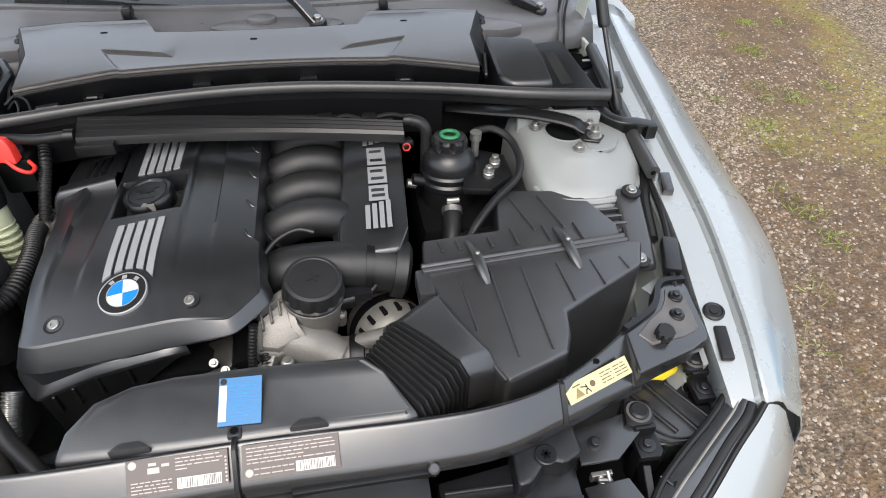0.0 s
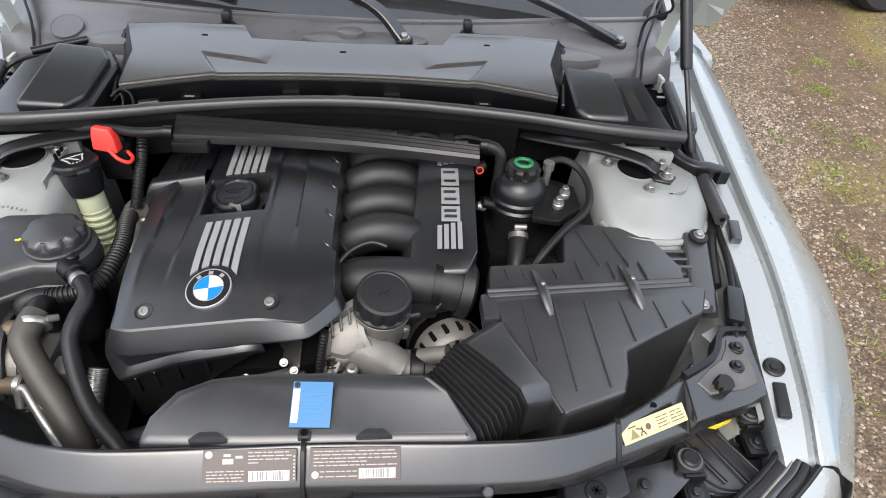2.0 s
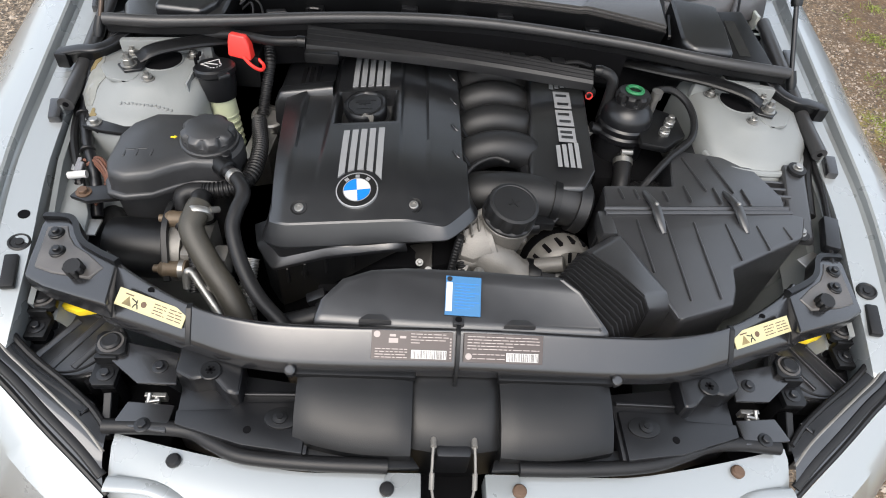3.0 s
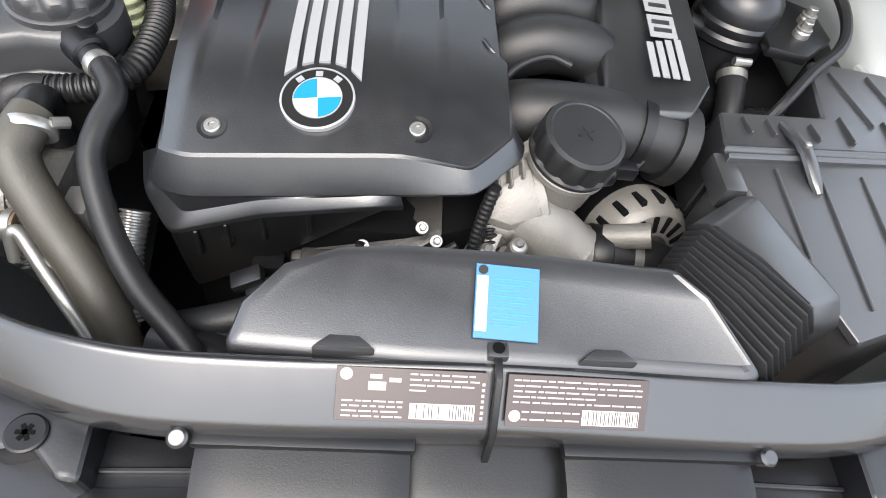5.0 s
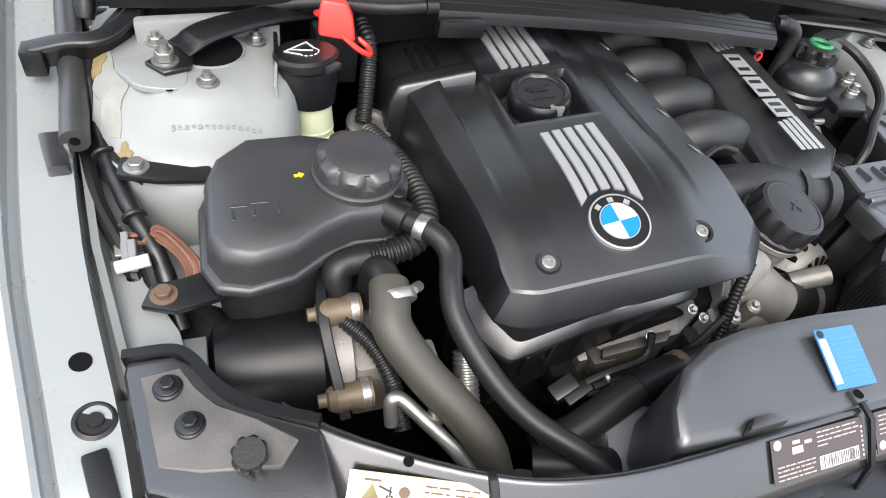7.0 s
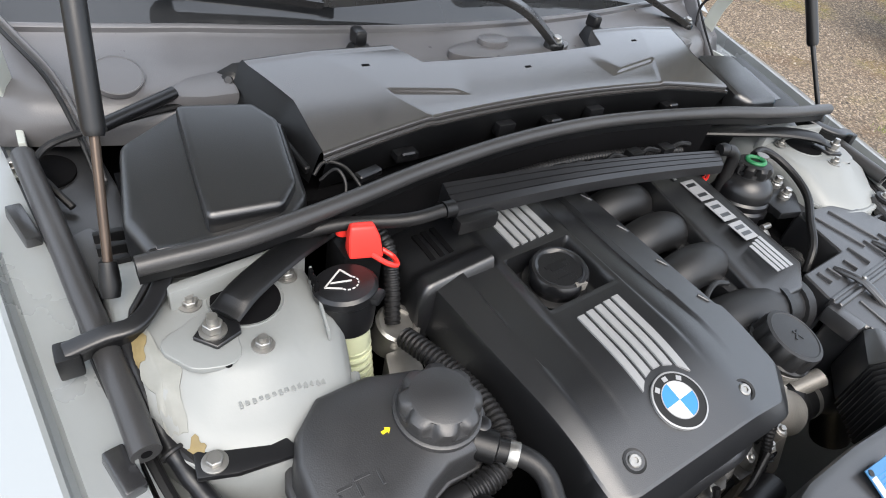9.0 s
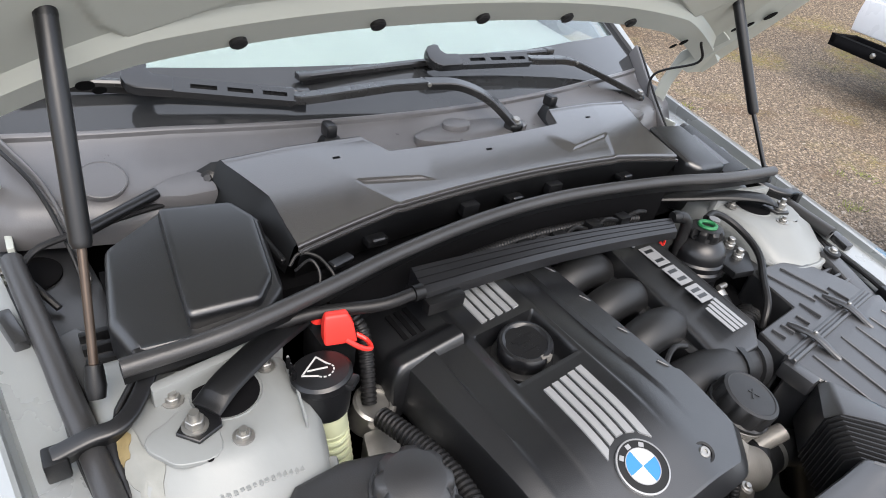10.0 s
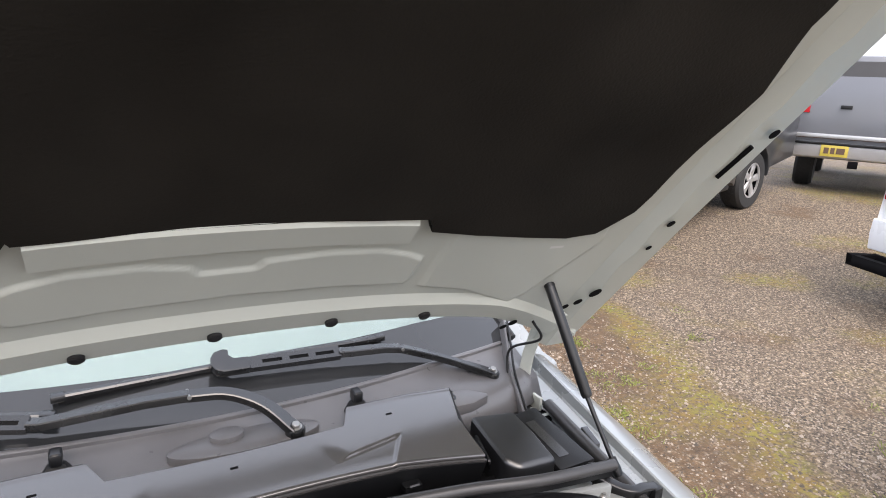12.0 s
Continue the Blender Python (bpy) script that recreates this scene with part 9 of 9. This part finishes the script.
# ---- other vehicles on the car park ----
def wheel(parent, c, axis, r, w, rimr):
    ty = part("tyre", lathe([(rimr * 0.5, -w * 0.3), (rimr, -w / 2), (r * 0.93, -w / 2), (r, -w * 0.36), (r, w * 0.36), (r * 0.93, w / 2), (rimr, w / 2), (rimr * 0.98, w * 0.08)], 44, c, axis), TYRE, parent)
    m = frame_of(c, axis)
    part("rim", lathe([(rimr, w * 0.1), (rimr, w * 0.47), (rimr * 0.93, w * 0.48), (rimr * 0.9, w * 0.14), (rimr * 0.2, w * 0.14), (0.0, w * 0.14)], 36, c, axis), DARK, ty)
    part("rim_lip", lathe([(rimr, w * 0.40), (rimr, w * 0.49), (rimr * 0.90, w * 0.49), (rimr * 0.90, w * 0.40)], 40, c, axis, cap=False), RIM, ty)
    for k in range(5):
        part("spoke", xf(bev(loft([[(rimr * 0.12, -rimr * 0.16, w * 0.36), (rimr * 0.12, rimr * 0.16, w * 0.36), (rimr * 0.12, rimr * 0.13, w * 0.44), (rimr * 0.12, -rimr * 0.13, w * 0.44)], [(rimr * 0.93, -rimr * 0.22, w * 0.36), (rimr * 0.93, rimr * 0.22, w * 0.36), (rimr * 0.93, rimr * 0.18, w * 0.46), (rimr * 0.93, -rimr * 0.18, w * 0.46)]]), 0.006), m @ pose(0, 0, 0, 0, 0, 72 * k + 10)), RIM, ty)
    part("hub_cap", lathe([(rimr * 0.22, w * 0.36), (rimr * 0.20, w * 0.47), (0.0, w * 0.49)], 24, c, axis), RIM, ty)
    rnd = int(2 * math.pi * r / 0.07)
    part("tread_block", join(*[xf(box(r - 0.006, r + 0.004, -w * 0.34 + w * 0.24 * j, -w * 0.34 + w * 0.20 * (j + 1), -0.018, 0.018), m @ pose(0, 0, 0, 0, 0, 360 * (k + 0.5 * (j % 2)) / rnd) @ pose(0, 0, 0, 90, 0, 0)) for k in range(rnd) for j in range(3)]), TYRE, ty)


def side_truck():
    """A long dark truck standing across, seen by its wheels and sills."""
    a, b = Vector((3.72, 3.93, 0.0)), Vector((7.10, 4.56, 0.32))
    d = (b - a).normalized()
    out = d.cross(Vector((0, 0, 1))).normalized()
    m = Matrix((( d.x, -out.x, 0, a.x), (d.y, -out.y, 0, a.y), (d.z, 0, 1, a.z), (0, 0, 0, 1)))
    L = (b - a).length
    t = thing("pickup_truck", a, "dark pickup truck with silver five-spoke wheels", "truck")
    def arch(x0, r):
        return [(x0 + r * math.cos(math.pi - math.pi * k / 10), 0.36 + r * math.sin(math.pi * k / 10)) for k in range(11)]
    pts = [(-1.05, 0.50), (-0.50, 0.48)] + arch(0, 0.47) + [(0.55, 0.42), (L - 0.55, 0.42)] + arch(L, 0.47) + [(L + 0.5, 0.48), (L + 1.2, 0.55), (L + 1.2, 1.12), (L - 0.6, 1.15), (-1.05, 1.08)]
    near = [(x, 0.02, z) for x, z in pts]
    far = [(x, 1.90, z) for x, z in pts]
    part("body", xf(bev(loft([near, far]), 0.03), m), TRUCKDARK, t)
    cab = [(L - 2.6, 1.12), (L - 2.2, 1.80), (L - 0.9, 1.80), (L - 0.2, 1.15)]
    part("cab", xf(bev(loft([[(x, 0.10, z) for x, z in cab], [(x, 1.80, z) for x, z in cab]]), 0.06), m), TRUCKDARK, t)
    part("side_glass", xf(loft([[(x, 0.085, z) for x, z in ((L - 2.35, 1.2), (L - 2.1, 1.70), (L - 1.0, 1.70), (L - 0.5, 1.2))], [(x, 0.095, z) for x, z in ((L - 2.35, 1.2), (L - 2.1, 1.70), (L - 1.0, 1.70), (L - 0.5, 1.2))]]), m), GLOSS, t)
    part("sill_step", xf(bev(box(0.7, L - 0.7, -0.02, 0.12, 0.36, 0.42), 0.02), m), PLASTIC, t)
    for x in (0, L):
        for y, s in ((0.14, 1), (1.78, -1)):
            c = m @ Vector((x, y, 0.375))
            wheel(t, c, out * s, 0.375, 0.25, 0.225)


side_truck()


def rear_suv():
    o = Vector((8.66, 5.16, 0.50))
    r, f = Vector((0.44, -0.90, 0)).normalized(), Vector((0.90, 0.44, 0)).normalized()
    m = Matrix(((r.x, f.x, 0, o.x), (r.y, f.y, 0, o.y), (0, 0, 1, o.z), (0, 0, 0, 1)))
    t = thing("parked_suv", o, "grey-silver sport utility vehicle seen from behind", "car")
    low = [(0.0, 0.06, 0.55), (0.03, 0.0, 1.15), (0.08, 0.03, 1.30), (0.16, 0.25, 1.88), (1.79, 0.25, 1.88), (1.87, 0.03, 1.30), (1.92, 0.0, 1.15), (1.95, 0.06, 0.55)]
    part("body", xf(bev(loft([low, [(x, y + 4.6, z) for x, y, z in low]]), 0.04, 3), m), TRUCKGREY, t)
    part("rear_window", xf(loft([[(0.24, 0.055, 1.38), (1.71, 0.055, 1.38), (1.66, 0.20, 1.80), (0.29, 0.20, 1.80)], [(0.24, 0.075, 1.38), (1.71, 0.075, 1.38), (1.66, 0.22, 1.80), (0.29, 0.22, 1.80)]]), m), GLOSS, t)
    part("bumper", xf(bev(loft([[(-0.02, -0.16, 0.47), (1.97, -0.16, 0.47), (1.97, 0.10, 0.45), (-0.02, 0.10, 0.45)], [(-0.02, -0.18, 0.66), (1.97, -0.18, 0.66), (1.97, 0.10, 0.68), (-0.02, 0.10, 0.68)]]), 0.03, 3), m), RIM, t)
    part("bumper_pad", xf(bev(box(-0.02, 1.97, -0.20, -0.14, 0.655, 0.69), 0.01), m), PLASTIC, t)
    part("red_stripe", xf(box(0.02, 1.93, -0.006, 0.004, 0.735, 0.745), m), RUST, t)
    part("side_moulding", xf(bev(box(0.0, 1.95, -0.03, 0.02, 0.745, 0.80), 0.012), m), RIM, t)
    pl = part("number_plate", xf(bev(box(0.45, 0.78, -0.195, -0.175, 0.50, 0.655), 0.006), m), PLATE, t, "yellow plate with plain dark bars")
    part("plate_bar", xf(join(box(0.49, 0.55, -0.199, -0.194, 0.54, 0.62), box(0.57, 0.62, -0.199, -0.194, 0.54, 0.62), box(0.64, 0.74, -0.199, -0.194, 0.54, 0.62)), m), RUST, pl)
    part("handle", xf(bev(box(0.58, 0.72, -0.02, 0.02, 1.15, 1.20), 0.006), m), PLASTIC, t)
    for x0, x1 in ((0.02, 0.22), (1.73, 1.93)):
        part("tail_lamp", xf(bev(box(x0, x1, -0.012, 0.05, 1.08, 1.38), 0.01), m), LAMPRED, t)
    part("tow_hitch", xf(bev(box(0.80, 0.92, -0.22, 0.0, 0.36, 0.45), 0.01), m), DARK, t)
    for x in (0.25, 1.70):
        for y in (0.85, 3.75):
            wheel(t, m @ Vector((x, y, 0.36)), r if x > 1 else -r, 0.36, 0.26, 0.22)


rear_suv()


def white_van():
    o = Vector((5.40, 2.32, 0.0))
    r, f = Vector((-0.35, -0.935, 0)).normalized(), Vector((0.935, -0.35, 0)).normalized()
    m = Matrix(((r.x, f.x, 0, o.x), (r.y, f.y, 0, o.y), (0, 0, 1, o.z), (0, 0, 0, 1)))
    t = thing("white_van", o, "white van seen from behind with red tail lamps", "van")
    def sec(y, k):
        p = [(-0.03, 0.49), (-0.05, 0.75), (-0.03, 1.05), (0.0, 1.26), (0.10, 1.48), (0.30, 1.64), (0.60, 1.72)]
        q = [(0.92 + (x - 0.92) * k, y, z) for x, z in p]
        return q + [(1.84 - x, y, z) for x, y, z in reversed(q)]
    part("body", xf(bev(loft([sec(0.03, 0.97), sec(0.0, 0.985), sec(0.08, 1.0), sec(4.4, 1.0)]), 0.012, 2), m), VANWHITE, t)
    part("bumper_skin", xf(bev(loft([[(-0.06, -0.008, 0.48), (1.90, -0.008, 0.48), (1.90, 0.3, 0.48), (-0.06, 0.3, 0.48)], [(-0.065, -0.016, 0.62), (1.905, -0.016, 0.62), (1.905, 0.3, 0.62), (-0.065, 0.3, 0.62)], [(-0.06, -0.012, 0.74), (1.90, -0.012, 0.74), (1.89, 0.3, 0.74), (-0.05, 0.3, 0.74)]]), 0.015, 3), m), VANWHITE, t)
    part("roof_seam", xf(box(0.02, 1.82, -0.008, 0.006, 1.245, 1.262), m), RUBBER, t)
    for s in (0, 1):
        X = (lambda x: 1.84 - x) if s else (lambda x: x)
        part("tail_lamp", xf(bev(prism([(min(X(0.0), X(0.30)), -0.015), (max(X(0.0), X(0.30)), -0.015), (max(X(0.0), X(0.30)), 0.06), (min(X(0.0), X(0.30)), 0.06)], 0.905, 1.06), 0.012), m), LAMPRED, t)
        part("upper_lamp", xf(bev(box(min(X(0.05), X(0.20)), max(X(0.05), X(0.20)), -0.012, 0.04, 1.135, 1.195), 0.012), m), LAMPRED, t)
    part("grey_sticker", xf(box(0.05, 0.20, -0.006, 0.004, 0.825, 0.87), m), RIM, t, "grey sticker with plain bars")
    part("door_panel", xf(bev(box(0.30, 1.54, -0.014, 0.02, 0.76, 0.90), 0.006, 3), m), VANWHITE, t)
    part("plate_recess", xf(bev(box(0.42, 0.80, -0.022, 0.02, 0.64, 0.85), 0.012, 3), m), VANWHITE, t)
    c = part("carrier", xf(bev(join(box(0.0, 1.85, -0.24, -0.17, 0.36, 0.45), box(0.0, 1.85, -0.02, 0.03, 0.38, 0.45), box(0.0, 0.06, -0.24, 0.03, 0.38, 0.45), box(0.62, 0.68, -0.24, 0.03, 0.38, 0.43), box(1.25, 1.31, -0.24, 0.03, 0.38, 0.43)), 0.006), m), DARK, t, "black steel carrier frame")
    part("carrier_bolt", xf(lathe([(0.022, 0), (0.022, 0.012), (0.012, 0.02)], 16, (0.46, -0.24, 0.41), (0, -1, 0)), m), STEEL, c)
    for x in (0.18, 1.66):
        for y in (0.95, 3.6):
            wheel(t, m @ Vector((x, y, 0.33)), r if x > 1 else -r, 0.33, 0.22, 0.20)


white_van()


def advert_stand():
    """A printed cloth cover drawn over a tyre that lies flat."""
    c = Vector((2.70, 0.30, 0.0))
    t = thing("advert_stand", c, "blue and white printed cloth cover on a flat-lying tyre", "advertising stand")
    part("tyre", lathe([(0.20, 0.0), (0.32, 0.004), (0.35, 0.04), (0.352, 0.10), (0.35, 0.16), (0.31, 0.20), (0.20, 0.205)], 56, c), TYRE, t)
    for k in range(44):
        a = 2 * math.pi * k / 44
        for j in range(2):
            part("tread_block", xf(bev(box(0.348, 0.358, -0.019, 0.019, 0.025 + 0.06 * j, 0.075 + 0.06 * j), 0.003, 1), Matrix.Translation(c) @ pose(0, 0, 0, 0, 0, math.degrees(a) + 4 * j) @ pose(0, 0, 0, 12, 0, 0)), TYRE, t)
    def cloth(prof):
        rows = []
        for r, z in prof:
            rows.append([c + Vector(((r + 0.006 * math.sin(7 * a + 9 * z) * (z < 0.4)) * math.cos(a), (r + 0.006 * math.sin(7 * a + 9 * z) * (z < 0.4)) * math.sin(a), z + (0.012 * math.sin(5 * a) if z < 0.15 else 0))) for a in [2 * math.pi * k / 72 for k in range(72)]])
        return loft([r + r[:1] for r in rows], closed=False)
    part("lower_cloth", cloth([(0.372, 0.115), (0.392, 0.15), (0.402, 0.19), (0.396, 0.23), (0.380, 0.28), (0.362, 0.335)]), TARPWHITE, t, "creased white cloth band", sharp=60)
    part("upper_cloth", cloth([(0.362, 0.335), (0.345, 0.50), (0.328, 0.70), (0.30, 0.88), (0.26, 0.96), (0.0, 0.98)]), TARPBLUE, t, "blue printed cloth", sharp=60)
    for word, size, a0, z, step in (("See", 0.045, 155, 0.268, 4.2), ("CAR", 0.062, 155, 0.205, 7.0)):
        for i, ch in enumerate(word):
            cu = bpy.data.curves.new("letter", "FONT")
            cu.body, cu.size, cu.extrude, cu.align_x = ch, size, 0.0015, "CENTER"
            a = radians(a0 + step * i)
            r = 0.402 if z < 0.24 else 0.391
            ob = new("letter", cu)
            ob.data.materials.append(TARPBLUE)
            ob.parent = t
            ob.matrix_parent_inverse = world_of(t).inverted()
            ob.matrix_basis = Matrix.Translation(c + Vector(((r + 0.004) * math.cos(a), (r + 0.004) * math.sin(a), z))) @ pose(0, 0, 0, 0, 0, math.degrees(a) + 90) @ pose(0, 0, 0, 80 if z < 0.24 else 70, 0, 0)


advert_stand()


# ---- grass tufts ----
def grass():
    rnd = random.Random(12)
    v, f = [], []
    spots = [(rnd.uniform(1.2, 4.8), rnd.uniform(0.7, 4.2)) for _ in range(24)]
    spots += [(1.25 + 0.45 * y + rnd.gauss(0, 0.10), y) for y in [rnd.uniform(0.5, 3.6) for _ in range(26)]]
    for cx, cy in spots:
        for _ in range(rnd.randint(14, 60)):
            x, y = cx + rnd.gauss(0, 0.035), cy + rnd.gauss(0, 0.035)
            a, h, w = rnd.uniform(0, 6.28), rnd.uniform(0.008, 0.028), 0.0022
            lx, ly = rnd.gauss(0, 0.018), rnd.gauss(0, 0.018)
            z = ground_z(x, y)
            n = len(v)
            c, s = math.cos(a) * w, math.sin(a) * w
            v += [(x - c, y - s, z), (x + c, y + s, z), (x + lx * 0.5 + c * 0.6, y + ly * 0.5 + s * 0.6, z + h * 0.7), (x + lx, y + ly, z + h)]
            f += [(n, n + 1, n + 2), (n, n + 2, n + 3)]
    me = bpy.data.meshes.new("grass_tufts")
    me.from_pydata(v, [], f)
    me.materials.append(GRASS)
    tagged(new("grass_tufts", me), "small yellow-green grass tufts growing through gravel", "grass", kind="stuff")


grass()
